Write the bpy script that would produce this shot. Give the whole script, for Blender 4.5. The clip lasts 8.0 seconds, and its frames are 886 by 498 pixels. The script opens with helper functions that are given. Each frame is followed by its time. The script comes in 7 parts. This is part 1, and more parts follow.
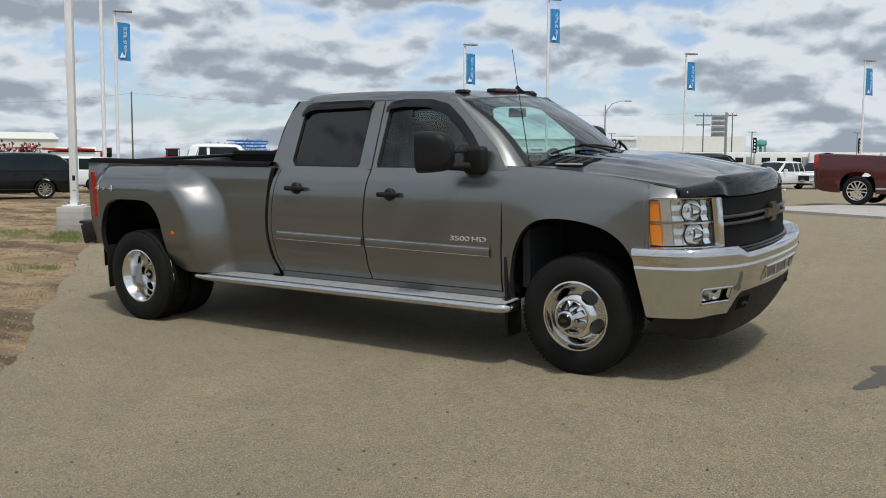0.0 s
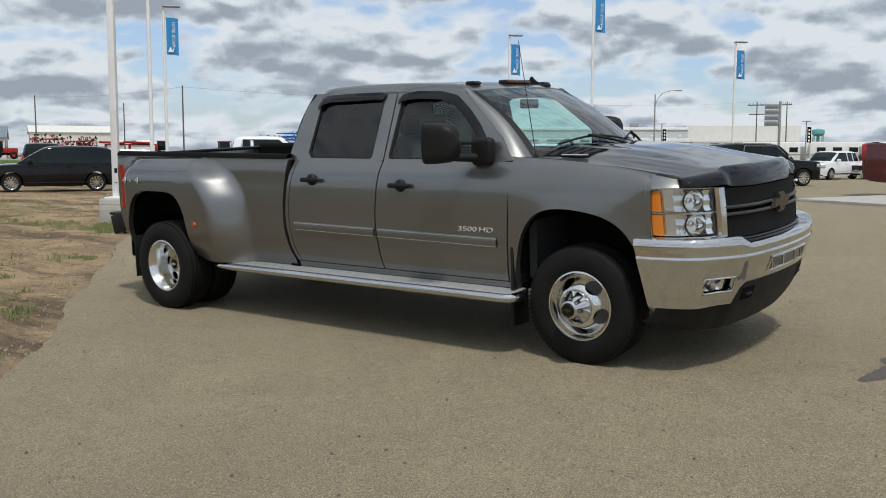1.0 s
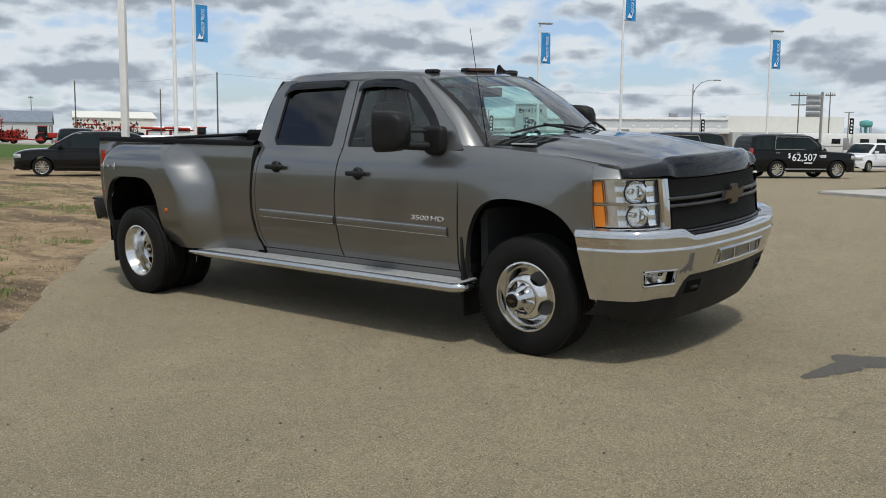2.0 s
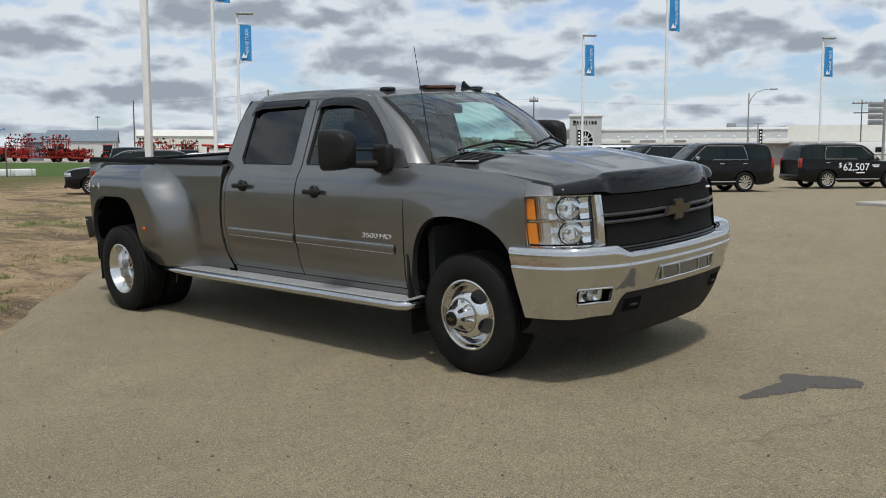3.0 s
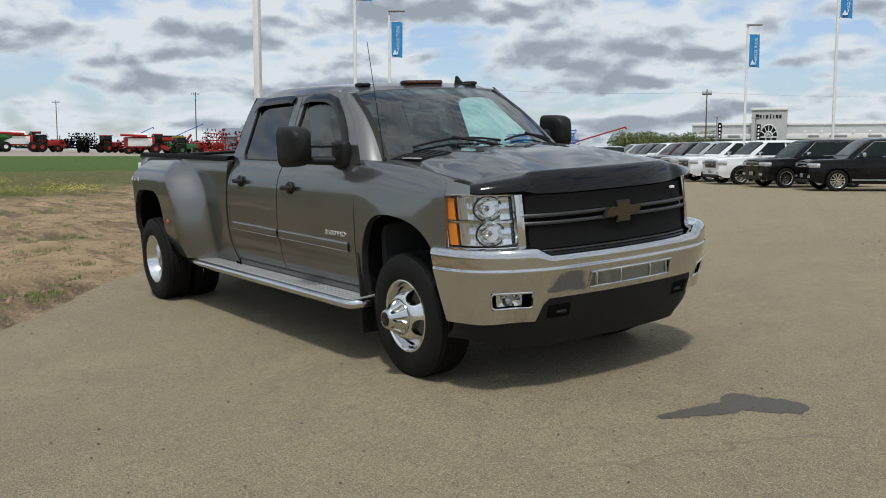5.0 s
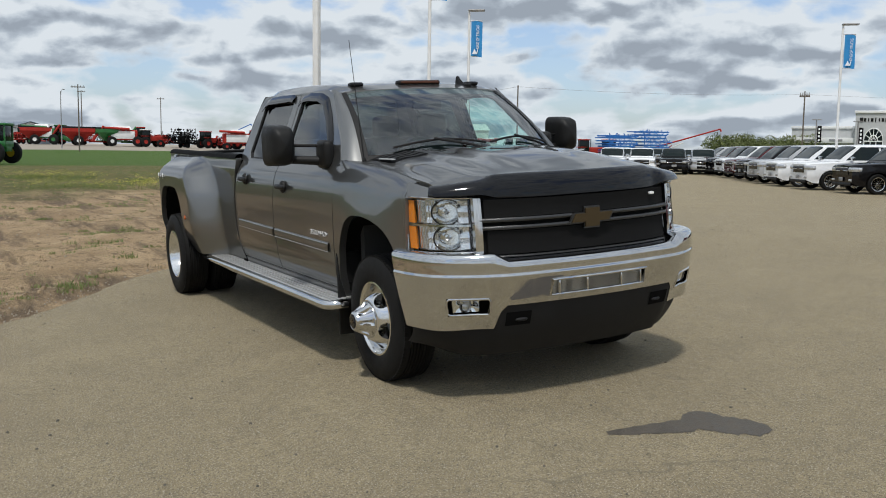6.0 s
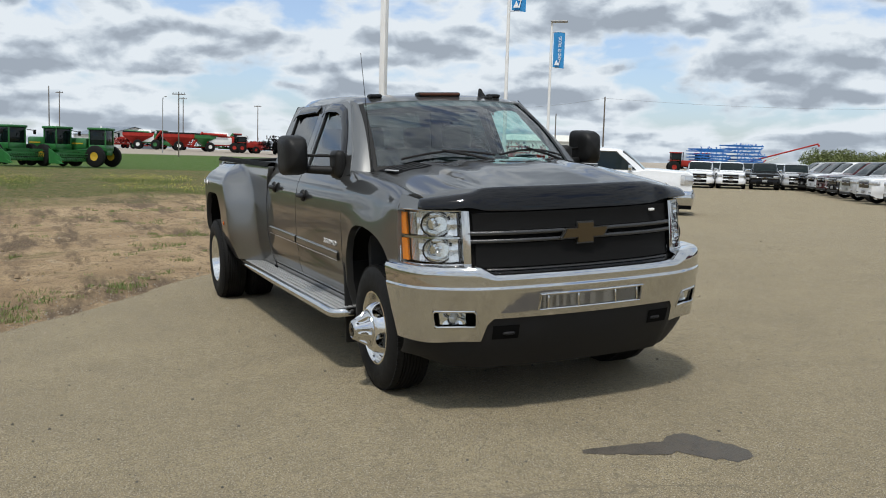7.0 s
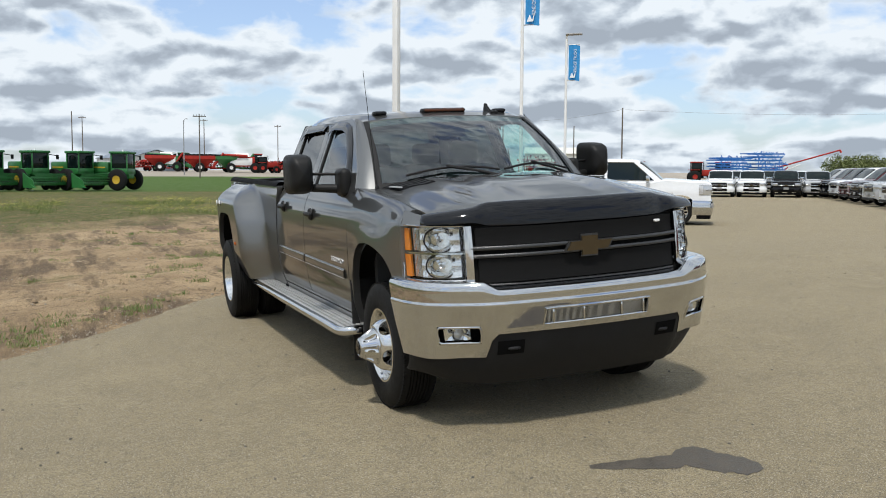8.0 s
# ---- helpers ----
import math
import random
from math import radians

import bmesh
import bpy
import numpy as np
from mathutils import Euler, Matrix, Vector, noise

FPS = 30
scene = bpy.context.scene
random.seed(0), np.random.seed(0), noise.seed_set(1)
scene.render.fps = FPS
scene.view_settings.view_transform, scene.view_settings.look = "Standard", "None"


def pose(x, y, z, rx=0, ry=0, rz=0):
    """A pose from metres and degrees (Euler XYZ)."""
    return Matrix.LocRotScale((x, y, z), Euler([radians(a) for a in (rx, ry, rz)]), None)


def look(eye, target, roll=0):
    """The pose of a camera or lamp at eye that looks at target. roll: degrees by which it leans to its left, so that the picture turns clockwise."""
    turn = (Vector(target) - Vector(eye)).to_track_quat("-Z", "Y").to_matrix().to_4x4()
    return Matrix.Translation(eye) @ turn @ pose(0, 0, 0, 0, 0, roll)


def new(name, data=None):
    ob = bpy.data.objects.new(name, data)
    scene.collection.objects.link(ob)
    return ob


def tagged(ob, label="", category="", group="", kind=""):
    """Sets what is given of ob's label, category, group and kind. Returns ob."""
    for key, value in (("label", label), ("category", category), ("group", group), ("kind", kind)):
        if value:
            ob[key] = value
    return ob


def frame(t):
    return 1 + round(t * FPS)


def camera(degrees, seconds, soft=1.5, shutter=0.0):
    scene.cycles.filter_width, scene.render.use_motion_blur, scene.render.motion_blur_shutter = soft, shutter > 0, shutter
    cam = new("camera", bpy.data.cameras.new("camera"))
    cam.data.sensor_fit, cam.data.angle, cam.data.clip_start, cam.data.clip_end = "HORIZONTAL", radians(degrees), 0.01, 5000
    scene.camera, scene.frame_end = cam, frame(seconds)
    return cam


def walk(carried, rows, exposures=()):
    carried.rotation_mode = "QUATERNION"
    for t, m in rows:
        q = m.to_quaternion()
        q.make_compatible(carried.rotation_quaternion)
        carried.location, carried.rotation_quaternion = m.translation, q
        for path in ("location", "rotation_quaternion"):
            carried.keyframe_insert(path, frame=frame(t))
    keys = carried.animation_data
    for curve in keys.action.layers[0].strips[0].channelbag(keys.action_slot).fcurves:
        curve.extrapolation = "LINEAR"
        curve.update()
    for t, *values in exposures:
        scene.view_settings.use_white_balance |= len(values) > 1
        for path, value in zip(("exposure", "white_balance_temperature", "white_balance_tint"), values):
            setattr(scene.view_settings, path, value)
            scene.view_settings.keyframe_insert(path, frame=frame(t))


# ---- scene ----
cam = camera(50.8, 8.0, soft=1.0)
PATH = [
    (0.0, (2.831, -6.644, 1.368), (-1.699, -0.093, 0.621), 0.36),
    (0.5, (2.963, -6.614, 1.374), (-1.703, -0.163, 0.598), 0.51),
    (1.0, (3.128, -6.526, 1.368), (-1.748, -0.237, 0.547), 0.09),
    (1.5, (3.293, -6.311, 1.374), (-1.746, -0.161, 0.489), 0.06),
    (2.0, (3.607, -6.107, 1.372), (-1.524, -0.039, 0.451), 0.59),
    (2.2, (3.743, -5.972, 1.391), (-1.422, 0.061, 0.432), 0.71),
    (3.5, (4.449, -5.319, 1.408), (-1.348, 0.150, 0.719), -0.37),
    (4.0, (4.727, -5.017, 1.421), (-1.298, 0.197, 0.702), 0.22),
    (4.5, (4.914, -4.637, 1.422), (-1.354, 0.277, 0.672), -0.09),
    (5.8, (5.381, -3.645, 1.404), (-1.490, 0.349, 0.489), 0.65),
    (6.0, (5.431, -3.514, 1.434), (-1.512, 0.364, 0.573), 0.77),
    (6.5, (5.591, -3.200, 1.444), (-1.567, 0.282, 0.650), 1.64),
    (7.0, (5.712, -3.005, 1.461), (-1.581, 0.186, 0.668), 1.69),
    (7.5, (5.730, -2.922, 1.468), (-1.621, 0.155, 0.769), 0.61),
    (8.0, (5.734, -2.896, 1.464), (-1.644, 0.124, 0.798), 0.32),
]
walk(cam, [(t, look(eye, target, roll)) for t, eye, target, roll in PATH],
     [(0.0, -0.10), (4.5, -0.10), (6.0, -0.08), (6.5, -0.02), (7.0, 0.04), (7.5, 0.15), (8.0, 0.18)])

# ---- world, sun, exposure ----
SUN = Vector((0.40, -0.34, 1.0)).normalized()


def build_world():
    w = bpy.data.worlds.new("sky")
    scene.world = w
    w.use_nodes = True
    nt = w.node_tree
    n, l = nt.nodes, nt.links
    n.clear()
    out = n.new("ShaderNodeOutputWorld")
    bg = n.new("ShaderNodeBackground")
    sky = n.new("ShaderNodeTexSky")
    sky.sky_type = "NISHITA"
    sky.sun_disc = False
    sky.sun_elevation = math.asin(SUN.z)
    sky.sun_rotation = math.atan2(SUN.x, SUN.y)
    sky.dust_density = 1.0
    tc = n.new("ShaderNodeTexCoord")
    sep = n.new("ShaderNodeSeparateXYZ")
    l.new(tc.outputs["Generated"], sep.inputs[0])

    def m(op, a, b=None, c=None):
        k = n.new("ShaderNodeMath")
        k.operation = op
        for i, v in enumerate((a, b, c)):
            if v is None:
                continue
            if isinstance(v, (int, float)):
                k.inputs[i].default_value = v
            else:
                l.new(v, k.inputs[i])
        return k.outputs[0]

    up = m("MAXIMUM", sep.outputs[2], 0.0)
    # the cloud deck as a sheet overhead, drawn together towards the horizon
    den = m("ADD", up, 0.13)
    px, py = m("DIVIDE", sep.outputs[0], den), m("DIVIDE", sep.outputs[1], den)
    comb = n.new("ShaderNodeCombineXYZ")
    l.new(px, comb.inputs[0])
    l.new(py, comb.inputs[1])

    def noi(scale, detail, rough, off, dist=0.0, src=None):
        mp = n.new("ShaderNodeMapping")
        mp.inputs["Location"].default_value = off
        l.new((src or comb).outputs[0], mp.inputs[0])
        t = n.new("ShaderNodeTexNoise")
        t.inputs["Scale"].default_value = scale
        t.inputs["Detail"].default_value = detail
        t.inputs["Roughness"].default_value = rough
        t.inputs["Distortion"].default_value = dist
        l.new(mp.outputs[0], t.inputs["Vector"])
        return t.outputs["Fac"]

    def ramp(fac, stops):
        r = n.new("ShaderNodeValToRGB")
        el = r.color_ramp.elements
        while len(el) < len(stops):
            el.new(0.5)
        for e, (p, c) in zip(el, stops):
            e.position, e.color = p, (*c, 1)
        l.new(fac, r.inputs[0])
        return r.outputs[0]

    off = (3.1, 7.7, 0)
    sph = n.new("ShaderNodeVectorMath")
    sph.operation = "MULTIPLY"
    sph.inputs[1].default_value = (1.0, 1.0, 1.9)
    l.new(tc.outputs["Generated"], sph.inputs[0])
    sphup = n.new("ShaderNodeVectorMath")
    sphup.operation = "ADD"
    sphup.inputs[1].default_value = (0.0, 0.0, -0.026)
    l.new(sph.outputs[0], sphup.inputs[0])
    sh = n.new("ShaderNodeVectorMath")
    sh.operation = "MULTIPLY"
    sh.inputs[1].default_value = (1.05, 1.05, 1.0)
    l.new(comb.outputs[0], sh.inputs[0])

    def deck(plane, ball):
        bank = noi(1.0, 3, 0.5, off, 0.2, plane)
        billow = noi(15.0, 8, 0.56, (5.0, 1.0, 2.0), 0.2, ball)
        # bent a little, so that the heads are not all round
        warp = n.new("ShaderNodeVectorMath")
        warp.operation = "MULTIPLY_ADD"
        wn = n.new("ShaderNodeTexNoise")
        wn.inputs["Scale"].default_value, wn.inputs["Detail"].default_value = 8.0, 4
        l.new(ball.outputs[0], wn.inputs["Vector"])
        l.new(wn.outputs["Color"], warp.inputs[0])
        warp.inputs[1].default_value = (0.16, 0.16, 0.12)
        l.new(ball.outputs[0], warp.inputs[2])
        vor = n.new("ShaderNodeTexVoronoi")
        vor.feature = "SMOOTH_F1"
        vor.inputs["Scale"].default_value = 7.5
        vor.inputs["Detail"].default_value = 2.0
        vor.inputs["Roughness"].default_value = 0.45
        vor.inputs["Smoothness"].default_value = 0.55
        l.new(warp.outputs[0], vor.inputs["Vector"])
        head = m("SUBTRACT", 0.92, vor.outputs["Distance"])
        return m("ADD", m("ADD", m("MULTIPLY", bank, 0.42), m("MULTIPLY", billow, 0.30)), m("MULTIPLY", head, 0.28))

    dens, dens2 = deck(comb, sph), deck(sh, sphup)
    broad = noi(0.50, 3, 0.5, (1.0, 4.0, 2.0))
    cover = ramp(dens, [(0.295, (0.20, 0.20, 0.20)), (0.365, (1, 1, 1))])
    # bright sunlit heads above, flat grey undersides below
    lit = m("MULTIPLY", m("SUBTRACT", dens2, dens), 5.2)
    body = m("MULTIPLY", m("SUBTRACT", 0.455, dens), 2.9)
    lum = m("ADD", m("ADD", m("ADD", lit, body), 0.50), m("MULTIPLY", m("SUBTRACT", broad, 0.5), 0.8))
    tone = ramp(lum, [(0.04, (0.50, 0.535, 0.585)), (0.34, (0.67, 0.71, 0.76)), (0.56, (0.90, 0.93, 0.955)), (0.80, (1.10, 1.105, 1.10))])
    base = n.new("ShaderNodeMix")
    base.data_type = "RGBA"
    base.blend_type = "MULTIPLY"
    base.inputs[0].default_value = 1.0
    base.inputs[7].default_value = (CLOUD * 0.93, CLOUD, CLOUD * 1.07, 1)
    # thinner, brighter cloud towards the sun
    dot = n.new("ShaderNodeVectorMath")
    dot.operation = "DOT_PRODUCT"
    dot.inputs[1].default_value = SUN
    l.new(tc.outputs["Generated"], dot.inputs[0])
    glow = m("MULTIPLY_ADD", m("POWER", m("MAXIMUM", dot.outputs["Value"], 0.0), 4.0), 0.45, 0.93)
    bright = n.new("ShaderNodeVectorMath")
    bright.operation = "SCALE"
    l.new(tone, bright.inputs[0])
    l.new(glow, bright.inputs["Scale"])
    l.new(bright.outputs[0], base.inputs[6])
    skym = n.new("ShaderNodeMix")
    skym.data_type = "RGBA"
    skym.blend_type = "MULTIPLY"
    skym.inputs[0].default_value = 1.0
    skym.inputs[7].default_value = (1.02, 1.16, 1.42, 1)
    l.new(sky.outputs[0], skym.inputs[6])
    mix = n.new("ShaderNodeMix")
    mix.data_type = "RGBA"
    l.new(cover, mix.inputs[0])
    l.new(skym.outputs[2], mix.inputs[6])
    l.new(base.outputs[2], mix.inputs[7])
    l.new(mix.outputs[2], bg.inputs[0])
    bg.inputs[1].default_value = 0.10
    l.new(bg.outputs[0], out.inputs[0])


CLOUD = 7.9
build_world()
sun = new("sun", bpy.data.lights.new("sun", "SUN"))
sun.data.energy, sun.data.angle, sun.data.color = 2.8, radians(5.0), (1.0, 0.965, 0.91)
sun.matrix_world = look(SUN * 60, (0, 0, 0))

# ---- materials ----
def shader(name, color=(0.5, 0.5, 0.5), rough=0.5, metal=0.0, coat=0.0, spec=0.5, alpha_glass=False):
    mt = bpy.data.materials.new(name)
    mt.use_nodes = True
    b = mt.node_tree.nodes["Principled BSDF"]
    b.inputs["Base Color"].default_value = (*color, 1)
    b.inputs["Roughness"].default_value = rough
    b.inputs["Metallic"].default_value = metal
    b.inputs["Coat Weight"].default_value = coat
    b.inputs["Coat Roughness"].default_value = 0.04
    b.inputs["Specular IOR Level"].default_value = spec
    return mt


def textured(name, c0, c1, scale=8.0, rough=(0.5, 0.7), bump=0.0, bump_scale=60.0, metal=0.0, coat=0.0, spec=0.5, stretch=(1, 1, 1), detail=6):
    mt = shader(name, c0, rough[0], metal, coat, spec)
    n, l = mt.node_tree.nodes, mt.node_tree.links
    b = n["Principled BSDF"]
    tc = n.new("ShaderNodeTexCoord")
    mp = n.new("ShaderNodeMapping")
    mp.inputs["Scale"].default_value = stretch
    l.new(tc.outputs["Object"], mp.inputs[0])
    t = n.new("ShaderNodeTexNoise")
    t.inputs["Scale"].default_value, t.inputs["Detail"].default_value, t.inputs["Roughness"].default_value = scale, detail, 0.6
    l.new(mp.outputs[0], t.inputs["Vector"])
    mx = n.new("ShaderNodeMix")
    mx.data_type = "RGBA"
    mx.inputs[6].default_value, mx.inputs[7].default_value = (*c0, 1), (*c1, 1)
    rr = n.new("ShaderNodeMapRange")
    rr.inputs["From Min"].default_value, rr.inputs["From Max"].default_value = 0.3, 0.7
    l.new(t.outputs["Fac"], rr.inputs["Value"])
    l.new(rr.outputs[0], mx.inputs[0])
    l.new(mx.outputs[2], b.inputs["Base Color"])
    ro = n.new("ShaderNodeMapRange")
    ro.inputs["From Min"].default_value, ro.inputs["From Max"].default_value = 0.3, 0.7
    ro.inputs["To Min"].default_value, ro.inputs["To Max"].default_value = rough
    l.new(t.outputs["Fac"], ro.inputs["Value"])
    l.new(ro.outputs[0], b.inputs["Roughness"])
    if bump:
        t2 = n.new("ShaderNodeTexNoise")
        t2.inputs["Scale"].default_value, t2.inputs["Detail"].default_value = bump_scale, 4
        l.new(mp.outputs[0], t2.inputs["Vector"])
        bp = n.new("ShaderNodeBump")
        bp.inputs["Strength"].default_value = bump
        bp.inputs["Distance"].default_value = 0.01
        l.new(t2.outputs["Fac"], bp.inputs["Height"])
        l.new(bp.outputs[0], b.inputs["Normal"])
    return mt


def glass(name, tint, rough=0.0, base=0.06):
    mt = bpy.data.materials.new(name)
    mt.use_nodes = True
    n, l = mt.node_tree.nodes, mt.node_tree.links
    n.clear()
    out = n.new("ShaderNodeOutputMaterial")
    tr = n.new("ShaderNodeBsdfTransparent")
    tr.inputs[0].default_value = (*tint, 1)
    gl = n.new("ShaderNodeBsdfGlossy")
    gl.inputs["Roughness"].default_value = rough
    fr = n.new("ShaderNodeLayerWeight")
    pw = n.new("ShaderNodeMath")
    pw.operation = "POWER"
    pw.inputs[1].default_value = 4.0
    l.new(fr.outputs["Facing"], pw.inputs[0])
    ma = n.new("ShaderNodeMath")
    ma.operation = "MULTIPLY_ADD"
    ma.inputs[1].default_value, ma.inputs[2].default_value = 0.85, base
    l.new(pw.outputs[0], ma.inputs[0])
    mx = n.new("ShaderNodeMixShader")
    l.new(ma.outputs[0], mx.inputs[0])
    l.new(tr.outputs[0], mx.inputs[1])
    l.new(gl.outputs[0], mx.inputs[2])
    l.new(mx.outputs[0], out.inputs[0])
    return mt


def metallic_paint(name, c0, c1, rough=0.32, metal=0.75):
    mt = textured(name, c0, c1, 900.0, (rough, rough + 0.06), 0, 60, metal, 1.0)
    mt.node_tree.nodes["Principled BSDF"].inputs["Coat Roughness"].default_value = 0.03
    mt.node_tree.nodes["Principled BSDF"].inputs["Specular Tint"].default_value = (0.22, 0.22, 0.22, 1)
    return mt


M = {}
M["paint"] = metallic_paint("grey_metallic_paint", (0.172, 0.173, 0.169), (0.214, 0.215, 0.210), 0.30, 0.88)
M["chrome"] = textured("chrome", (0.60, 0.60, 0.60), (0.55, 0.55, 0.545), 3.0, (0.04, 0.09), 0, 60, 1.0)
M["alloy"] = textured("polished_alloy", (0.78, 0.78, 0.77), (0.68, 0.67, 0.65), 9.0, (0.10, 0.2), 0, 60, 1.0)
M["brushed"] = textured("brushed_aluminium", (0.62, 0.62, 0.61), (0.50, 0.49, 0.47), 12.0, (0.25, 0.4), 0.05, 200, 1.0, stretch=(1, 6, 6))
M["tread"] = textured("ribbed_tread", (0.56, 0.56, 0.55), (0.44, 0.44, 0.43), 9.0, (0.34, 0.48), 0.05, 200, 0.6)
M["plastic"] = textured("black_plastic", (0.006, 0.006, 0.006), (0.010, 0.0097, 0.009), 14.0, (0.45, 0.62), 0.1, 300, spec=0.25)
M["gloss_black"] = shader("smoked_acrylic", (0.004, 0.004, 0.005), 0.07, 0, 0.0, 0.36)
M["rubber"] = textured("tyre_rubber", (0.007, 0.007, 0.007), (0.013, 0.0127, 0.012), 18.0, (0.6, 0.8), 0.15, 120, spec=0.15)
M["matt_black"] = textured("matt_black_plastic", (0.003, 0.003, 0.003), (0.005, 0.005, 0.005), 14.0, (0.7, 0.85), 0.1, 300, spec=0.08)
M["dam_plastic"] = textured("grained_dam_plastic", (0.010, 0.010, 0.011), (0.016, 0.016, 0.017), 9.0, (0.55, 0.7), 0.15, 400, spec=0.25)
M["dark"] = shader("dark_void", (0.004, 0.004, 0.004), 0.95, spec=0.1)
M["mesh"] = textured("screen_mesh", (0.006, 0.006, 0.006), (0.013, 0.013, 0.013), 500.0, (0.6, 0.8), 0.4, 700, spec=0.08)
M["amber"] = shader("amber_lens", (0.75, 0.22, 0.015), 0.15, 0, 0.6)
M["red_lens"] = shader("red_lens", (0.32, 0.012, 0.01), 0.12, 0, 0.6)
M["amber_dark"] = shader("amber_marker", (0.42, 0.09, 0.01), 0.25)
M["amber_smoke"] = shader("smoked_amber_lens", (0.075, 0.022, 0.008), 0.15)
M["clear"] = glass("clear_lens", (0.93, 0.95, 0.95))
M["glass"] = glass("tinted_glass", (0.74, 0.87, 0.83))
M["windshield"] = glass("windshield_glass", (0.62, 0.90, 0.87), 0.0, 0.13)
M["privacy"] = glass("privacy_glass", (0.05, 0.055, 0.055))
M["gold"] = textured("screened_gold", (0.060, 0.037, 0.009), (0.042, 0.026, 0.007), 400.0, (0.4, 0.55), 0.2, 700, 0.3)
M["reflector"] = textured("lamp_reflector", (0.90, 0.90, 0.90), (0.80, 0.80, 0.80), 20.0, (0.12, 0.24), 0, 60, 0.9)
M["bowl"] = textured("mirror_reflector", (0.88, 0.88, 0.88), (0.80, 0.80, 0.80), 30.0, (0.02, 0.07), 0, 60, 1.0)
M["screened_chrome"] = textured("screened_chrome", (0.105, 0.105, 0.105), (0.040, 0.040, 0.040), 400.0, (0.22, 0.38), 0.2, 700, 0.8)
M["interior"] = textured("grey_cloth", (0.030, 0.031, 0.032), (0.045, 0.046, 0.046), 30.0, (0.7, 0.9))
M["silver"] = shader("silver_badge", (0.58, 0.58, 0.58), 0.4, 0.5)
M["white_paint"] = textured("white_pole_paint", (0.80, 0.80, 0.79), (0.70, 0.70, 0.68), 3.0, (0.35, 0.5))
M["concrete"] = textured("concrete", (0.42, 0.40, 0.37), (0.33, 0.31, 0.28), 3.0, (0.8, 0.95), 0.4, 40)
M["galv"] = textured("galvanised", (0.35, 0.35, 0.35), (0.28, 0.28, 0.28), 5.0, (0.45, 0.6), 0, 60, 0.6)
M["wood"] = textured("weathered_pole_wood", (0.095, 0.080, 0.064), (0.15, 0.125, 0.10), 4.0, (0.8, 0.95), 0.3, 30, stretch=(4, 4, 0.4))
M["flag"] = textured("blue_banner", (0.015, 0.20, 0.48), (0.03, 0.26, 0.55), 2.0, (0.6, 0.8))
M["white_cloth"] = shader("white_print", (0.78, 0.80, 0.82), 0.7)


def car_paint(name, c):
    return textured(name, c, tuple(v * 0.93 + 0.004 for v in c), 6.0, (0.07, 0.12) if max(c) < 0.09 else (0.20, 0.30), 0, 60, 0.15 if 0.05 < max(c) < 0.5 else 0.0, 0.12 if max(c) < 0.05 else 0.5, 0.2 if max(c) < 0.05 else 0.5)


for key, c in {"black": (0.0045, 0.0045, 0.005), "charcoal": (0.007, 0.0065, 0.007), "white": (0.76, 0.77, 0.78), "maroon": (0.075, 0.010, 0.012),
               "silver_car": (0.42, 0.43, 0.44), "grey_car": (0.14, 0.145, 0.15), "red": (0.30, 0.012, 0.010), "brown": (0.07, 0.035, 0.03)}.items():
    M["car_" + key] = car_paint(key + "_car_paint", c)
M["car_glass"] = shader("car_window_glass", (0.004, 0.009, 0.0085), 0.03, 0, 0, 0.30)
M["lamp_glass"] = shader("car_headlamp", (0.55, 0.56, 0.57), 0.08, 0.6, 0.5)
M["m_red"] = textured("red_machine_paint", (0.40, 0.026, 0.016), (0.26, 0.02, 0.014), 2.0, (0.6, 0.8), 0, 60, 0, 0.0, 0.3)
M["m_green"] = textured("green_machine_paint", (0.018, 0.150, 0.030), (0.016, 0.105, 0.024), 2.0, (0.35, 0.55), 0, 60, 0, 0.3)
M["m_yellow"] = shader("yellow_machine_paint", (0.48, 0.31, 0.02), 0.4)
M["m_blue"] = textured("blue_machine_paint", (0.012, 0.16, 0.50), (0.02, 0.12, 0.40), 2.0, (0.4, 0.6))
M["m_white"] = textured("white_panel", (0.75, 0.75, 0.73), (0.66, 0.66, 0.64), 2.0, (0.45, 0.6))
M["metal_wall"] = textured("pale_metal_cladding", (0.56, 0.57, 0.55), (0.50, 0.51, 0.49), 1.0, (0.5, 0.7))
M["metal_roof"] = textured("grey_metal_roof", (0.17, 0.20, 0.24), (0.13, 0.16, 0.19), 1.0, (0.4, 0.6))
M["stucco"] = textured("grey_stucco", (0.46, 0.47, 0.47), (0.41, 0.42, 0.42), 1.5, (0.75, 0.9))
M["cream"] = textured("cream_cladding", (0.68, 0.67, 0.60), (0.62, 0.61, 0.55), 1.0, (0.6, 0.8))
M["leaf"] = textured("willow_leaves", (0.085, 0.115, 0.028), (0.15, 0.165, 0.055), 1.5, (0.6, 0.8))
M["teal"] = textured("teal_tank_paint", (0.10, 0.34, 0.32), (0.08, 0.28, 0.27), 1.0, (0.4, 0.6))


# ---- building helpers ----
def finish(bm, name, mat, smooth=True, angle=40):
    bmesh.ops.recalc_face_normals(bm, faces=bm.faces)
    me = bpy.data.meshes.new(name)
    bm.to_mesh(me)
    bm.free()
    mats = mat if isinstance(mat, (list, tuple)) else [mat]
    for k in mats:
        me.materials.append(M[k] if isinstance(k, str) else k)
    if smooth:
        me.polygons.foreach_set("use_smooth", [True] * len(me.polygons))
        me.set_sharp_from_angle(angle=radians(angle))
    return me


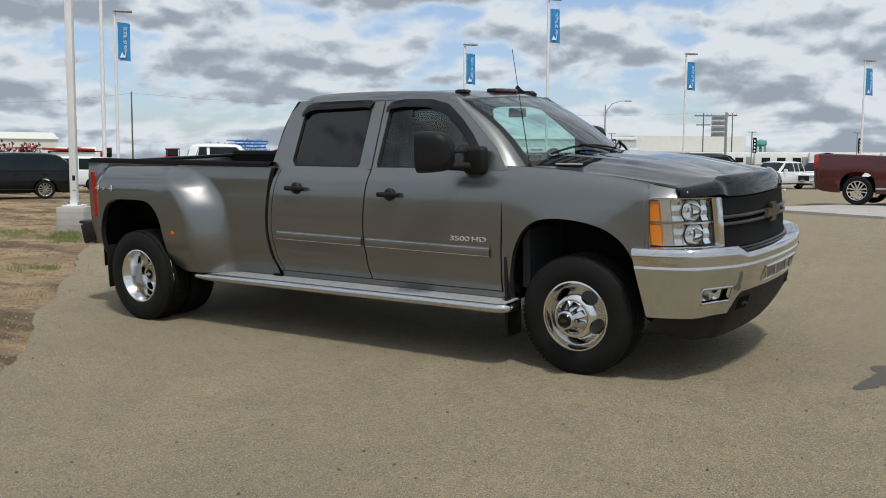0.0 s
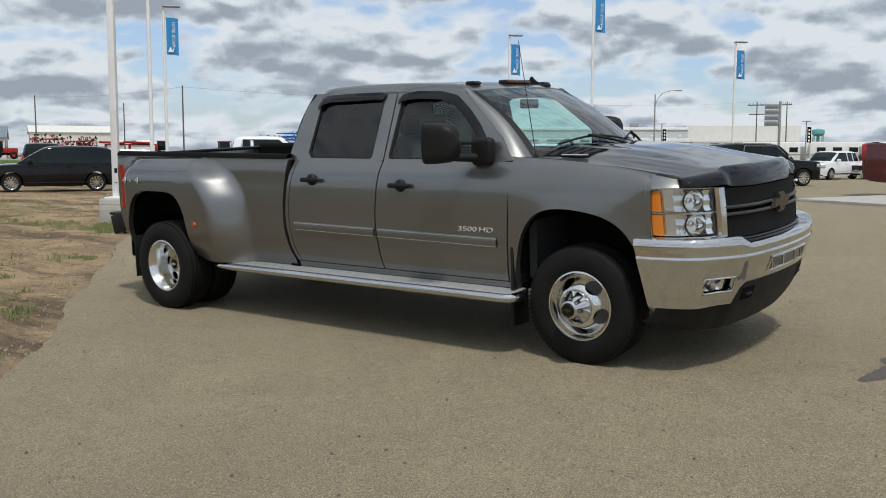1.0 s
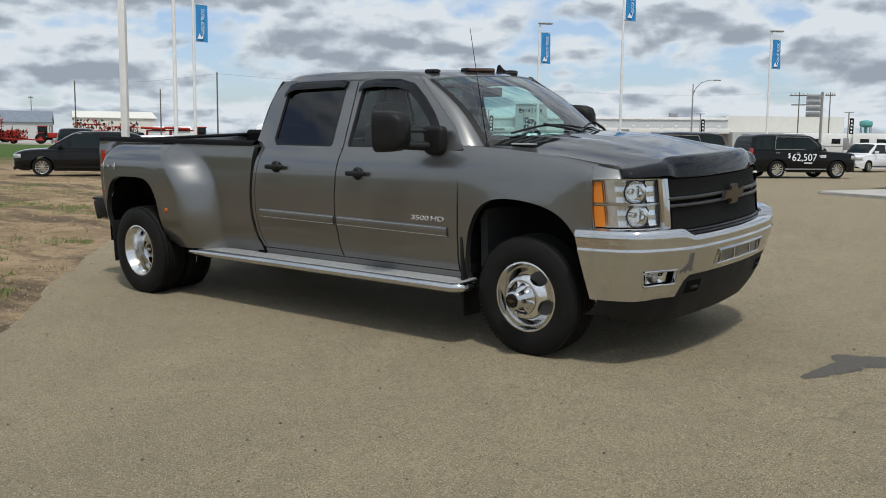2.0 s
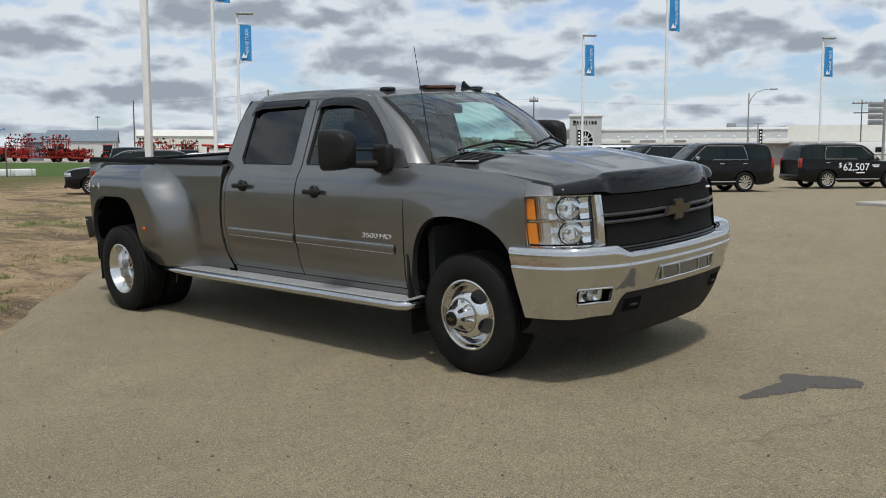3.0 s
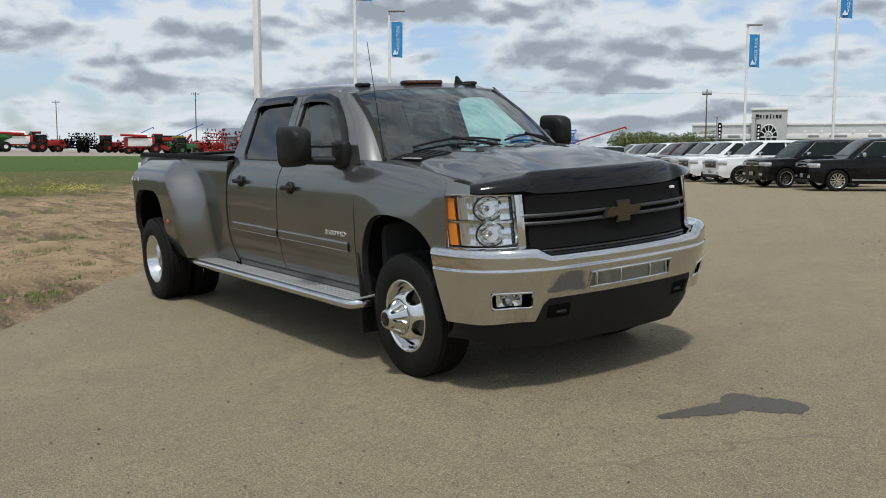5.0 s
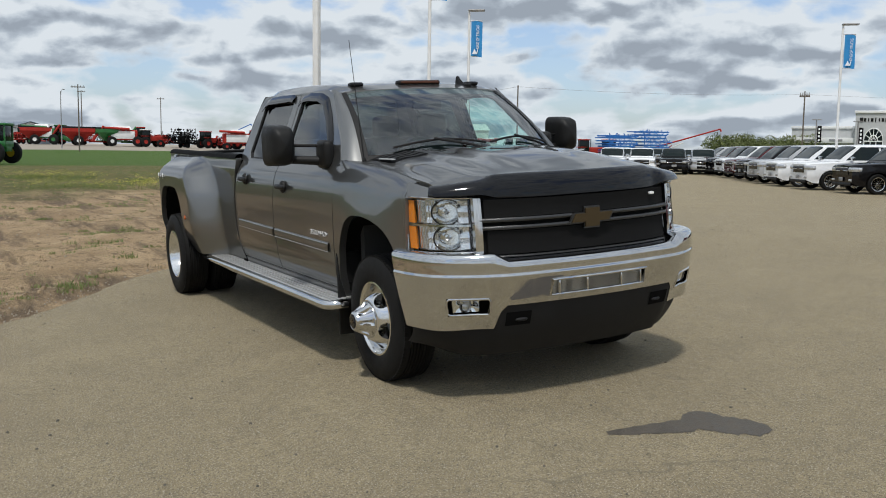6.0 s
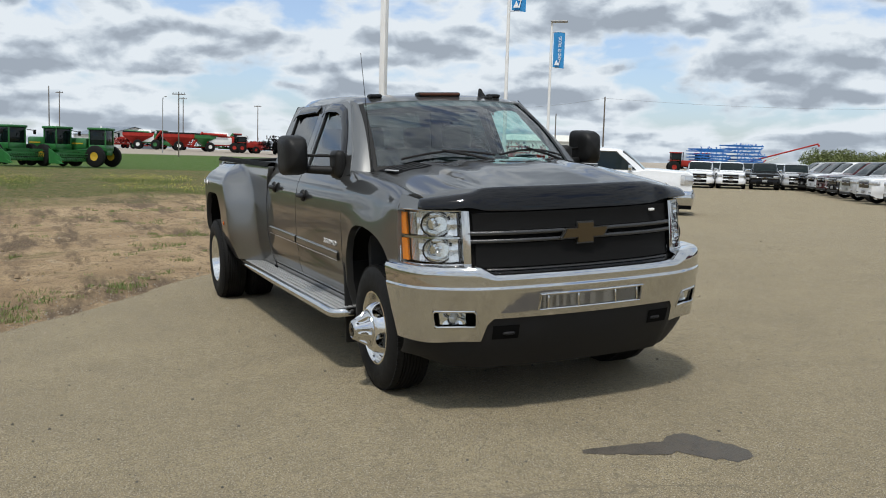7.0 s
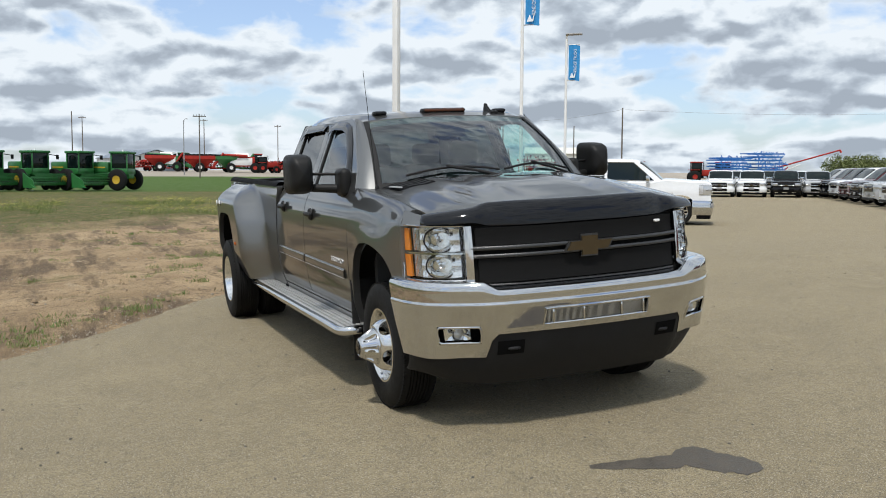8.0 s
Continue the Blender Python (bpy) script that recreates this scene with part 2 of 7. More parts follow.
def part(name, bm, mat, parent, label="", smooth=True, angle=40):
    ob = new(name, finish(bm, name, mat, smooth, angle))
    ob.parent = parent
    if label:
        tagged(ob, label)
    return ob


def thing(name, label, category, m=None, group="", kind=""):
    ob = new(name)
    ob.empty_display_size = 0.2
    if m is not None:
        ob.matrix_world = m
    return tagged(ob, label, category, group, kind)


def lone(name, bm, mat, label, category="", m=None, group="", kind="", smooth=True, angle=40):
    ob = new(name, finish(bm, name, mat, smooth, angle))
    if m is not None:
        ob.matrix_world = m
    return tagged(ob, label, category, group, kind)


def lerp(a, b, t):
    return a + (b - a) * t


def sstep(a, b, x):
    t = min(1.0, max(0.0, (x - a) / (b - a)))
    return t * t * (3 - 2 * t)


def curve(pts):
    """A smooth function through points (x, y), x rising."""
    xs, ys = [p[0] for p in pts], [p[1] for p in pts]

    def f(x):
        if x <= xs[0]:
            return ys[0]
        if x >= xs[-1]:
            return ys[-1]
        i = 0
        while x > xs[i + 1]:
            i += 1
        h = xs[i + 1] - xs[i]
        s = (ys[i + 1] - ys[i]) / h
        s0 = s if i == 0 else (ys[i + 1] - ys[i - 1]) / (xs[i + 1] - xs[i - 1])
        s1 = s if i + 2 >= len(xs) else (ys[i + 2] - ys[i]) / (xs[i + 2] - xs[i])
        t = (x - xs[i]) / h
        return ys[i] * (2 * t**3 - 3 * t * t + 1) + s0 * h * (t**3 - 2 * t * t + t) + ys[i + 1] * (3 * t * t - 2 * t**3) + s1 * h * (t**3 - t * t)

    return f


def grid(fn, nu, nv, bm=None, skip=None, loop_u=False):
    """Faces over fn(u, v), u and v from 0 to 1."""
    bm = bm or bmesh.new()
    vs = [[bm.verts.new(fn(i / nu, j / nv)) for j in range(nv + 1)] for i in range(nu if loop_u else nu + 1)]
    for i in range(nu):
        for j in range(nv):
            if skip and skip((i + 0.5) / nu, (j + 0.5) / nv):
                continue
            a, b = vs[i], vs[(i + 1) % len(vs)]
            bm.faces.new((a[j], b[j], b[j + 1], a[j + 1]))
    return bm


def rim_out(bm, vec):
    """Turns the open edges of a sheet in by vec, so that it shows thickness."""
    edges = [e for e in bm.edges if e.is_boundary]
    res = bmesh.ops.extrude_edge_only(bm, edges=edges)
    bmesh.ops.translate(bm, vec=vec, verts=[g for g in res["geom"] if isinstance(g, bmesh.types.BMVert)])
    return bm


def thick(bm, d):
    bmesh.ops.recalc_face_normals(bm, faces=bm.faces)
    bmesh.ops.solidify(bm, geom=bm.faces[:] + bm.edges[:] + bm.verts[:], thickness=d)
    return bm


def box(c, s, bevel=0.0, bm=None, rot=None, seg=2):
    bm = bm or bmesh.new()
    r = bmesh.ops.create_cube(bm, size=1.0)
    vs = r["verts"]
    bmesh.ops.scale(bm, vec=s, verts=vs)
    if bevel:
        es = list({e for v in vs for e in v.link_edges})
        b = bmesh.ops.bevel(bm, geom=es, offset=bevel, segments=seg, affect="EDGES", profile=0.5)
        vs = list({v for f in b["faces"] for v in f.verts} | {v for v in vs if v.is_valid})
    if rot is not None:
        bmesh.ops.rotate(bm, cent=(0, 0, 0), matrix=rot, verts=vs)
    bmesh.ops.translate(bm, vec=c, verts=vs)
    return bm


def rod(a, b, r0, r1=None, n=10, bm=None, cap=True):
    bm = bm or bmesh.new()
    a, b = Vector(a), Vector(b)
    r1 = r0 if r1 is None else r1
    d = b - a
    q = d.to_track_quat("Z", "Y").to_matrix()
    rings = []
    for p, r in ((a, r0), (b, r1)):
        rings.append([bm.verts.new(p + q @ Vector((r * math.cos(2 * math.pi * k / n), r * math.sin(2 * math.pi * k / n), 0))) for k in range(n)])
    for k in range(n):
        bm.faces.new((rings[0][k], rings[0][(k + 1) % n], rings[1][(k + 1) % n], rings[1][k]))
    if cap:
        bm.faces.new(rings[0][::-1])
        bm.faces.new(rings[1])
    return bm


def tube(pts, r, n=8, bm=None):
    """A bent round bar of one piece through the points."""
    bm = bm or bmesh.new()
    pts = [Vector(p) for p in pts]
    closed = (pts[0] - pts[-1]).length < 1e-6
    if closed:
        pts = pts[:-1]
    rings, last = [], None
    for i, p in enumerate(pts):
        a = pts[i - 1] if i or closed else p
        b = pts[(i + 1) % len(pts)] if i + 1 < len(pts) or closed else p
        d = (b - a).normalized()
        if last is None:
            x = d.orthogonal().normalized()
        else:
            x = (last - d * last.dot(d)).normalized()
        last = x
        y = d.cross(x)
        rings.append([bm.verts.new(p + (x * math.cos(2 * math.pi * k / n) + y * math.sin(2 * math.pi * k / n)) * r) for k in range(n)])
    pairs = list(zip(rings, rings[1:]))
    for a, b in pairs:
        for k in range(n):
            bm.faces.new((a[k], a[(k + 1) % n], b[(k + 1) % n], b[k]))
    if closed:
        a, b = rings[-1], rings[0]
        o = min(range(n), key=lambda q: (a[0].co - b[q].co).length)
        for k in range(n):
            bm.faces.new((a[k], a[(k + 1) % n], b[(k + 1 + o) % n], b[(k + o) % n]))
    else:
        bm.faces.new(rings[0][::-1])
        bm.faces.new(rings[-1])
    return bm


def lathe(profile, n=48, axis="y", bm=None, c=(0, 0, 0)):
    """Turns (radius, offset) round an axis."""
    bm = bm or bmesh.new()
    rings = []
    for r, o in profile:
        ring = []
        for k in range(n):
            a = 2 * math.pi * k / n
            p = (r * math.cos(a), o, r * math.sin(a)) if axis == "y" else ((o, r * math.cos(a), r * math.sin(a)) if axis == "x" else (r * math.cos(a), r * math.sin(a), o))
            ring.append(bm.verts.new(Vector(p) + Vector(c)))
        rings.append(ring)
    for a, b in zip(rings, rings[1:]):
        for k in range(n):
            bm.faces.new((a[k], a[(k + 1) % n], b[(k + 1) % n], b[k]))
    return bm


def poly(pts, d=None, bm=None):
    """A flat outline, given thickness along the vector d."""
    bm = bm or bmesh.new()
    a = [bm.verts.new(p) for p in pts]
    bm.faces.new(a)
    if d is not None:
        b = [bm.verts.new(Vector(p) + Vector(d)) for p in pts]
        bm.faces.new(b[::-1])
        for k in range(len(a)):
            bm.faces.new((a[k], b[k], b[(k + 1) % len(a)], a[(k + 1) % len(a)]))
    return bm


def ring_band(outer, inner, d, bm=None):
    """A frame between two outlines of equal count, given thickness d."""
    bm = bm or bmesh.new()
    n = len(outer)
    o, i = [bm.verts.new(p) for p in outer], [bm.verts.new(p) for p in inner]
    o2, i2 = [bm.verts.new(Vector(p) + Vector(d)) for p in outer], [bm.verts.new(Vector(p) + Vector(d)) for p in inner]
    for k in range(n):
        j = (k + 1) % n
        bm.faces.new((o[k], o[j], i[j], i[k]))
        bm.faces.new((i[k], i[j], i2[j], i2[k]))
        bm.faces.new((o[j], o[k], o2[k], o2[j]))
        bm.faces.new((o2[j], o2[k], i2[k], i2[j]))
    return bm


def mirrored(bm):
    b = bm.copy()
    bmesh.ops.scale(b, vec=(1, -1, 1), verts=b.verts)
    bmesh.ops.reverse_faces(b, faces=b.faces)
    return b


def words(name, text, size, mat, parent, m, depth=0.002, label=""):
    cu = bpy.data.curves.new(name, "FONT")
    cu.body, cu.size, cu.extrude, cu.align_x, cu.align_y = text, size, depth, "CENTER", "CENTER"
    tmp = bpy.data.objects.new(name, cu)
    me = bpy.data.meshes.new_from_object(tmp)
    bpy.data.objects.remove(tmp)
    me.materials.clear()
    me.materials.append(M[mat])
    ob = new(name, me)
    ob.parent = parent
    ob.matrix_local = m
    if label:
        tagged(ob, label)
    return ob


# ---- ground ----
TILT = Matrix(((1.0, -0.00003, -0.00052), (0.0, 0.99862, -0.05259), (0.00052, 0.05259, 0.99862)))
LEVEL = -0.15


def height(x, y):
    """Height of the lot: a sloping apron round the truck that levels out further off."""
    r = math.hypot(x, (y + 1.5)) * (1 + 0.35 * sstep(4, 10, y))
    w = 1 - sstep(8.5, 24, r)
    far = LEVEL + 1.3 * sstep(120, 190, math.hypot(x, y)) * sstep(0.2, -0.4, y / max(1, abs(x)) - 0.45)
    far += 0.32 * sstep(8, 14, y) * sstep(34, 25, y) * sstep(-13, -6, x)
    return lerp(far, 0.0005 * x + 0.0527 * y - 0.026, w)


EDGE_A, EDGE_D = Vector((-3.72, -2.88)), Vector((-0.778, 0.628))
EDGE_N = Vector((0.628, 0.778))


def along(x, y):
    p = Vector((x, y)) - EDGE_A
    return p.dot(EDGE_D), p.dot(EDGE_N)


def spaced(lo, hi, near, step, growth):
    """Rising coordinates, fine near a point and growing outwards."""
    out, x, s = [near], near, step
    while x < hi:
        x += s
        s *= growth
        out.append(min(x, hi))
    x, s = near, step
    while x > lo:
        x -= s
        s *= growth
        out.insert(0, max(x, lo))
    return out


def ground_material():
    mt = shader("dry_soil_and_grass", (0.3, 0.2, 0.1), 0.95, spec=0.2)
    n, l = mt.node_tree.nodes, mt.node_tree.links
    b = n["Principled BSDF"]
    tc = n.new("ShaderNodeTexCoord")

    def noi(scale, detail=8, rough=0.6, stretch=None):
        t = n.new("ShaderNodeTexNoise")
        t.inputs["Scale"].default_value, t.inputs["Detail"].default_value, t.inputs["Roughness"].default_value = scale, detail, rough
        if stretch:
            mp = n.new("ShaderNodeMapping")
            mp.inputs["Rotation"].default_value = (0, 0, stretch[0])
            mp.inputs["Scale"].default_value = (stretch[1], stretch[2], 1)
            l.new(tc.outputs["Object"], mp.inputs[0])
            l.new(mp.outputs[0], t.inputs["Vector"])
        else:
            l.new(tc.outputs["Object"], t.inputs["Vector"])
        return t.outputs["Fac"]

    def rng(v, a, c, lo=0.0, hi=1.0):
        r = n.new("ShaderNodeMapRange")
        for k, val in zip(("From Min", "From Max", "To Min", "To Max"), (a, c, lo, hi)):
            r.inputs[k].default_value = val
        l.new(v, r.inputs["Value"])
        return r.outputs[0]

    def mix(f, c0, c1):
        m = n.new("ShaderNodeMix")
        m.data_type = "RGBA"
        l.new(f, m.inputs[0])
        for i, c in ((6, c0), (7, c1)):
            if isinstance(c, tuple):
                m.inputs[i].default_value = (*c, 1)
            else:
                l.new(c, m.inputs[i])
        return m.outputs[2]

    def math2(op, a, c):
        m = n.new("ShaderNodeMath")
        m.operation = op
        for i, v in enumerate((a, c)):
            if isinstance(v, (int, float)):
                m.inputs[i].default_value = v
            else:
                l.new(v, m.inputs[i])
        return m.outputs[0]

    soil = mix(rng(noi(0.7, 10, 0.65), 0.36, 0.62), (0.515, 0.375, 0.222), (0.33, 0.232, 0.133))
    soil = mix(rng(noi(0.55, 10, 0.7, (0.62, 0.30, 1.9)), 0.49, 0.58), soil, (0.140, 0.100, 0.064))
    soil = mix(rng(noi(5, 8, 0.75), 0.53, 0.64), soil, (0.175, 0.128, 0.080))
    soil = mix(rng(noi(3.1, 8, 0.7), 0.58, 0.68), soil, (0.50, 0.385, 0.245))
    soil = mix(rng(noi(34, 5, 0.75), 0.48, 0.66), soil, (0.235, 0.172, 0.108))
    grass = mix(rng(noi(1.8, 9, 0.7), 0.38, 0.60), (0.095, 0.112, 0.030), (0.205, 0.155, 0.075))
    grass = mix(rng(noi(9, 8, 0.75), 0.46, 0.62), grass, (0.045, 0.066, 0.018))
    sep = n.new("ShaderNodeSeparateXYZ")
    l.new(tc.outputs["Object"], sep.inputs[0])
    # distance from the pavement's edge
    dist = math2("ADD", math2("MULTIPLY", sep.outputs[0], -EDGE_N.x), math2("MULTIPLY", sep.outputs[1], -EDGE_N.y))
    wob = math2("MULTIPLY", math2("SUBTRACT", noi(0.16, 8, 0.6), 0.5), 17.0)
    d2 = math2("ADD", dist, wob)
    green = rng(d2, 13.5, 19.0)
    patch = rng(noi(0.5, 9, 0.65), 0.56, 0.66)
    near = math2("MULTIPLY", patch, rng(dist, 1.0, 6.0, 0.15, 0.65))
    f = math2("MAXIMUM", green, near)
    col = mix(f, soil, grass)
    lawn = rng(math2("ADD", sep.outputs[0], math2("MULTIPLY", wob, 0.3)), -65.0, -68.0)
    col = mix(lawn, col, mix(rng(noi(1.2, 6), 0.35, 0.65), (0.050, 0.105, 0.018), (0.085, 0.125, 0.032)))
    far = rng(math2("ADD", sep.outputs[0], math2("MULTIPLY", wob, 0.3)), -153.0, -149.0)
    l.new(mix(far, (0.34, 0.30, 0.25), col), b.inputs["Base Color"])
    bp = n.new("ShaderNodeBump")
    bp.inputs["Strength"].default_value, bp.inputs["Distance"].default_value = 1.0, 0.14
    l.new(math2("ADD", noi(6, 8, 0.65), math2("MULTIPLY", noi(45, 4), 0.3)), bp.inputs["Height"])
    l.new(bp.outputs[0], b.inputs["Normal"])
    return mt


def asphalt_material():
    mt = shader("dusty_asphalt", (0.2, 0.2, 0.2), 0.9, spec=0.25)
    n, l = mt.node_tree.nodes, mt.node_tree.links
    b = n["Principled BSDF"]
    tc = n.new("ShaderNodeTexCoord")

    def noi(scale, detail=8, rough=0.6):
        t = n.new("ShaderNodeTexNoise")
        t.inputs["Scale"].default_value, t.inputs["Detail"].default_value, t.inputs["Roughness"].default_value = scale, detail, rough
        l.new(tc.outputs["Object"], t.inputs["Vector"])
        return t.outputs["Fac"]

    def rng(v, a, c, lo=0.0, hi=1.0):
        r = n.new("ShaderNodeMapRange")
        for k, val in zip(("From Min", "From Max", "To Min", "To Max"), (a, c, lo, hi)):
            r.inputs[k].default_value = val
        l.new(v, r.inputs["Value"])
        return r.outputs[0]

    def mix(f, c0, c1):
        m = n.new("ShaderNodeMix")
        m.data_type = "RGBA"
        l.new(f, m.inputs[0])
        for i, c in ((6, c0), (7, c1)):
            if isinstance(c, tuple):
                m.inputs[i].default_value = (*c, 1)
            else:
                l.new(c, m.inputs[i])
        return m.outputs[2]

    col = mix(rng(noi(0.35, 6), 0.3, 0.7), (0.268, 0.220, 0.132), (0.342, 0.281, 0.167))
    col = mix(rng(noi(2.2, 8, 0.7), 0.42, 0.72), col, (0.236, 0.194, 0.119))
    col = mix(rng(noi(11, 6, 0.7), 0.50, 0.72), col, (0.219, 0.180, 0.110))
    col = mix(rng(noi(48, 5, 0.8), 0.45, 0.66), col, (0.172, 0.145, 0.100))
    col = mix(rng(noi(95, 3, 0.85), 0.53, 0.62), col, (0.082, 0.071, 0.053))
    col = mix(rng(noi(120, 2, 0.8), 0.57, 0.65), col, (0.47, 0.42, 0.33))
    vo = n.new("ShaderNodeTexVoronoi")
    vo.feature = "DISTANCE_TO_EDGE"
    vo.inputs["Scale"].default_value = 0.32
    dn = n.new("ShaderNodeTexNoise")
    dn.inputs["Scale"].default_value, dn.inputs["Detail"].default_value = 1.3, 7
    l.new(tc.outputs["Object"], dn.inputs["Vector"])
    ad = n.new("ShaderNodeMix")
    ad.data_type = "RGBA"
    ad.blend_type = "LINEAR_LIGHT"
    ad.inputs[0].default_value = 0.25
    l.new(tc.outputs["Object"], ad.inputs[6])
    l.new(dn.outputs["Color"], ad.inputs[7])
    l.new(ad.outputs[2], vo.inputs["Vector"])
    crack = rng(vo.outputs["Distance"], 0.0, 0.003, 0.7, 0.0)
    gate = n.new("ShaderNodeMath")
    gate.operation = "MULTIPLY"
    l.new(crack, gate.inputs[0])
    l.new(rng(noi(0.6, 4), 0.52, 0.60), gate.inputs[1])
    col = mix(gate.outputs[0], col, (0.150, 0.127, 0.092))
    l.new(col, b.inputs["Base Color"])
    bp = n.new("ShaderNodeBump")
    bp.inputs["Strength"].default_value, bp.inputs["Distance"].default_value = 1.0, 0.010
    l.new(noi(140, 4, 0.7), bp.inputs["Height"])
    l.new(bp.outputs[0], b.inputs["Normal"])
    return mt


M["soil"] = ground_material()
M["asphalt"] = asphalt_material()


def build_ground():
    xs, ys = spaced(-2600, 2600, -8, 0.13, 1.045), spaced(-2600, 2600, -2, 0.13, 1.045)
    bm = bmesh.new()
    vs = []
    for x in xs:
        row = []
        for y in ys:
            z = height(x, y) - 0.03
            a, nn = along(x, y)
            if nn < 0 and math.hypot(x, y) < 60:
                k = sstep(0, -1.2, nn)
                rut = noise.noise((a * 0.35, nn * 1.6, 11))
                z += k * (0.055 * noise.noise((x * 0.9, y * 0.9, 0)) + 0.035 * noise.noise((x * 2.7, y * 2.7, 4)) + 0.022 * noise.noise((x * 6.5, y * 6.5, 8)) + 0.05 * rut + 0.03 * abs(noise.noise((a * 1.1, nn * 4.0, 2))) + 0.02)
            row.append(bm.verts.new((x, y, z)))
        vs.append(row)
    for i in range(len(xs) - 1):
        for j in range(len(ys) - 1):
            bm.faces.new((vs[i][j], vs[i + 1][j], vs[i + 1][j + 1], vs[i][j + 1]))
    lone("ground", bm, "soil", "dry bare soil with ruts, weeds and grass beside the lot", "ground", kind="structure")


def edge_wobble(a):
    return 0.10 * noise.noise((a * 0.7, 0, 0)) + 0.05 * noise.noise((a * 3.1, 5, 0)) + 0.02 * noise.noise((a * 11.0, 9, 0))


def build_pavement():
    aa, nn = spaced(-70, 105, 0, 0.12, 1.03), spaced(0, 110, 0.0, 0.05, 1.12)
    bm = bmesh.new()
    rows = []
    for a in aa:
        row = []
        for j, d in enumerate([-0.0] + nn):
            off = d + edge_wobble(a) * sstep(2.0, 0, d)
            p = EDGE_A + EDGE_D * a + EDGE_N * off
            z = height(p.x, p.y) - (0.05 if j == 0 else 0.0)
            row.append(bm.verts.new((p.x, p.y, z)))
        rows.append(row)
    for r0, r1 in zip(rows, rows[1:]):
        for j in range(len(r0) - 1):
            bm.faces.new((r0[j], r1[j], r1[j + 1], r0[j + 1]))
    lone("pavement", bm, "asphalt", "worn dusty grey-brown asphalt lot with fine cracks", "pavement", kind="structure")


build_ground()
build_pavement()


# ---- the grey pickup ----
TRUCK = thing("dually_pickup_truck", "grey metallic crew cab dually pickup with chrome bumper on asphalt", "pickup truck", TILT.to_4x4())
WB = 4.26
ARCH_F, ARCH_R = 0.0, -4.42
low = curve([(0.42, 0.935), (0.50, 0.960), (0.60, 0.985), (0.74, 0.998), (0.86, 1.000), (1.05, 1.003), (1.18, 0.996), (1.27, 0.975), (1.33, 0.945), (1.36, 0.928)])


def cab_half(x, z):
    """Half width of cab and doors: swelling below the belt, leaning in above it."""
    if z <= 1.36:
        y = low(z)
        return y - 0.006 * math.exp(-((z - 0.70) / 0.05) ** 2)
    return 0.928 - (z - 1.36) * 0.394


def fender_half(x, z):
    y = low(min(z, 1.15)) - 0.018 * sstep(0.10, 0.62, x)
    d = math.hypot(x - ARCH_F, z - 0.42)
    y += 0.010 * math.exp(-((d - 0.58) / 0.09) ** 2) * sstep(0.5, 0.7, z)
    top = fender_top(x)
    start = 1.02 + 0.15 * sstep(0.22, 0.50, x)
    k = min(1.0, max(0.0, (z - start) / (top - start)))
    y -= 0.11 * (1 - math.sqrt(max(0.0, 1 - k ** 2.2)))
    return lerp(cab_half(x, z), y, sstep(-0.56, -0.22, x))


flare_edge = curve([(0.45, -3.28), (0.76, -3.30), (1.0, -3.345), (1.11, -3.41), (1.22, -3.51), (1.31, -3.68), (1.375, -3.90)])


def bed_half(x, z):
    y = low(min(z, 1.15)) - 0.012 * sstep(1.25, 1.38, z)
    # the bulge over the dual rear wheels
    t = min(1.0, max(0.0, (flare_edge(z) + 0.03 - x) / 0.34))
    f = t * t * (3 - 2 * t)
    f *= sstep(-5.14, -4.78, x)
    k = min(1.0, max(0.0, (1.376 - z) / 0.21))
    g = math.sin(k * math.pi / 2) ** 0.85
    under = 1 - 0.16 * sstep(0.74, 0.45, z)
    return y + 0.236 * f * g * under


def panel(x0, x1, zb, zt, half, nu, nv, s):
    """A skin between two uprights x0(z), x1(z) and two edges zb(x), zt(x), on the side s of the truck."""

    def fn(u, v):
        z = lerp(zb(x0(1.0)), zt(x0(1.0)), v)
        x = 0
        for _ in range(6):
            x = lerp(x0(z), x1(z), u)
            z = lerp(zb(x), zt(x), v)
        return (x, s * half(x, z), z)

    bm = grid(fn, nu, nv)
    return rim_out(bm, (0, -s * 0.035, 0))


def flat(v):
    return lambda q: v


GAP = 0.006
cab_back = curve([(0.50, -2.742), (0.66, -2.812), (0.86, -2.842), (1.10, -2.815), (1.36, -2.755)])
b_line = curve([(0.50, -1.748), (0.68, -1.782), (0.90, -1.800), (1.12, -1.778), (1.36, -1.749)])
a_line = curve([(0.50, -0.560), (0.87, -0.545), (1.14, -0.530), (1.36, -0.512)])
belt_line = curve([(-2.8, 1.360), (-1.7, 1.353), (-0.5, 1.356)])
arch_f = lambda x: 0.46 + (0.585 - 0.07 * sstep(-0.1, 0.5, x)) * max(0.0, 1 - abs((x - 0.005) / 0.50) ** (4.2 if x < 0.005 else 3.8)) ** 0.5
arch_r = lambda x: 0.52 + 0.555 * math.sqrt(max(0.0, 1 - abs((x + 4.350) / 0.465) ** 4.6))
fender_top = curve([(-0.56, 1.392), (-0.27, 1.376), (0.0, 1.354), (0.34, 1.316), (0.60, 1.272), (0.75, 1.24)])


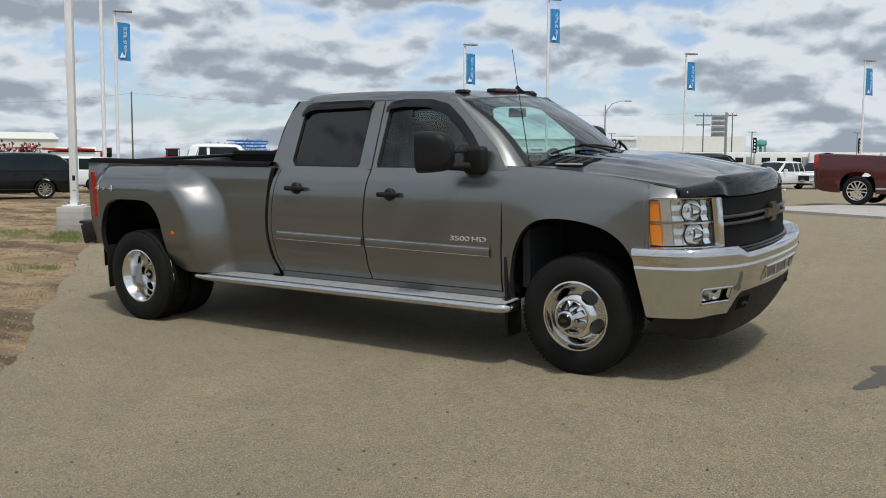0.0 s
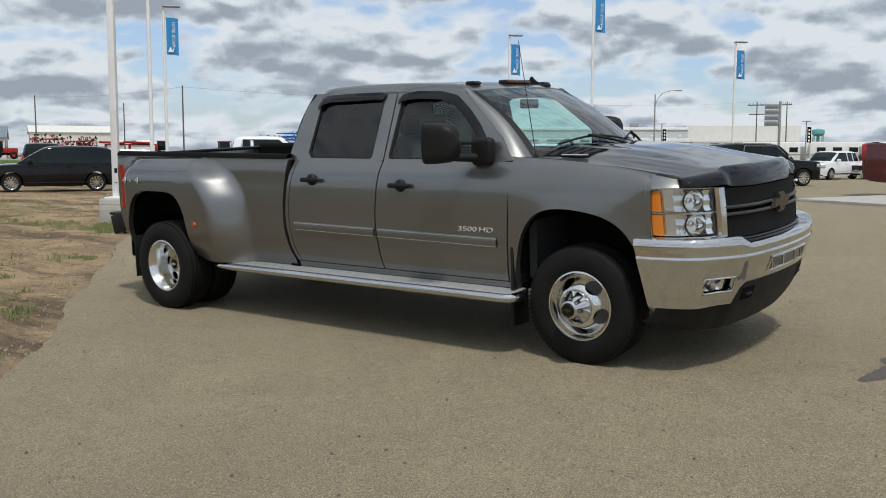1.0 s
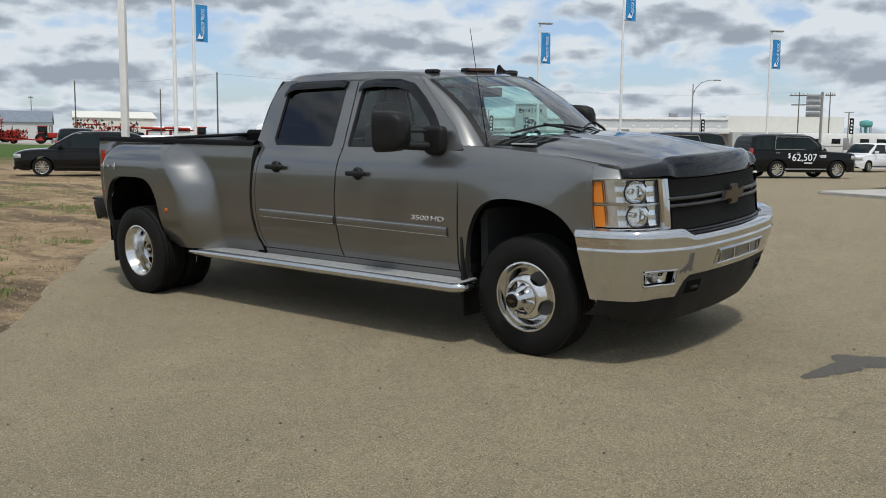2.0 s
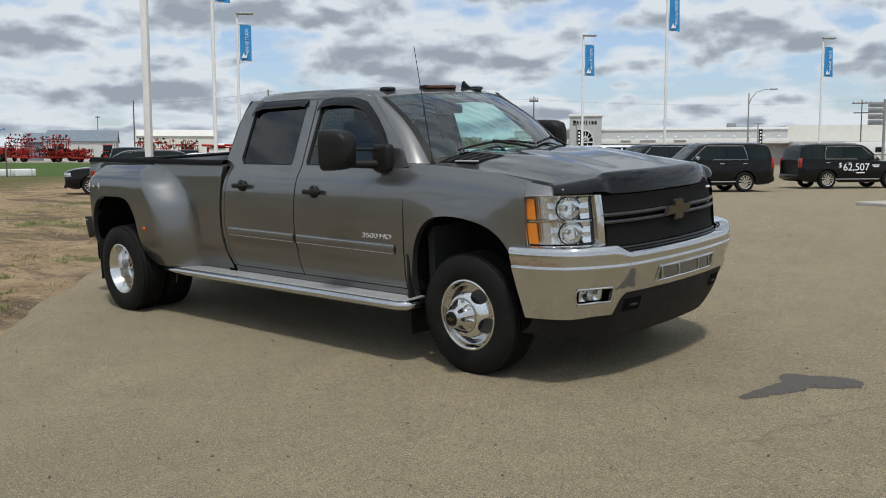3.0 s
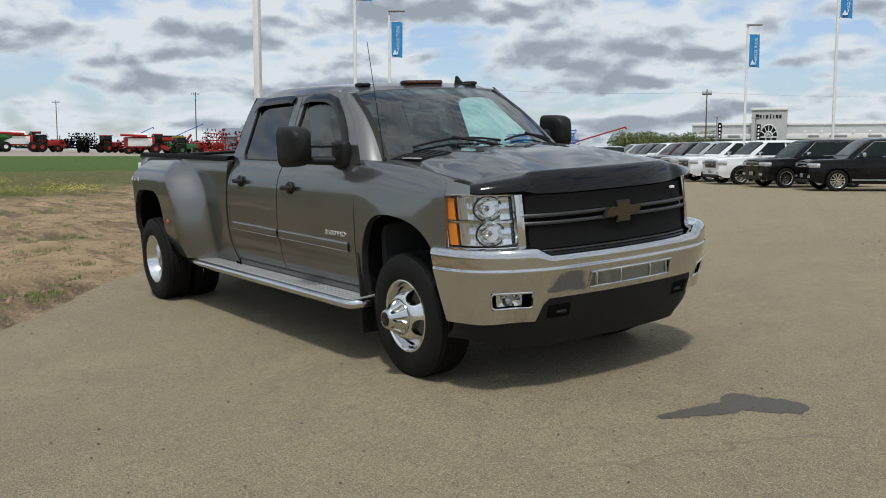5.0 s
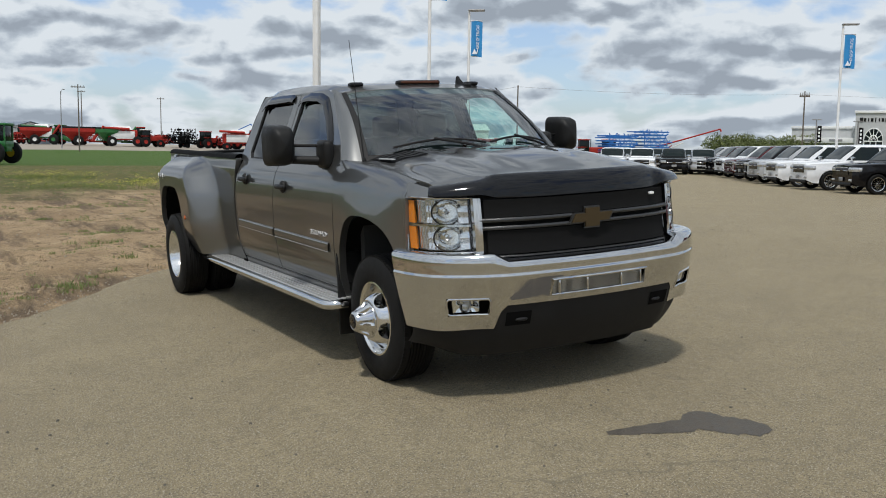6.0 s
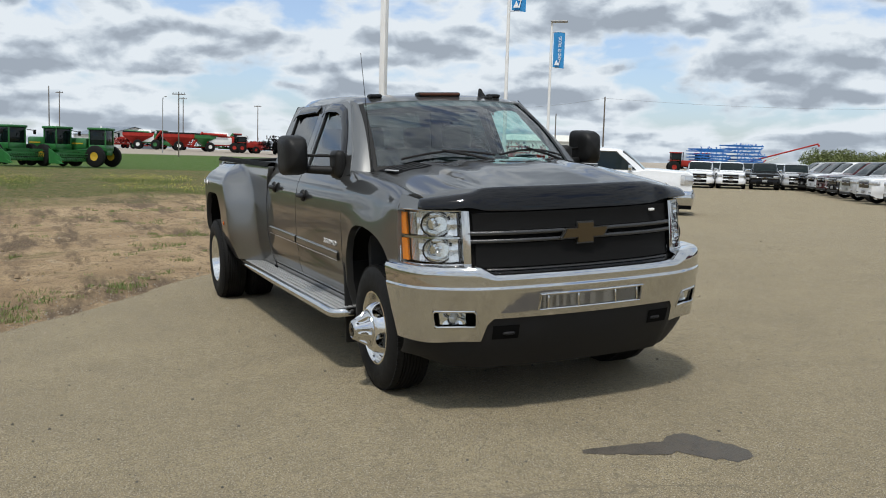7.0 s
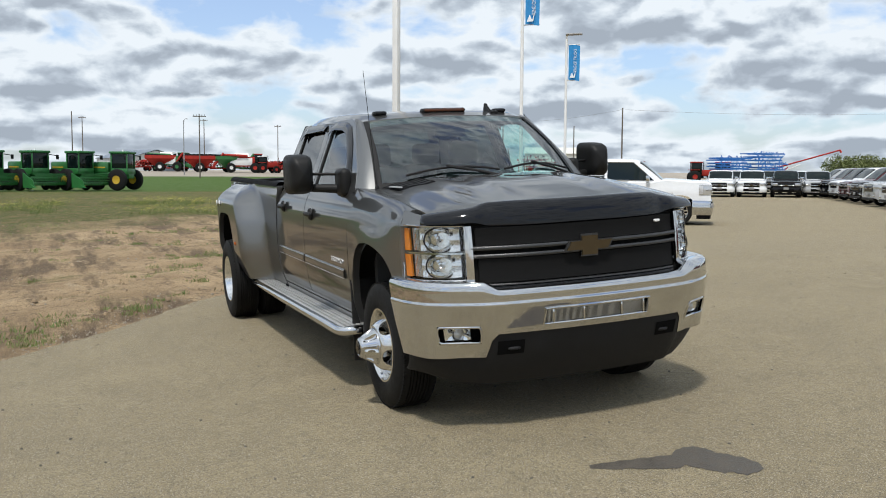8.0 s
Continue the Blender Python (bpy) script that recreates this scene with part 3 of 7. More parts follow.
def body_side(s):
    # doors
    for nm, x0, x1 in (("rear_door", lambda z: cab_back(z) + 0.055, lambda z: b_line(z) - GAP), ("front_door", lambda z: b_line(z) + GAP, lambda z: a_line(z) - GAP)):
        door = part(nm, panel(x0, x1, lambda x: 0.505, belt_line, cab_half, 18, 26, s), "paint", TRUCK)
        hx = -2.49 if nm == "rear_door" else -1.525
        hz = 1.200 if nm == "rear_door" else 1.172
        bm = box((hx, s * 1.028, hz), (0.21, 0.030, 0.038), 0.015, seg=3)
        bmesh.ops.scale(bm, vec=(1, 1, 1), verts=bm.verts)
        lathe([(0.001, -0.012), (0.036, -0.010), (0.047, 0.0), (0.049, 0.012)], 24, "y", bm, (hx, s * 1.012, hz))
        part("door_handle", bm, "plastic", door, "black plastic pull handle")
        bm = bmesh.new()
        xa, xb = (-2.725, -1.815) if nm == "rear_door" else (-1.772, -0.640)
        def strip(u, v):
            x = lerp(xa, xb, u)
            zc = lerp(0.805, 0.782, (x + 2.72) / 2.08)
            a = math.pi * v
            return (x, s * (1.0 + 0.011 * math.sin(a) ** 0.6), zc + 0.036 * math.cos(a))
        grid(strip, 8, 10, bm)
        part("side_moulding", bm, "paint", door)
        for dz in (0.026, -0.030):
            bm = bmesh.new()
            pts = [(lerp(xa, xb, k / 6), s * 1.009, lerp(0.805, 0.782, (lerp(xa, xb, k / 6) + 2.72) / 2.08) + dz) for k in range(7)]
            part("moulding_bead", tube(pts, 0.0022, 6, bm), "brushed", door)
        # the frame round the window, and its pane
        if nm == "rear_door":
            inner = [(-2.605, 1.42), (-2.565, 1.375), (-1.895, 1.370), (-1.878, 1.39), (-1.868, 1.81), (-1.90, 1.838), (-2.53, 1.838), (-2.582, 1.79)]
            outer = [(-2.822, 1.42), (-2.818, 1.356), (-1.80, 1.353), (-1.756, 1.36), (-1.756, 1.88), (-1.77, 1.897), (-2.655, 1.897), (-2.748, 1.80)]
        else:
            inner = [(-1.708, 1.395), (-1.695, 1.370), (-0.88, 1.372), (-0.80, 1.41), (-0.825, 1.50), (-1.17, 1.810), (-1.28, 1.838), (-1.690, 1.838)]
            outer = [(-1.744, 1.375), (-1.744, 1.353), (-0.62, 1.354), (-0.535, 1.367), (-0.66, 1.52), (-1.075, 1.862), (-1.19, 1.897), (-1.744, 1.897)]
        P = lambda q, d=0.0: (q[0], s * (cab_half(*q) - d), q[1])
        part("window_frame", ring_band([P(q) for q in outer], [P(q) for q in inner], (0, -s * 0.04, 0)), "paint", door)
        c = (sum(q[0] for q in inner) / 8, sum(q[1] for q in inner) / 8)
        seal = [lerp(Vector(q), Vector(c), 0.045) for q in inner]
        part("window_seal", ring_band([P(q, 0.006) for q in inner], [P(q, 0.008) for q in seal], (0, -s * 0.02, 0)), "plastic", door)
        pane = part("window_pane", poly([P(q, 0.016) for q in seal]), "privacy" if nm == "rear_door" else "glass", door)
        pane.visible_shadow = False
        # smoked rain visor
        if nm == "rear_door":
            path = [(-2.61, 1.815), (-2.57, 1.865), (-2.48, 1.888), (-2.20, 1.895), (-1.92, 1.893), (-1.855, 1.875)]
        else:
            path = [(-1.72, 1.835), (-1.68, 1.872), (-1.54, 1.890), (-1.30, 1.880), (-1.14, 1.842), (-0.99, 1.730), (-0.87, 1.615), (-0.795, 1.52)]
        cpts = [Vector(q) for q in path]
        ctr = Vector((-2.22, 1.2)) if nm == "rear_door" else Vector((-1.45, 1.2))
        def visor(u, v):
            k = u * (len(cpts) - 1)
            i = min(int(k), len(cpts) - 2)
            q = lerp(cpts[i], cpts[i + 1], k - i)
            d = (ctr - q).normalized()
            q = q + d * (0.062 * v) * (0.55 + 0.45 * math.sin(math.pi * min(1, max(0, u * 0.9 + 0.05))) ** 0.3)
            return (q.x, s * (cab_half(q.x, q.y) + 0.006 + 0.016 * math.sin(v * math.pi * 0.55)), q.y)
        bm = grid(visor, 30, 6)
        rim_out(bm, (0, -s * 0.006, 0))
        part("rain_visor", bm, "gloss_black", door, "smoked acrylic rain visor")
        if nm == "front_door":
            for txt, tx in (("3500", -0.895), ("HD", -0.729)):
                w = words("model_lettering", txt, 0.074, "silver", door, Matrix(((s * -1.0 if s > 0 else 1, 0, 0, tx), (0, 0, s * 1.0, s * 1.004), (0, 1, 0, 0.868), (0, 0, 0, 1))), 0.004, "silver letters")
                w.scale = (1.18, 0.66, 1)
    # rocker under the doors
    part("rocker_panel", panel(flat(-2.72), flat(-0.50), flat(0.425), flat(0.498), cab_half, 10, 3, s), "paint", TRUCK)
    # the strip behind the rear door
    part("cab_corner", panel(lambda z: cab_back(z) + 0.012, lambda z: cab_back(z) + 0.048, lambda x: 0.505, belt_line, cab_half, 2, 20, s), "paint", TRUCK)
    # front fender
    def fz(x):
        return max(arch_f(x), 0.46) if -0.495 < x < 0.505 else 0.46
    bm = bmesh.new()
    cols = [-0.552 + k * 0.018 for k in range(4)] + [-0.495 + 0.500 * (1 - math.cos(math.pi * k / 30)) for k in range(31)] + [0.515, 0.528, 0.54]
    rows = 26
    vs = []
    for x in cols:
        zb, zt = fz(x), fender_top(x)
        if x > 0.505:
            zb = 0.86
        col = []
        for j in range(rows + 1):
            z = lerp(zb, zt, 1 - (1 - j / rows) ** 1.5)
            xx = x + (a_line(z) + GAP + 0.552 if x < -0.54 else 0)
            col.append(bm.verts.new((xx, s * fender_half(xx, z), z)))
        vs.append(col)
    for a, b in zip(vs, vs[1:]):
        for j in range(rows):
            bm.faces.new((a[j], b[j], b[j + 1], a[j + 1]))
    rim_out(bm, (0, -s * 0.05, 0))
    part("front_fender", bm, "paint", TRUCK)
    # black liner inside the front arch
    bm = grid(lambda u, v: (0.005 + 0.535 * math.cos(math.pi * u), s * lerp(0.94, 0.45, v), 0.42 + 0.645 * math.sin(math.pi * u) ** 0.45), 20, 3)
    part("wheel_well_liner", bm, "dark", TRUCK)
    # bed side
    def rz(x):
        return arch_r(x) if -4.815 < x < -3.885 else 0.50 - 0.055 * sstep(-3.86, -3.70, x)
    cols = [-2.775 - 0.052 * k for k in range(10)] + [-3.29 - 0.0148 * k for k in range(40)] + [-3.885 - 0.465 * (1 - math.cos(math.pi * k / 28)) for k in range(29)] + [-4.84 - 0.043 * k for k in range(11)]
    bm = bmesh.new()
    vs = []
    for x in cols:
        zt = lerp(1.375, 1.402, (-2.77 - x) / 2.5)
        zb = rz(x) if x > -4.9 else 0.50 + 0.12 * sstep(-4.9, -5.27, x)
        col = []
        for j in range(45):
            z = lerp(zb, zt, 1 - (1 - j / 44) ** 1.45)
            xx = x
            if x > -2.78:
                xx = cab_back(z) - 0.022
            elif x > -3.2:
                xx = lerp(x, x + cab_back(z) - 0.022 + 2.775, sstep(-3.2, -2.775, x))
            col.append(bm.verts.new((xx, s * bed_half(xx, z), z)))
        vs.append(col)
    for a, b in zip(vs, vs[1:]):
        for j in range(44):
            bm.faces.new((a[j], b[j], b[j + 1], a[j + 1]))
    rim_out(bm, (0, -s * 0.05, 0))
    bs = part("bed_side", bm, "paint", TRUCK)
    bm = grid(lambda u, v: (-4.350 + 0.49 * math.cos(lerp(-0.12, math.pi + 0.12, u)), s * lerp(1.19, 0.45, v), 0.45 + 0.62 * max(-0.04, math.copysign(abs(math.sin(lerp(-0.12, math.pi + 0.12, u))) ** 0.7, math.sin(lerp(-0.12, math.pi + 0.12, u))))), 28, 3)
    part("wheel_well_wall", box((-4.35, s * 0.46, 0.76), (1.02, 0.02, 0.66)), "dark", TRUCK)
    part("wheel_well_liner", bm, "dark", TRUCK)
    # rail cap along the bed
    bm = grid(lambda u, v: (lerp(-2.79, -5.27, u), s * (0.997 - 0.115 * v), lerp(1.366, 1.394, u) + 0.044 * math.sin(math.pi * v) ** 0.5), 24, 8)
    part("rail_cap", bm, "matt_black", bs, "black plastic bed rail cap")
    # inner bed wall
    part("bed_inner_wall", box((-4.06, s * 0.86, 1.12), (2.52, 0.03, 0.56)), "dark", TRUCK)
    # markers, badge, tail lamp
    bm = lathe([(0.001, -0.012), (0.022, -0.010), (0.030, 0.0)], 16, "y", None, (0, 0, 0))
    bmesh.ops.scale(bm, vec=(1.05, -s * 0.7, 0.72), verts=bm.verts)
    bmesh.ops.translate(bm, vec=(-3.775, s * (bed_half(-3.775, 0.79) + 0.002), 0.79), verts=bm.verts)
    part("side_marker", bm, "amber_dark", bs, "amber side marker lamp")
    bm = box((-4.945, s * (bed_half(-4.945, 0.77) + 0.004), 0.77), (0.05, 0.012, 0.022), 0.005)
    part("side_marker", bm, "red_lens", bs, "red side marker lamp")
    tl = grid(lambda u, v: (lerp(-5.185 + 0.02 * math.cos(math.pi * (v - 0.5)), -5.30, u ** 0.7), s * lerp(bed_half(-5.20, 1.1) + 0.010, 0.90, u ** 2.2), lerp(0.87, 1.30, v)), 8, 10)
    rim_out(tl, (0.03, -s * 0.02, 0))
    part("tail_lamp", tl, "red_lens", TRUCK, "red tail lamp")
    # four-wheel-drive badge lettering
    for tx, ch in ((-4.80, "4"), (-4.70, "x"), (-4.60, "4")):
        mw = Matrix(((1 if s < 0 else -1, 0.18, 0, tx), (0, 0, s * 1.0, s * (bed_half(tx, 1.17) + 0.007)), (0, 1, 0, 1.17), (0, 0, 0, 1)))
        w = words("badge_lettering", ch, 0.085 if ch == "4" else 0.05, "silver", bs, mw, 0.003)
        w.scale = (1.7, 1, 1)


for s in (-1, 1):
    body_side(s)

roof_line = curve([(-2.69, 1.905), (-2.62, 1.938), (-2.45, 1.952), (-2.1, 1.956), (-1.6, 1.945), (-1.25, 1.918), (-1.06, 1.872)])


# roof
def roof_pt(u, v):
    x = lerp(-1.06, -2.69, u)
    y = lerp(-1, 1, v)
    hw = 0.724
    z = roof_line(x) + 0.022 * (1 - y * y) - 0.062 * sstep(0.84, 1.0, abs(y)) * sstep(-1.02, -1.2, x)
    xx = x + 0.13 * (1 - y * y) * (1 - u) ** 2
    return (xx, y * hw, z)


part("roof", rim_out(grid(roof_pt, 36, 32), (0, 0, -0.03)), "paint", TRUCK)
cab_rear = curve([(0.95, -2.80), (1.36, -2.815), (1.65, -2.792), (1.80, -2.745), (1.905, -2.69)])


# back of the cab with its window
def back_pt(u, v):
    z = lerp(0.95, 1.905, v)
    y = lerp(-1, 1, u) * (cab_half(-2.7, z) if z > 1.36 else 0.925)
    return (cab_rear(z), y, z)


part("cab_back", grid(back_pt, 24, 22, None, lambda u, v: 0.16 < u < 0.84 and 0.50 < v < 0.90), "paint", TRUCK)
rw = part("rear_window", poly([(-2.805, -0.66, 1.38), (-2.805, 0.66, 1.38), (-2.715, 0.60, 1.85), (-2.715, -0.60, 1.85)]), "privacy", TRUCK)
rw.visible_shadow = False
for s in (-1, 1):
    # rounded corner between the back of the cab and the doors
    door_rear = curve([(1.353, -2.765), (1.50, -2.763), (1.70, -2.722), (1.82, -2.675), (1.905, -2.57)])
    bm = grid(lambda u, v: (lerp(door_rear(lerp(1.353, 1.905, v)) + 0.025, cab_rear(lerp(1.353, 1.905, v)) - 0.006, u), s * (cab_half(-2.7, lerp(1.353, 1.905, v)) - 0.014 - 0.010 * u ** 3), lerp(1.353, 1.905, v)), 6, 18)
    part("cab_corner", rim_out(bm, (0, -s * 0.03, 0)), "paint", TRUCK)

# windscreen and its pillars
ws_top = lambda y: Vector((-1.055 + 0.12 * (1 - (y / 0.70) ** 2), y, 1.856 + 0.034 * (1 - abs(y / 0.70) ** 3)))
ws_bot = lambda y: Vector((-0.470 + 0.36 * (1 - (y / 0.83) ** 2), y, 1.372 + 0.03 * (1 - (y / 0.83) ** 2)))


def ws_pt(u, v):
    k = lerp(-1, 1, u)
    p = lerp(ws_bot(0.80 * k), ws_top(0.675 * k), v)
    bow = 0.035 * math.sin(math.pi * v)
    return p + Vector((bow, 0, bow * 0.8))


wsp = part("windscreen", grid(ws_pt, 24, 12), "windshield", TRUCK)
wsp.visible_shadow = False
bm = grid(lambda u, v: ws_pt(u, lerp(0.90, 1.0, v)) + Vector((-0.004, 0, -0.004)), 24, 2)
part("shade_band", bm, "privacy", TRUCK, "tinted band along the top of the windscreen")
for s in (-1, 1):
    def pillar(u, v):
        a = ws_pt((s * 1.0 + 1) / 2, v) + Vector((0.0, 0, 0.004))
        z = lerp(1.375, 1.897, v)
        b = Vector((lerp(-0.545, -1.13, sstep(0, 1, v) * 0.35 + 0.65 * v), s * (cab_half(0, z) - 0.002), z))
        p = lerp(a, b, u)
        return p + Vector((0.012, s * 0.008, 0.008)) * math.sin(math.pi * u)
    part("windscreen_pillar", grid(pillar, 6, 18), "paint", TRUCK)
    bm = grid(lambda u, v: ws_pt((s * lerp(0.955, 1.005, u) + 1) / 2, v) + Vector((0.004, 0, 0.006)), 2, 14)
    part("windscreen_seal", bm, "plastic", TRUCK)
bm = grid(lambda u, v: ws_pt(u, lerp(-0.02, 0.06, v)) + Vector((0.004, 0, 0.006)), 24, 2)
part("cowl_seal", bm, "plastic", TRUCK)

# hood
hood_w = curve([(-0.45, 0.86), (0.0, 0.875), (0.45, 0.885), (0.70, 0.875), (1.0, 0.83)])


def hood_z(x, y):
    k = abs(y)
    z = curve_hood(x)
    z += 0.028 * sstep(0.62, 0.48, k) * sstep(0.95, 0.3, x) + 0.012 * sstep(0.34, 0.22, k) * sstep(0.9, 0.2, x)
    z -= 0.055 * sstep(0.62, 0.88, k)
    return z


curve_hood = curve([(-0.5, 1.425), (-0.2, 1.418), (0.2, 1.390), (0.5, 1.352), (0.75, 1.316), (0.90, 1.288), (0.99, 1.245)])
hood_front = lambda y: 0.985 - 0.25 * (abs(y) / 0.88) ** 2.6
hood_back = lambda y: -0.45 + 0.34 * (1 - (y / 0.88) ** 2)


def hood_pt(u, v):
    y = lerp(-1, 1, v)
    x = lerp(hood_back(y * 0.87), hood_front(y * 0.87), u)
    yy = y * hood_w(x)
    return (x, yy, hood_z(x, yy) - 0.02 * sstep(0.93, 1, u))


part("hood", rim_out(grid(hood_pt, 34, 40), (0, 0, -0.03)), "paint", TRUCK)
for s in (-1, 1):
    # louvred vents at the hood's rear corners
    bm = bmesh.new()
    for k in range(4):
        def louv(u, v):
            x = lerp(-0.32 + 0.075 * k, -0.275 + 0.075 * k, u) + 0.02
            y = s * lerp(0.54, 0.76 - 0.02 * k, v)
            return (x - 0.16 * (abs(y) - 0.5), y, hood_z(x, y) + 0.0035 + 0.001 * u)
        grid(louv, 2, 8, bm)
    part("hood_vent", bm, "plastic", TRUCK, "black louvred hood vent")
    bm = grid(lambda u, v: (lerp(-0.34, 0.02, u) - 0.16 * (lerp(0.53, 0.78, v) - 0.5), s * lerp(0.53, 0.78, v), hood_z(lerp(-0.34, 0.02, u), lerp(0.53, 0.78, v)) + 0.003), 10, 8)
    part("vent_base", bm, "matt_black", TRUCK)
    bm = box((-0.13, s * 0.765, hood_z(-0.13, 0.765) + 0.016), (0.20, 0.028, 0.008), 0.003)
    part("hood_badge", bm, "silver", TRUCK, "small silver badge bar")


for s in (-1, 1):
    # lip that closes the gap between fender and hood, and the corner of the cowl
    def lip(u, v):
        x = lerp(-0.575, 0.62, u)
        zt = fender_top(x)
        a = Vector((x, s * (fender_half(x, zt) - 0.001), zt))
        hx = max(x, -0.44)
        b = Vector((x, s * (hood_w(hx) - 0.03), min(zt + 0.012, hood_z(hx, hood_w(hx)) - 0.012)))
        if x < -0.44:
            b = Vector((x, s * lerp(0.83, 0.76, (-0.44 - x) / 0.135), 1.368))
        p = lerp(a, b, v)
        return p + Vector((0, 0, 0.006 * math.sin(math.pi * v)))
    part("fender_lip", grid(lip, 40, 5), "paint", TRUCK)
bm = grid(lambda u, v: lerp(ws_pt(u, 0.0) + Vector((-0.03, 0, -0.02)), Vector((hood_back(lerp(-0.87, 0.87, u)) + 0.03, lerp(-0.87, 0.87, u), hood_z(hood_back(lerp(-0.87, 0.87, u)), lerp(-0.87, 0.87, u)) - 0.022)), v), 30, 3)
part("cowl_panel", bm, "plastic", TRUCK, "black plastic cowl panel")


# bug shield over the hood's front edge
shield_top = curve([(0.0, 1.322), (0.55, 1.318), (0.64, 1.296), (0.73, 1.284), (0.90, 1.262)])
shield_low = curve([(0.0, 1.185), (0.57, 1.187), (0.66, 1.208), (0.74, 1.208), (0.90, 1.205)])


def shield(u, v):
    y = lerp(-0.90, 0.90, u)
    k = abs(y)
    x = hood_front(min(k, 0.9)) - 0.02
    zt = shield_top(k)
    h = zt - shield_low(k)
    a = v * math.pi * 0.5
    out = Vector((1, 0.85 * sstep(0.55, 0.9, k) * (1 if y > 0 else -1), 0)).normalized()
    end = sstep(0.915, 0.885, k) * 0.8 + 0.2
    if v < 0.12:
        return Vector((x, y, zt - 0.045 * (1 - v / 0.12))) + out * (-0.10 + 0.055 * v / 0.12) * end
    a = (v - 0.12) / 0.88 * math.pi * 0.5
    d = (-0.045 + 0.085 * math.sin(a) + 0.035 * sstep(0.58, 0.68, k)) * end
    return Vector((x, y, zt - h * (1 - math.cos(a)))) + out * d


part("bug_shield", rim_out(grid(shield, 72, 16), (-0.006, 0, -0.004)), "gloss_black", TRUCK, "glossy black plastic bug shield")

# plan curve of the front bumper: lateral place to forward place
front_x = curve([(0.0, 1.116), (0.20, 1.111), (0.36, 1.098), (0.52, 1.080), (0.64, 1.056), (0.73, 1.020), (0.83, 0.960), (0.92, 0.886), (0.985, 0.802), (1.024, 0.700), (1.046, 0.590), (1.054, 0.475)])
lat = [0.0, 0.05, 0.10, 0.15, 0.20, 0.25, 0.30, 0.335, 0.35, 0.40, 0.46, 0.52, 0.58, 0.62, 0.66, 0.70, 0.725, 0.77, 0.81, 0.85, 0.89, 0.915, 0.935, 0.955, 0.970, 0.982, 0.994, 1.004, 1.012, 1.020, 1.028, 1.035, 1.040, 1.045, 1.048, 1.051, 1.054]


def lean_in(z, y=0.0):
    """How far the lower face of the bumper stands back at a height."""
    return (0.30 * max(0.0, 0.745 - z) + 0.10 * max(0.0, 0.60 - z)) * (1 - 0.62 * sstep(0.80, 1.0, y))


def bump_z(k, y):
    """Height and outward shift of row k of the bumper at lateral place y."""
    lower = 0.575 - 0.142 * sstep(0.64, 0.70, y)
    rows = [(0.878, -0.105), (0.885, -0.065), (0.886, -0.040), (0.881, -0.019), (0.869, -0.004), (0.853, 0.003), (0.815, 0.004), (0.768, 0.001), (0.762, 0.002), (0.757, 0.006), (0.748, 0.007)]
    if k < len(rows):
        z, o = rows[k]
        return z - 0.045 * sstep(0.70, 0.62, y) * max(0.0, z - 0.77) / 0.11, o
    t = (k - len(rows) + 1) / 14
    z = lerp(0.735, lower, t)
    return z, 0.006 - lean_in(z, y)


def bump_p(y, s, k):
    z, o = bump_z(k, y)
    e = 0.01
    tx = (front_x(min(1.054, y + e)) - front_x(max(0, y - e))) / (min(1.054, y + e) - max(0, y - e))
    nrm = Vector((1, -tx, 0)).normalized()
    back = max(0.0, 0.62 - front_x(y)) * 0.6 * max(0.0, 0.85 - z) / 0.4
    return Vector((front_x(y) + nrm.x * o + back, s * (y + nrm.y * o), z))


bm = bmesh.new()
for s in (-1, 1):
    vs = [[bm.verts.new(bump_p(y, s, k)) for k in range(25)] for y in lat]
    for i in range(len(lat) - 1):
        ym = (lat[i] + lat[i + 1]) / 2
        for k in range(24):
            zm = (vs[i][k].co.z + vs[i][k + 1].co.z) / 2
            if ym < 0.345 and 0.618 < zm < 0.706:
                continue
            if 0.72 < ym < 0.935 and 0.526 < zm < 0.620:
                continue
            bm.faces.new((vs[i][k], vs[i + 1][k], vs[i + 1][k + 1], vs[i][k + 1]))
bmesh.ops.remove_doubles(bm, verts=bm.verts, dist=0.0008)
rim_out(bm, (-0.03, 0, 0))
BUMPER = part("front_bumper", bm, "chrome", TRUCK, "chrome steel front bumper")
BUMPER.location.y = 0.020
# fog lamps in their recesses
def bump_face(y, s, z, d):
    tx = (front_x(y + 0.01) - front_x(y - 0.01)) / 0.02
    nrm = Vector((1, -tx, 0)).normalized()
    d += lean_in(z, y) - 0.014
    return Vector((front_x(y) - nrm.x * d, s * (y - nrm.y * d), z))


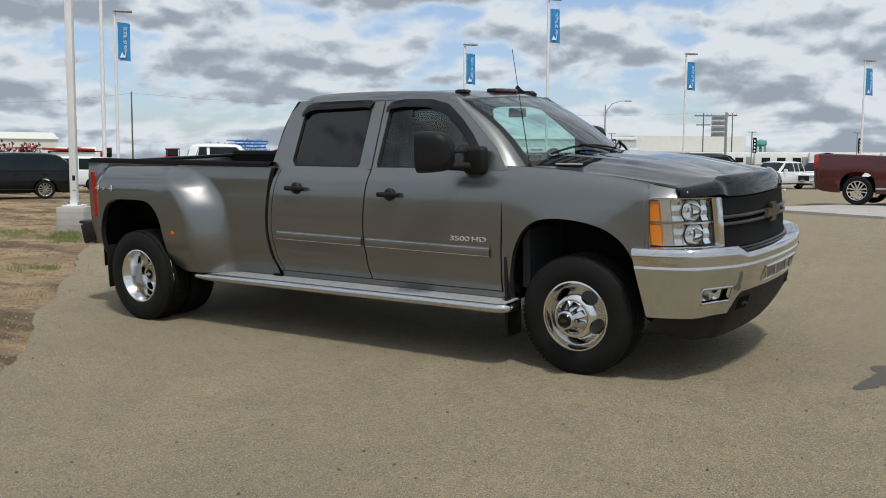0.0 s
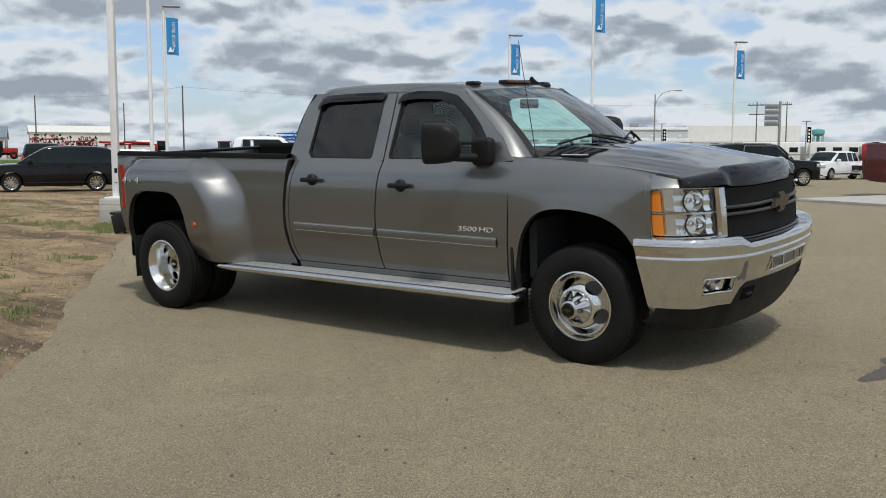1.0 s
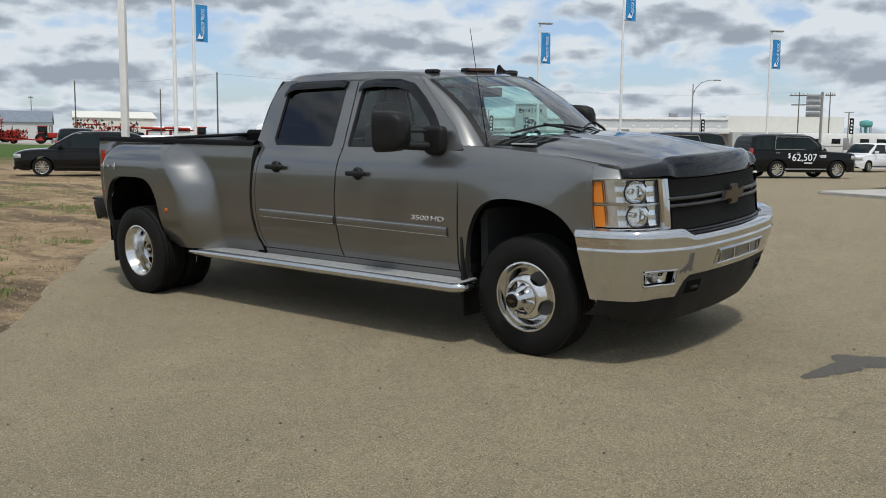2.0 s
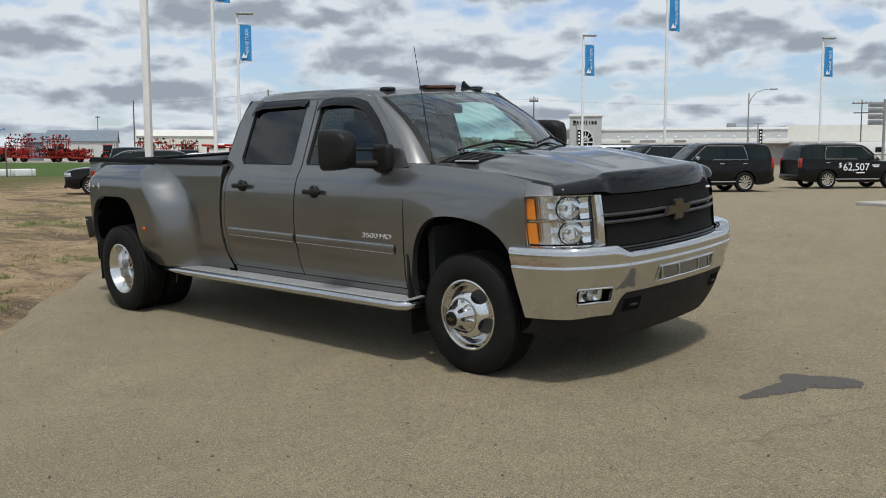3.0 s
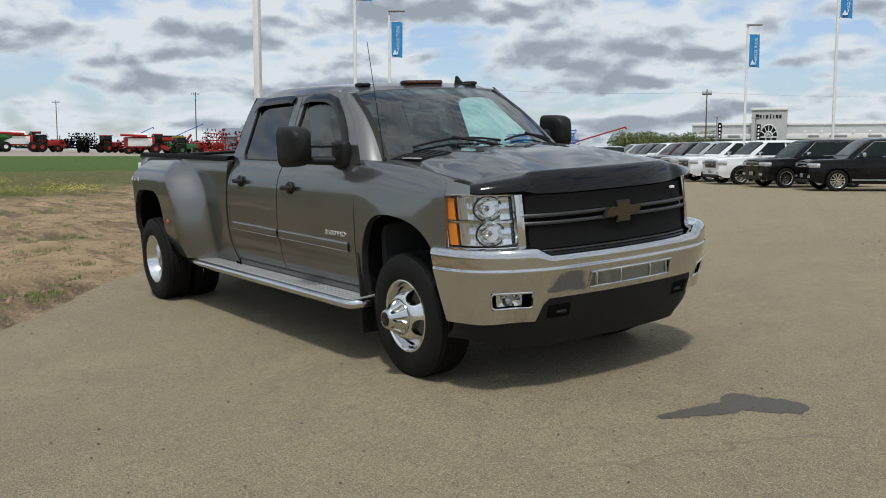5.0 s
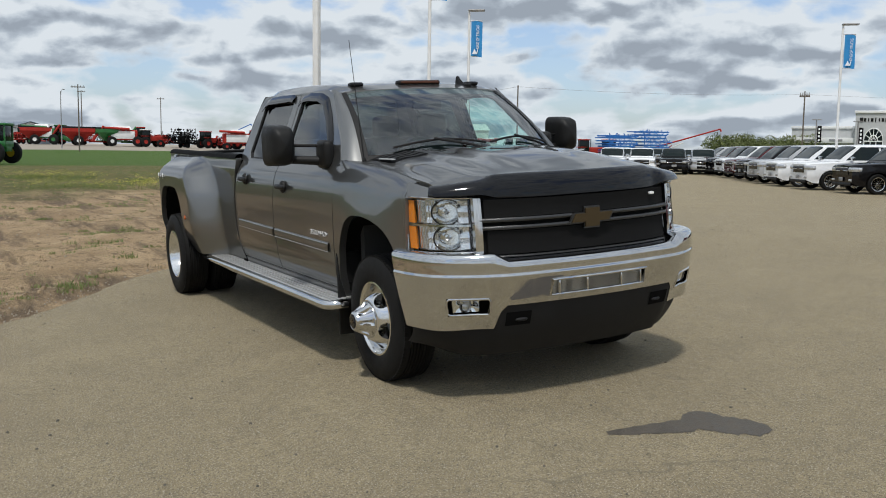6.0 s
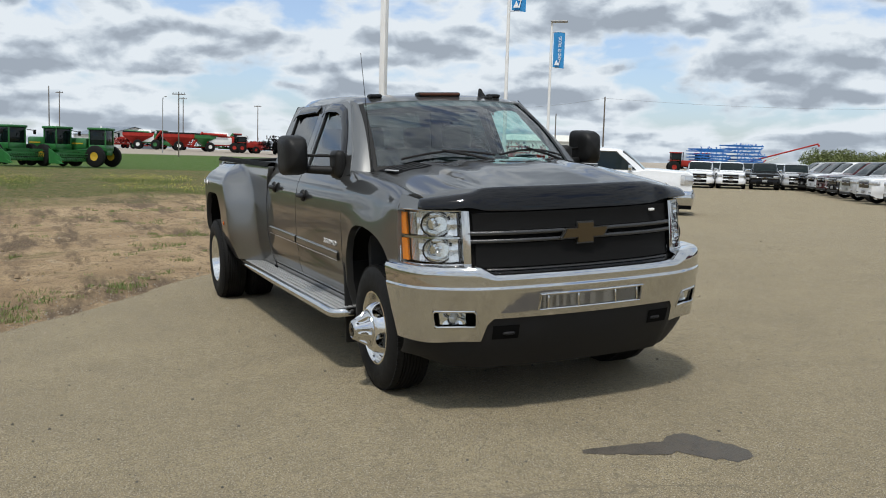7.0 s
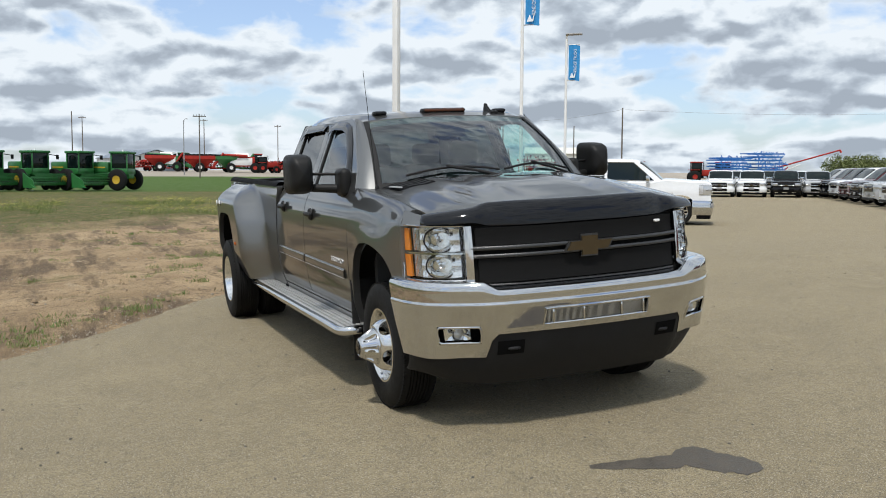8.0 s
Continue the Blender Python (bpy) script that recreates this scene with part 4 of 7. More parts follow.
for s in (-1, 1):
    rim = [bump_face(q, s, z, 0.010) for q, z in [(lerp(0.735, 0.925, k / 6), 0.622) for k in range(7)] + [(0.935, 0.608), (0.937, 0.572), (0.935, 0.538)] + [(lerp(0.925, 0.735, k / 6), 0.525) for k in range(7)] + [(0.724, 0.538), (0.722, 0.572), (0.724, 0.608)]]
    part("fog_surround", tube(rim + rim[:1], 0.008, 8), "chrome", BUMPER, "rolled chrome edge of the fog lamp recess")
    part("fog_recess", grid(lambda u, v: bump_face(lerp(0.705, 0.95, u), s, lerp(0.510, 0.636, v), 0.075), 8, 4), "dark", BUMPER)
    y0, y1 = (0.785, 0.918)
    fl = grid(lambda u, v: bump_face(lerp(y0, y1, u), s, lerp(0.538, 0.608, v), 0.040 + 0.03 * math.sin(math.pi * u) * math.sin(math.pi * v)), 8, 6)
    part("fog_reflector", fl, "bowl", BUMPER)
    c = bump_face(0.852, s, 0.573, 0.050)
    bm = lathe([(0.001, 0.018), (0.018, 0.014), (0.029, 0.0)], 16, "x", None, c)
    part("fog_lamp", bm, "lamp_glass", BUMPER, "clear fog lamp")
    cl = part("fog_lens", grid(lambda u, v: bump_face(lerp(y0, y1, u), s, lerp(0.536, 0.610, v), 0.026), 8, 2), "clear", BUMPER)
    cl.visible_shadow = False
# the louvred opening with four bays
part("intake_backing", grid(lambda u, v: Vector((front_x(abs(lerp(-0.36, 0.36, u))) - 0.085, lerp(-0.36, 0.36, u), lerp(0.605, 0.72, v))), 16, 2), "plastic", BUMPER)
for k in range(90):
    y = -0.335 + 0.67 * k / 89
    part("intake_fin", box((front_x(abs(y)) - 0.036, y, 0.662), (0.010, 0.0032, 0.084)), "brushed", BUMPER)
loop = [(lerp(-0.346, 0.346, k / 12), 0.708) for k in range(13)] + [(lerp(0.346, -0.346, k / 12), 0.616) for k in range(13)]
loop = [Vector((front_x(abs(a)) + 0.008 - lean_in(z), a, z)) for a, z in loop]
part("intake_frame", tube(loop + loop[:1], 0.009, 8), "chrome", BUMPER, "chrome surround of the intake")
for y in (-0.29, -0.095, 0.16, 0.318):
    part("intake_divider", box((front_x(abs(y)) - 0.027, y, 0.662), (0.014, 0.012, 0.086), 0.003), "chrome", BUMPER)

# black air dam below the bumper
def dam(u, v):
    y = lerp(-1.0, 1.0, u)
    k = abs(y)
    zt = 0.60 - 0.15 * sstep(0.63, 0.70, k)
    zb = 0.250 + 0.07 * sstep(0.74, 1.0, k)
    z = lerp(zt, zb, v)
    o = -0.058 - 0.09 * sstep(0.63, 0.70, k) * (1 - 0.6 * v) - 0.03 * v - 0.13 * v * v
    return Vector((front_x(k) + o, y * (1 - 0.02 * v), z))


DAM = part("air_dam", rim_out(grid(dam, 60, 10), (-0.05, 0, 0)), "dam_plastic", TRUCK, "matt black lower air dam")
DAM.location.y = 0.020
for s in (-1, 1):
    # flat dark patch on the dam's skin, painting the shade inside the hook opening
    bm = grid(lambda u, v: dam(0.5 + s * lerp(0.45, 0.61, u) / 2.0, lerp(0.20, 0.44, v)) + Vector((0.004, 0, 0)), 6, 4)
    part("tow_hook_shade", bm, "dark", DAM, "dark patch painted in as the shade of the tow hook opening")
    part("tow_hook", tube([dam(0.5 + s * q / 2.0, 0.34) + Vector((o, 0, 0)) for q, o in ((0.47, -0.01), (0.49, 0.008), (0.53, 0.008), (0.55, -0.01))], 0.010, 8), "dam_plastic", DAM)

# grille with screen panels, chrome bars and emblem
gx = curve([(0.0, 1.045), (0.35, 1.025), (0.55, 0.985), (0.70, 0.925), (0.74, 0.90)])
GR = part("grille", grid(lambda u, v: Vector((gx(abs(lerp(-0.735, 0.735, u))) - 0.035 - 0.03 * v, lerp(-0.735, 0.735, u), lerp(0.82, 1.20, v))), 40, 6), "mesh", TRUCK, "black screened grille")


def gr_strip(y0, y1, z0, z1, out, n=24, lean=0.0):
    def fn(u, v):
        y = lerp(y0, y1, u)
        z = lerp(z0, z1, v)
        return Vector((gx(abs(y)) - 0.03 * (z - 0.82) / 0.38 + out * math.sin(math.pi * (0.12 + 0.76 * v)) ** 0.6, y, z))
    return rim_out(grid(fn, n, 4), (-0.03, 0, 0))


part("screen_panel", gr_strip(-0.665, 0.665, 1.075, 1.175, -0.012), "mesh", GR, "black insect screen panel")
part("screen_panel", gr_strip(-0.655, 0.655, 0.865, 1.000, -0.012), "mesh", GR, "black insect screen panel")
for z0, z1 in ((1.050, 1.072), (1.006, 1.026)):
    part("grille_bar", gr_strip(-0.70, 0.70, z0, z1, 0.010), "screened_chrome", GR, "dark screened chrome bar")
part("grille_bar", gr_strip(-0.70, 0.70, 0.846, 0.858, 0.010), "screened_chrome", GR)
for s in (-1, 1):
    part("grille_surround", gr_strip(s * 0.688, s * 0.726, 0.835, 1.190, 0.010, 4), "chrome", GR, "chrome grille surround")
# lower grille lip
part("grille_lip", gr_strip(-0.72, 0.72, 0.800, 0.842, 0.020), "gloss_black", GR)
part("grille_clip", box((0.978, 0.514, 1.148), (0.02, 0.035, 0.016), 0.004), "white_paint", GR)
em = [(-0.13, -0.026), (-0.045, -0.026), (-0.045, -0.058), (0.045, -0.058), (0.045, -0.026), (0.105, -0.026), (0.13, 0.026), (0.045, 0.026), (0.045, 0.058), (-0.045, 0.058), (-0.045, 0.026), (-0.105, 0.026)]
part("emblem_border", poly([(1.028, y * 1.27, 1.043 + z * 1.12) for y, z in em], (0.016, 0, 0)), "screened_chrome", GR, smooth=False)
part("emblem", poly([(1.041, y * 1.14, 1.043 + z * 0.95) for y, z in em], (0.012, 0, 0)), "gold", GR, "gold cross-shaped emblem", smooth=False)


# head lamps
def hl(u, v, d=0.0):
    """A point on the lens: u from the fender to the grille, v upwards; d metres back."""
    t = u
    x = 0.545 + 0.345 * math.sin(t * math.pi / 2) ** 0.9
    y = 0.968 - 0.275 * (1 - math.cos(t * math.pi / 2)) ** 0.85
    zt = 1.195 - 0.010 * u
    z = lerp(0.885, zt, v)
    nx, ny = 0.55 + 0.35 * u, 0.65 - 0.55 * u
    lean = -0.035 * v
    return Vector((x + lean - d * nx, y - d * ny, z))


for s in (-1, 1):
    S = lambda p: Vector((p.x, s * p.y, p.z))
    HL = part("headlamp", grid(lambda u, v: S(hl(u, v, 0.115)), 16, 10), "reflector", TRUCK, "clear stacked headlamp with amber corner")
    for v0 in (0.04, 0.53):
        bm = grid(lambda u, v: S(hl(lerp(0.02, 0.135, u), lerp(v0, v0 + 0.42, v), 0.012)), 6, 6)
        part("turn_signal", rim_out(bm, (-0.02, -s * 0.02, 0)), "amber", HL, "amber turn signal")
        bm = bmesh.new()
        for k in range(6):
            u0 = 0.165 + 0.024 * k
            grid(lambda u, v: S(hl(u0 + 0.019 * u, lerp(v0, v0 + 0.42, v), 0.05 + 0.02 * (1 if u > 0.5 else 0))), 2, 2, bm)
        part("reflector_ribs", bm, "reflector", HL)
        # bowl and bulb
        c = S(hl(0.58, v0 + 0.215, 0.052))
        bm = bmesh.new()
        ax = Vector((0.86, s * 0.38, 0)).normalized()
        sd = ax.cross(Vector((0, 0, 1)))
        rings = []
        for rr, dd in ((0.073, 0.0), (0.066, -0.020), (0.052, -0.042), (0.034, -0.056), (0.020, -0.060), (0.017, -0.030), (0.004, -0.024)):
            rings.append([bm.verts.new(c + ax * dd + sd * rr * 1.15 * math.cos(2 * math.pi * k / 24) + Vector((0, 0, 1)) * rr * math.sin(2 * math.pi * k / 24)) for k in range(24)])
        for a, b in zip(rings, rings[1:]):
            for k in range(24):
                bm.faces.new((a[k], a[(k + 1) % 24], b[(k + 1) % 24], b[k]))
        part("reflector_bowl", bm, "bowl", HL)
        part("bulb", rod(c - ax * 0.055, c - ax * 0.018, 0.013, 0.010, 10), "galv", HL)
        bm = tube([c + sd * 0.086 * math.cos(2 * math.pi * k / 24) + Vector((0, 0, 1)) * 0.074 * math.sin(2 * math.pi * k / 24) + ax * 0.004 for k in range(25)], 0.0050, 6)
        part("bowl_ring", bm, "plastic", HL)
        for ua, ub in ((0.30, 0.44), (0.74, 0.97)):
            bm = grid(lambda u, v: S(hl(lerp(ua, ub, u), lerp(v0, v0 + 0.43, v), 0.035 + 0.018 * (round(u * 6) % 2) + 0.012 * (round(v * 4) % 2))), 6, 4)
            part("side_reflector", bm, "reflector", HL, smooth=False)
    part("headlamp_divider", rim_out(grid(lambda u, v: S(hl(u, lerp(0.475, 0.515, v), 0.008)), 16, 2), (-0.03, 0, 0)), "chrome", HL)
    outer = [S(hl(k / 16, -0.012, -0.002)) for k in range(17)] + [S(hl(1.0, k / 8, -0.002)) for k in range(1, 8)] + [S(hl(1 - k / 16, 1.012, -0.002)) for k in range(17)] + [S(hl(0, 1 - k / 8, -0.002)) for k in range(1, 8)]
    part("headlamp_bezel", tube(outer + outer[:1], 0.005, 6), "chrome", HL)
    lens = part("headlamp_lens", grid(lambda u, v: S(hl(u, v, 0.0)), 16, 8), "clear", HL)
    lens.visible_shadow = False
    # filler above the lamp, below the hood
    def above(u):
        y = lerp(0.948, 0.66, u)
        if y > 0.868:
            k = (0.948 - y) / 0.08
            return Vector((lerp(0.54, hood_front(0.868) - 0.006, k), s * y, lerp(fender_top(0.54) - 0.004, hood_z(hood_front(0.868), 0.868) - 0.022, k)))
        return Vector((hood_front(y) - 0.006, s * y, hood_z(hood_front(y), y) - 0.026))
    q0 = Vector((0.535, s * fender_half(0.535, 1.255), fender_top(0.535)))
    q1 = Vector((0.535, s * fender_half(0.535, 1.18), 1.19))
    part("header_panel", grid(lambda u, v: lerp(lerp(q1, S(hl(0.30, 1.012, 0.010)), u), lerp(q0, above(0.32) + Vector((-0.012, 0, 0)), u), v), 8, 4), "paint", TRUCK)
    part("header_panel", grid(lambda u, v: lerp(S(hl(u, 1.015, 0.012)), above(u) + Vector((-0.02, 0, 0)), v), 14, 4), "paint", TRUCK)
# the hidden mass behind the nose and under the cab
part("engine_bay", box((0.25, 0, 0.86), (1.05, 1.30, 0.62), 0.05), "dark", TRUCK)
for s in (-1, 1):
    part("frame_rail", box((-2.2, s * 0.42, 0.55), (6.2, 0.09, 0.18), 0.01), "dark", TRUCK)
part("cab_floor", box((-1.68, 0, 0.52), (2.40, 1.84, 0.06)), "dark", TRUCK)
part("firewall", box((-0.44, 0, 0.95), (0.06, 1.66, 0.86)), "interior", TRUCK)
part("cab_bed_filler", box((-2.86, 0, 0.66), (0.22, 1.80, 0.36), 0.02), "dark", TRUCK)
part("bed_floor", box((-4.06, 0, 0.86), (2.52, 1.76, 0.05)), "dark", TRUCK)
part("bed_front_wall", box((-2.83, 0, 1.10), (0.04, 1.86, 0.54)), "dark", TRUCK)
TG = part("tailgate", box((-5.265, 0, 1.10), (0.07, 1.76, 0.56), 0.02), "paint", TRUCK)
part("tailgate_cap", box((-5.265, 0, 1.388), (0.10, 1.78, 0.03), 0.012), "plastic", TG)
part("rear_bumper", box((-5.39, 0, 0.68), (0.20, 1.98, 0.22), 0.05), "chrome", TRUCK, "chrome rear bumper with black step pad")
part("bumper_pad", box((-5.39, 0, 0.795), (0.21, 1.99, 0.03), 0.012), "plastic", TRUCK)
for s in (-1, 1):
    part("bumper_end", box((-5.34, s * 0.985, 0.70), (0.20, 0.05, 0.20), 0.02, rot=Matrix.Rotation(-0.25, 3, "Y")), "plastic", TRUCK)
    part("mud_flap", box((-4.76, s * 0.98, 0.43), (0.02, 0.46, 0.40), 0.008), "rubber", TRUCK)
    part("mud_flap", box((-0.515, s * 0.900, 0.47), (0.025, 0.20, 0.58), 0.008), "plastic", TRUCK)

# Unseen running gear, added to block skylight and deepen the shade below.
part("gearbox", box((-1.05, 0, 0.50), (1.30, 0.46, 0.36), 0.10), "dark", TRUCK)
part("transfer_case", box((-1.95, 0.08, 0.46), (0.50, 0.60, 0.34), 0.10), "dark", TRUCK)
part("drive_shaft", rod((-2.15, 0, 0.46), (-4.20, 0, 0.42), 0.05), "dark", TRUCK)
part("fuel_tank", box((-2.35, -0.58, 0.50), (1.70, 0.40, 0.34), 0.08), "dark", TRUCK)
part("exhaust_pipe", tube([(-0.9, 0.45, 0.42), (-2.0, 0.52, 0.40), (-3.4, 0.55, 0.42), (-3.9, 0.62, 0.56), (-4.8, 0.66, 0.50)], 0.055, 10), "galv", TRUCK)
part("silencer", rod((-2.2, 0.53, 0.42), (-3.1, 0.55, 0.42), 0.13, 0.13, 16), "galv", TRUCK)
part("spare_tyre", lathe([(0.21, -0.10), (0.38, -0.11), (0.41, 0.0), (0.38, 0.11), (0.21, 0.10)], 32, "z", None, (-4.90, 0, 0.60)), "rubber", TRUCK)
part("skid_plate", box((0.45, 0, 0.40), (0.70, 0.80, 0.05), 0.02), "dark", TRUCK)
for s in (-1, 1):
    part("leaf_spring", tube([(-3.5, s * 0.50, 0.52), (-4.0, s * 0.50, 0.43), (-4.26, s * 0.50, 0.41), (-4.6, s * 0.50, 0.44), (-5.0, s * 0.50, 0.54)], 0.04, 8), "dark", TRUCK)
    part("shock_absorber", rod((-4.05, s * 0.42, 0.40), (-3.85, s * 0.40, 0.82), 0.04), "dark", TRUCK)
    part("control_arm", rod((0.05, s * 0.30, 0.38), (0.0, s * 0.72, 0.36), 0.045), "dark", TRUCK)

for s in (-1, 1):
    part("cab_bed_filler", box((-2.79, s * 0.90, 0.55), (0.12, 0.10, 0.24), 0.01), "dark", TRUCK)

# running boards
for s in (-1, 1):
    RB = part("running_board", rim_out(grid(lambda u, v: Vector((lerp(-3.66, -0.46, u), s * lerp(0.88, 1.085, v), 0.440 - 0.012 * v)), 20, 8), (0, 0, -0.03)), "plastic", TRUCK, "ribbed aluminium running board")
    for k in range(6):
        y = 0.900 + 0.034 * k
        part("tread_rib", box((-2.06, s * y, 0.4445 - 0.002 * k), (3.18, 0.027, 0.012), 0.003), "tread", RB)
    pts = [(-3.66, s * 0.93, 0.412), (-3.685, s * 0.99, 0.410), (-3.695, s * 1.055, 0.408), (-3.675, s * 1.088, 0.406)] + [(lerp(-3.62, -0.54, k / 10), s * 1.098, 0.405) for k in range(11)] + [(-0.50, s * 1.090, 0.406), (-0.47, s * 1.062, 0.407), (-0.455, s * 1.01, 0.409), (-0.452, s * 0.96, 0.41)]
    bm = tube(pts, 0.034, 14)
    part("board_edge", bm, "chrome", RB, "rounded chrome edge")
    for x in (-3.2, -2.1, -1.0):
        part("board_bracket", box((x, s * 0.75, 0.42), (0.06, 0.5, 0.03)), "dark", RB)


# wheels
TR = 0.415


def tyre_bm(w, n=72):
    prof = [(0.222, -w / 2 + 0.010), (0.240, -w / 2 - 0.004), (0.275, -w / 2 - 0.016), (0.320, -w / 2 - 0.018), (0.372, -w / 2 - 0.008), (0.399, -w / 2 + 0.008), (0.410, -w / 2 + 0.024), (0.413, -w / 2 + 0.05)]
    bm = lathe(prof, n)
    tread = []
    for k in range(6):
        o0 = -w / 2 + 0.05 + k * (w - 0.10) / 6
        o1 = o0 + (w - 0.10) / 6
        tread += [(TR, o0 + 0.004), (TR, o1 - 0.006), (TR - 0.009, o1 - 0.004), (TR - 0.009, o1 + 0.001)]
    lathe(tread, n, "y", bm)
    lathe([(r, -o) for r, o in prof][::-1], n, "y", bm)
    # shoulder blocks
    for k in range(84):
        a = 2 * math.pi * k / 84
        for sg in (-1, 1):
            m3 = Matrix.Rotation(-a, 3, "Y")
            box(m3 @ Vector((0.405, sg * (w / 2 - 0.022), 0)), (0.010, 0.030, 0.019), 0, bm, m3)
    return bm


def front_rim():
    bm = lathe([(0.243, -0.108), (0.241, -0.124), (0.231, -0.126), (0.219, -0.112), (0.214, -0.085), (0.208, -0.072)], 64)
    lathe([(0.208, -0.072), (0.200, -0.02), (0.195, 0.05)], 64, "y", bm)
    # dished face with five openings
    def face(u, v):
        a = 2 * math.pi * u
        r = lerp(0.208, 0.115, v)
        return (r * math.cos(a), -0.074 - 0.090 * sstep(0, 1, v) - 0.012 * math.sin(math.pi * v), r * math.sin(a))
    def hole(u, v):
        k = (u * 5 + 0.778) % 1.0
        return ((k - 0.5) / 0.27) ** 2 + ((v - 0.40) / 0.36) ** 2 < 1
    grid(face, 240, 36, bm, hole, True)
    return bm


def hub_cap():
    """A cone with eight scalloped flutes for the wheel nuts."""
    prof = curve([(0.0, -0.05), (0.10, -0.120), (0.25, -0.140), (0.75, -0.212), (0.88, -0.230), (1.0, -0.236)])
    rad = curve([(0.0, 0.124), (0.10, 0.120), (0.25, 0.112), (0.75, 0.070), (0.88, 0.060), (1.0, 0.050)])

    def fn(u, v):
        a = 2 * math.pi * u
        flute = max(0.0, math.cos(8 * a)) ** 0.7 * max(0.0, math.sin(math.pi * min(1, max(0, (v - 0.16) / 0.62)))) ** 0.8
        r = rad(v) - 0.016 * flute
        return (r * math.cos(a), prof(v) + 0.010 * flute, r * math.sin(a))

    bm = grid(fn, 160, 30, None, None, True)
    lathe([(0.050, -0.236), (0.046, -0.230), (0.001, -0.230)], 48, "y", bm)
    return bm


def wheel(x, y, s, dual):
    w = thing_part("rear_dual_wheel" if dual else "front_wheel")
    w.location = (x, 0, 0.380)
    F = (lambda b: b) if s < 0 else (lambda b: flipped(b))
    yo = y
    t = part("tyre", moved(F(tyre_bm(0.235)), (0, s * yo, 0)), "rubber", w)
    if not dual:
        part("rim", moved(F(front_rim()), (0, s * (yo + 0.0), 0)), "alloy", w, "polished five-opening alloy rim")
        part("hub_cap", moved(F(hub_cap()), (0, s * (yo + 0.042), 0)), "chrome", w, "domed chrome hub cap")
        part("cap_disc", moved(F(lathe([(0.045, -0.234), (0.040, -0.240), (0.001, -0.241)], 24)), (0, s * (yo + 0.042), 0)), "gloss_black", w)
        part("cap_emblem", moved(F(poly([(px * 0.22, -0.2425, pz * 0.22) for px, pz in em], (0, -0.002, 0))), (0, s * (yo + 0.042), 0)), "gold", w, smooth=False)
        part("brake_disc", moved(F(lathe([(0.001, 0.03), (0.165, 0.03), (0.165, 0.06)], 32)), (0, s * yo, 0)), "galv", w)
        part("inner_drum", moved(F(lathe([(0.20, 0.08), (0.001, 0.08)], 32)), (0, s * yo, 0)), "dark", w)
    else:
        part("inner_tyre", moved(F(tyre_bm(0.235)), (0, s * (yo - 0.300), 0)), "rubber", w)
        bm = lathe([(0.243, -0.108), (0.241, -0.124), (0.231, -0.126), (0.220, -0.112), (0.214, -0.085), (0.205, -0.075), (0.190, 0.0), (0.184, 0.035), (0.178, 0.045)], 64)
        part("rim", moved(F(bm), (0, s * yo, 0)), "alloy", w, "deep-dished polished alloy rim")
        def face(u, v):
            a = 2 * math.pi * u
            r = lerp(0.180, 0.075, v)
            return (r * math.cos(a), 0.046 - 0.012 * math.sin(math.pi * v), r * math.sin(a))
        bm = grid(face, 200, 28, None, lambda u, v: (((u * 5 + 0.1) % 1 - 0.5) / 0.25) ** 2 + ((v - 0.42) / 0.34) ** 2 < 1, True)
        part("rim_face", moved(F(bm), (0, s * yo, 0)), "alloy", w)
        part("hub_cap", moved(F(lathe([(0.080, 0.045), (0.078, 0.0), (0.070, -0.012), (0.055, -0.014), (0.05, -0.008), (0.001, -0.008)], 32)), (0, s * yo, 0)), "chrome", w)
        part("cap_disc", moved(F(lathe([(0.046, -0.010), (0.001, -0.014)], 24)), (0, s * yo, 0)), "gloss_black", w)
        part("cap_emblem", moved(F(poly([(px * 0.26, -0.0155, pz * 0.26) for px, pz in em], (0, -0.002, 0))), (0, s * yo, 0)), "silver", w, smooth=False)
        part("inner_drum", moved(F(lathe([(0.19, 0.10), (0.001, 0.10)], 32)), (0, s * yo, 0)), "dark", w)


def thing_part(name):
    ob = new(name)
    ob.parent = TRUCK
    return ob


def moved(bm, v):
    bmesh.ops.translate(bm, vec=v, verts=bm.verts)
    return bm


def flipped(bm):
    bmesh.ops.scale(bm, vec=(1, -1, 1), verts=bm.verts)
    bmesh.ops.reverse_faces(bm, faces=bm.faces)
    return bm


for s in (-1, 1):
    wheel(0.010, 0.845, s, False)
    wheel(-WB, 1.125, s, True)
part("front_axle", rod((0, -0.75, 0.36), (0, 0.75, 0.36), 0.06), "dark", TRUCK)
part("rear_axle", rod((-WB, -0.7, 0.38), (-WB, 0.7, 0.38), 0.09), "dark", TRUCK)
part("axle_housing", box((-WB, 0, 0.40), (0.36, 0.34, 0.36), 0.1), "dark", TRUCK)

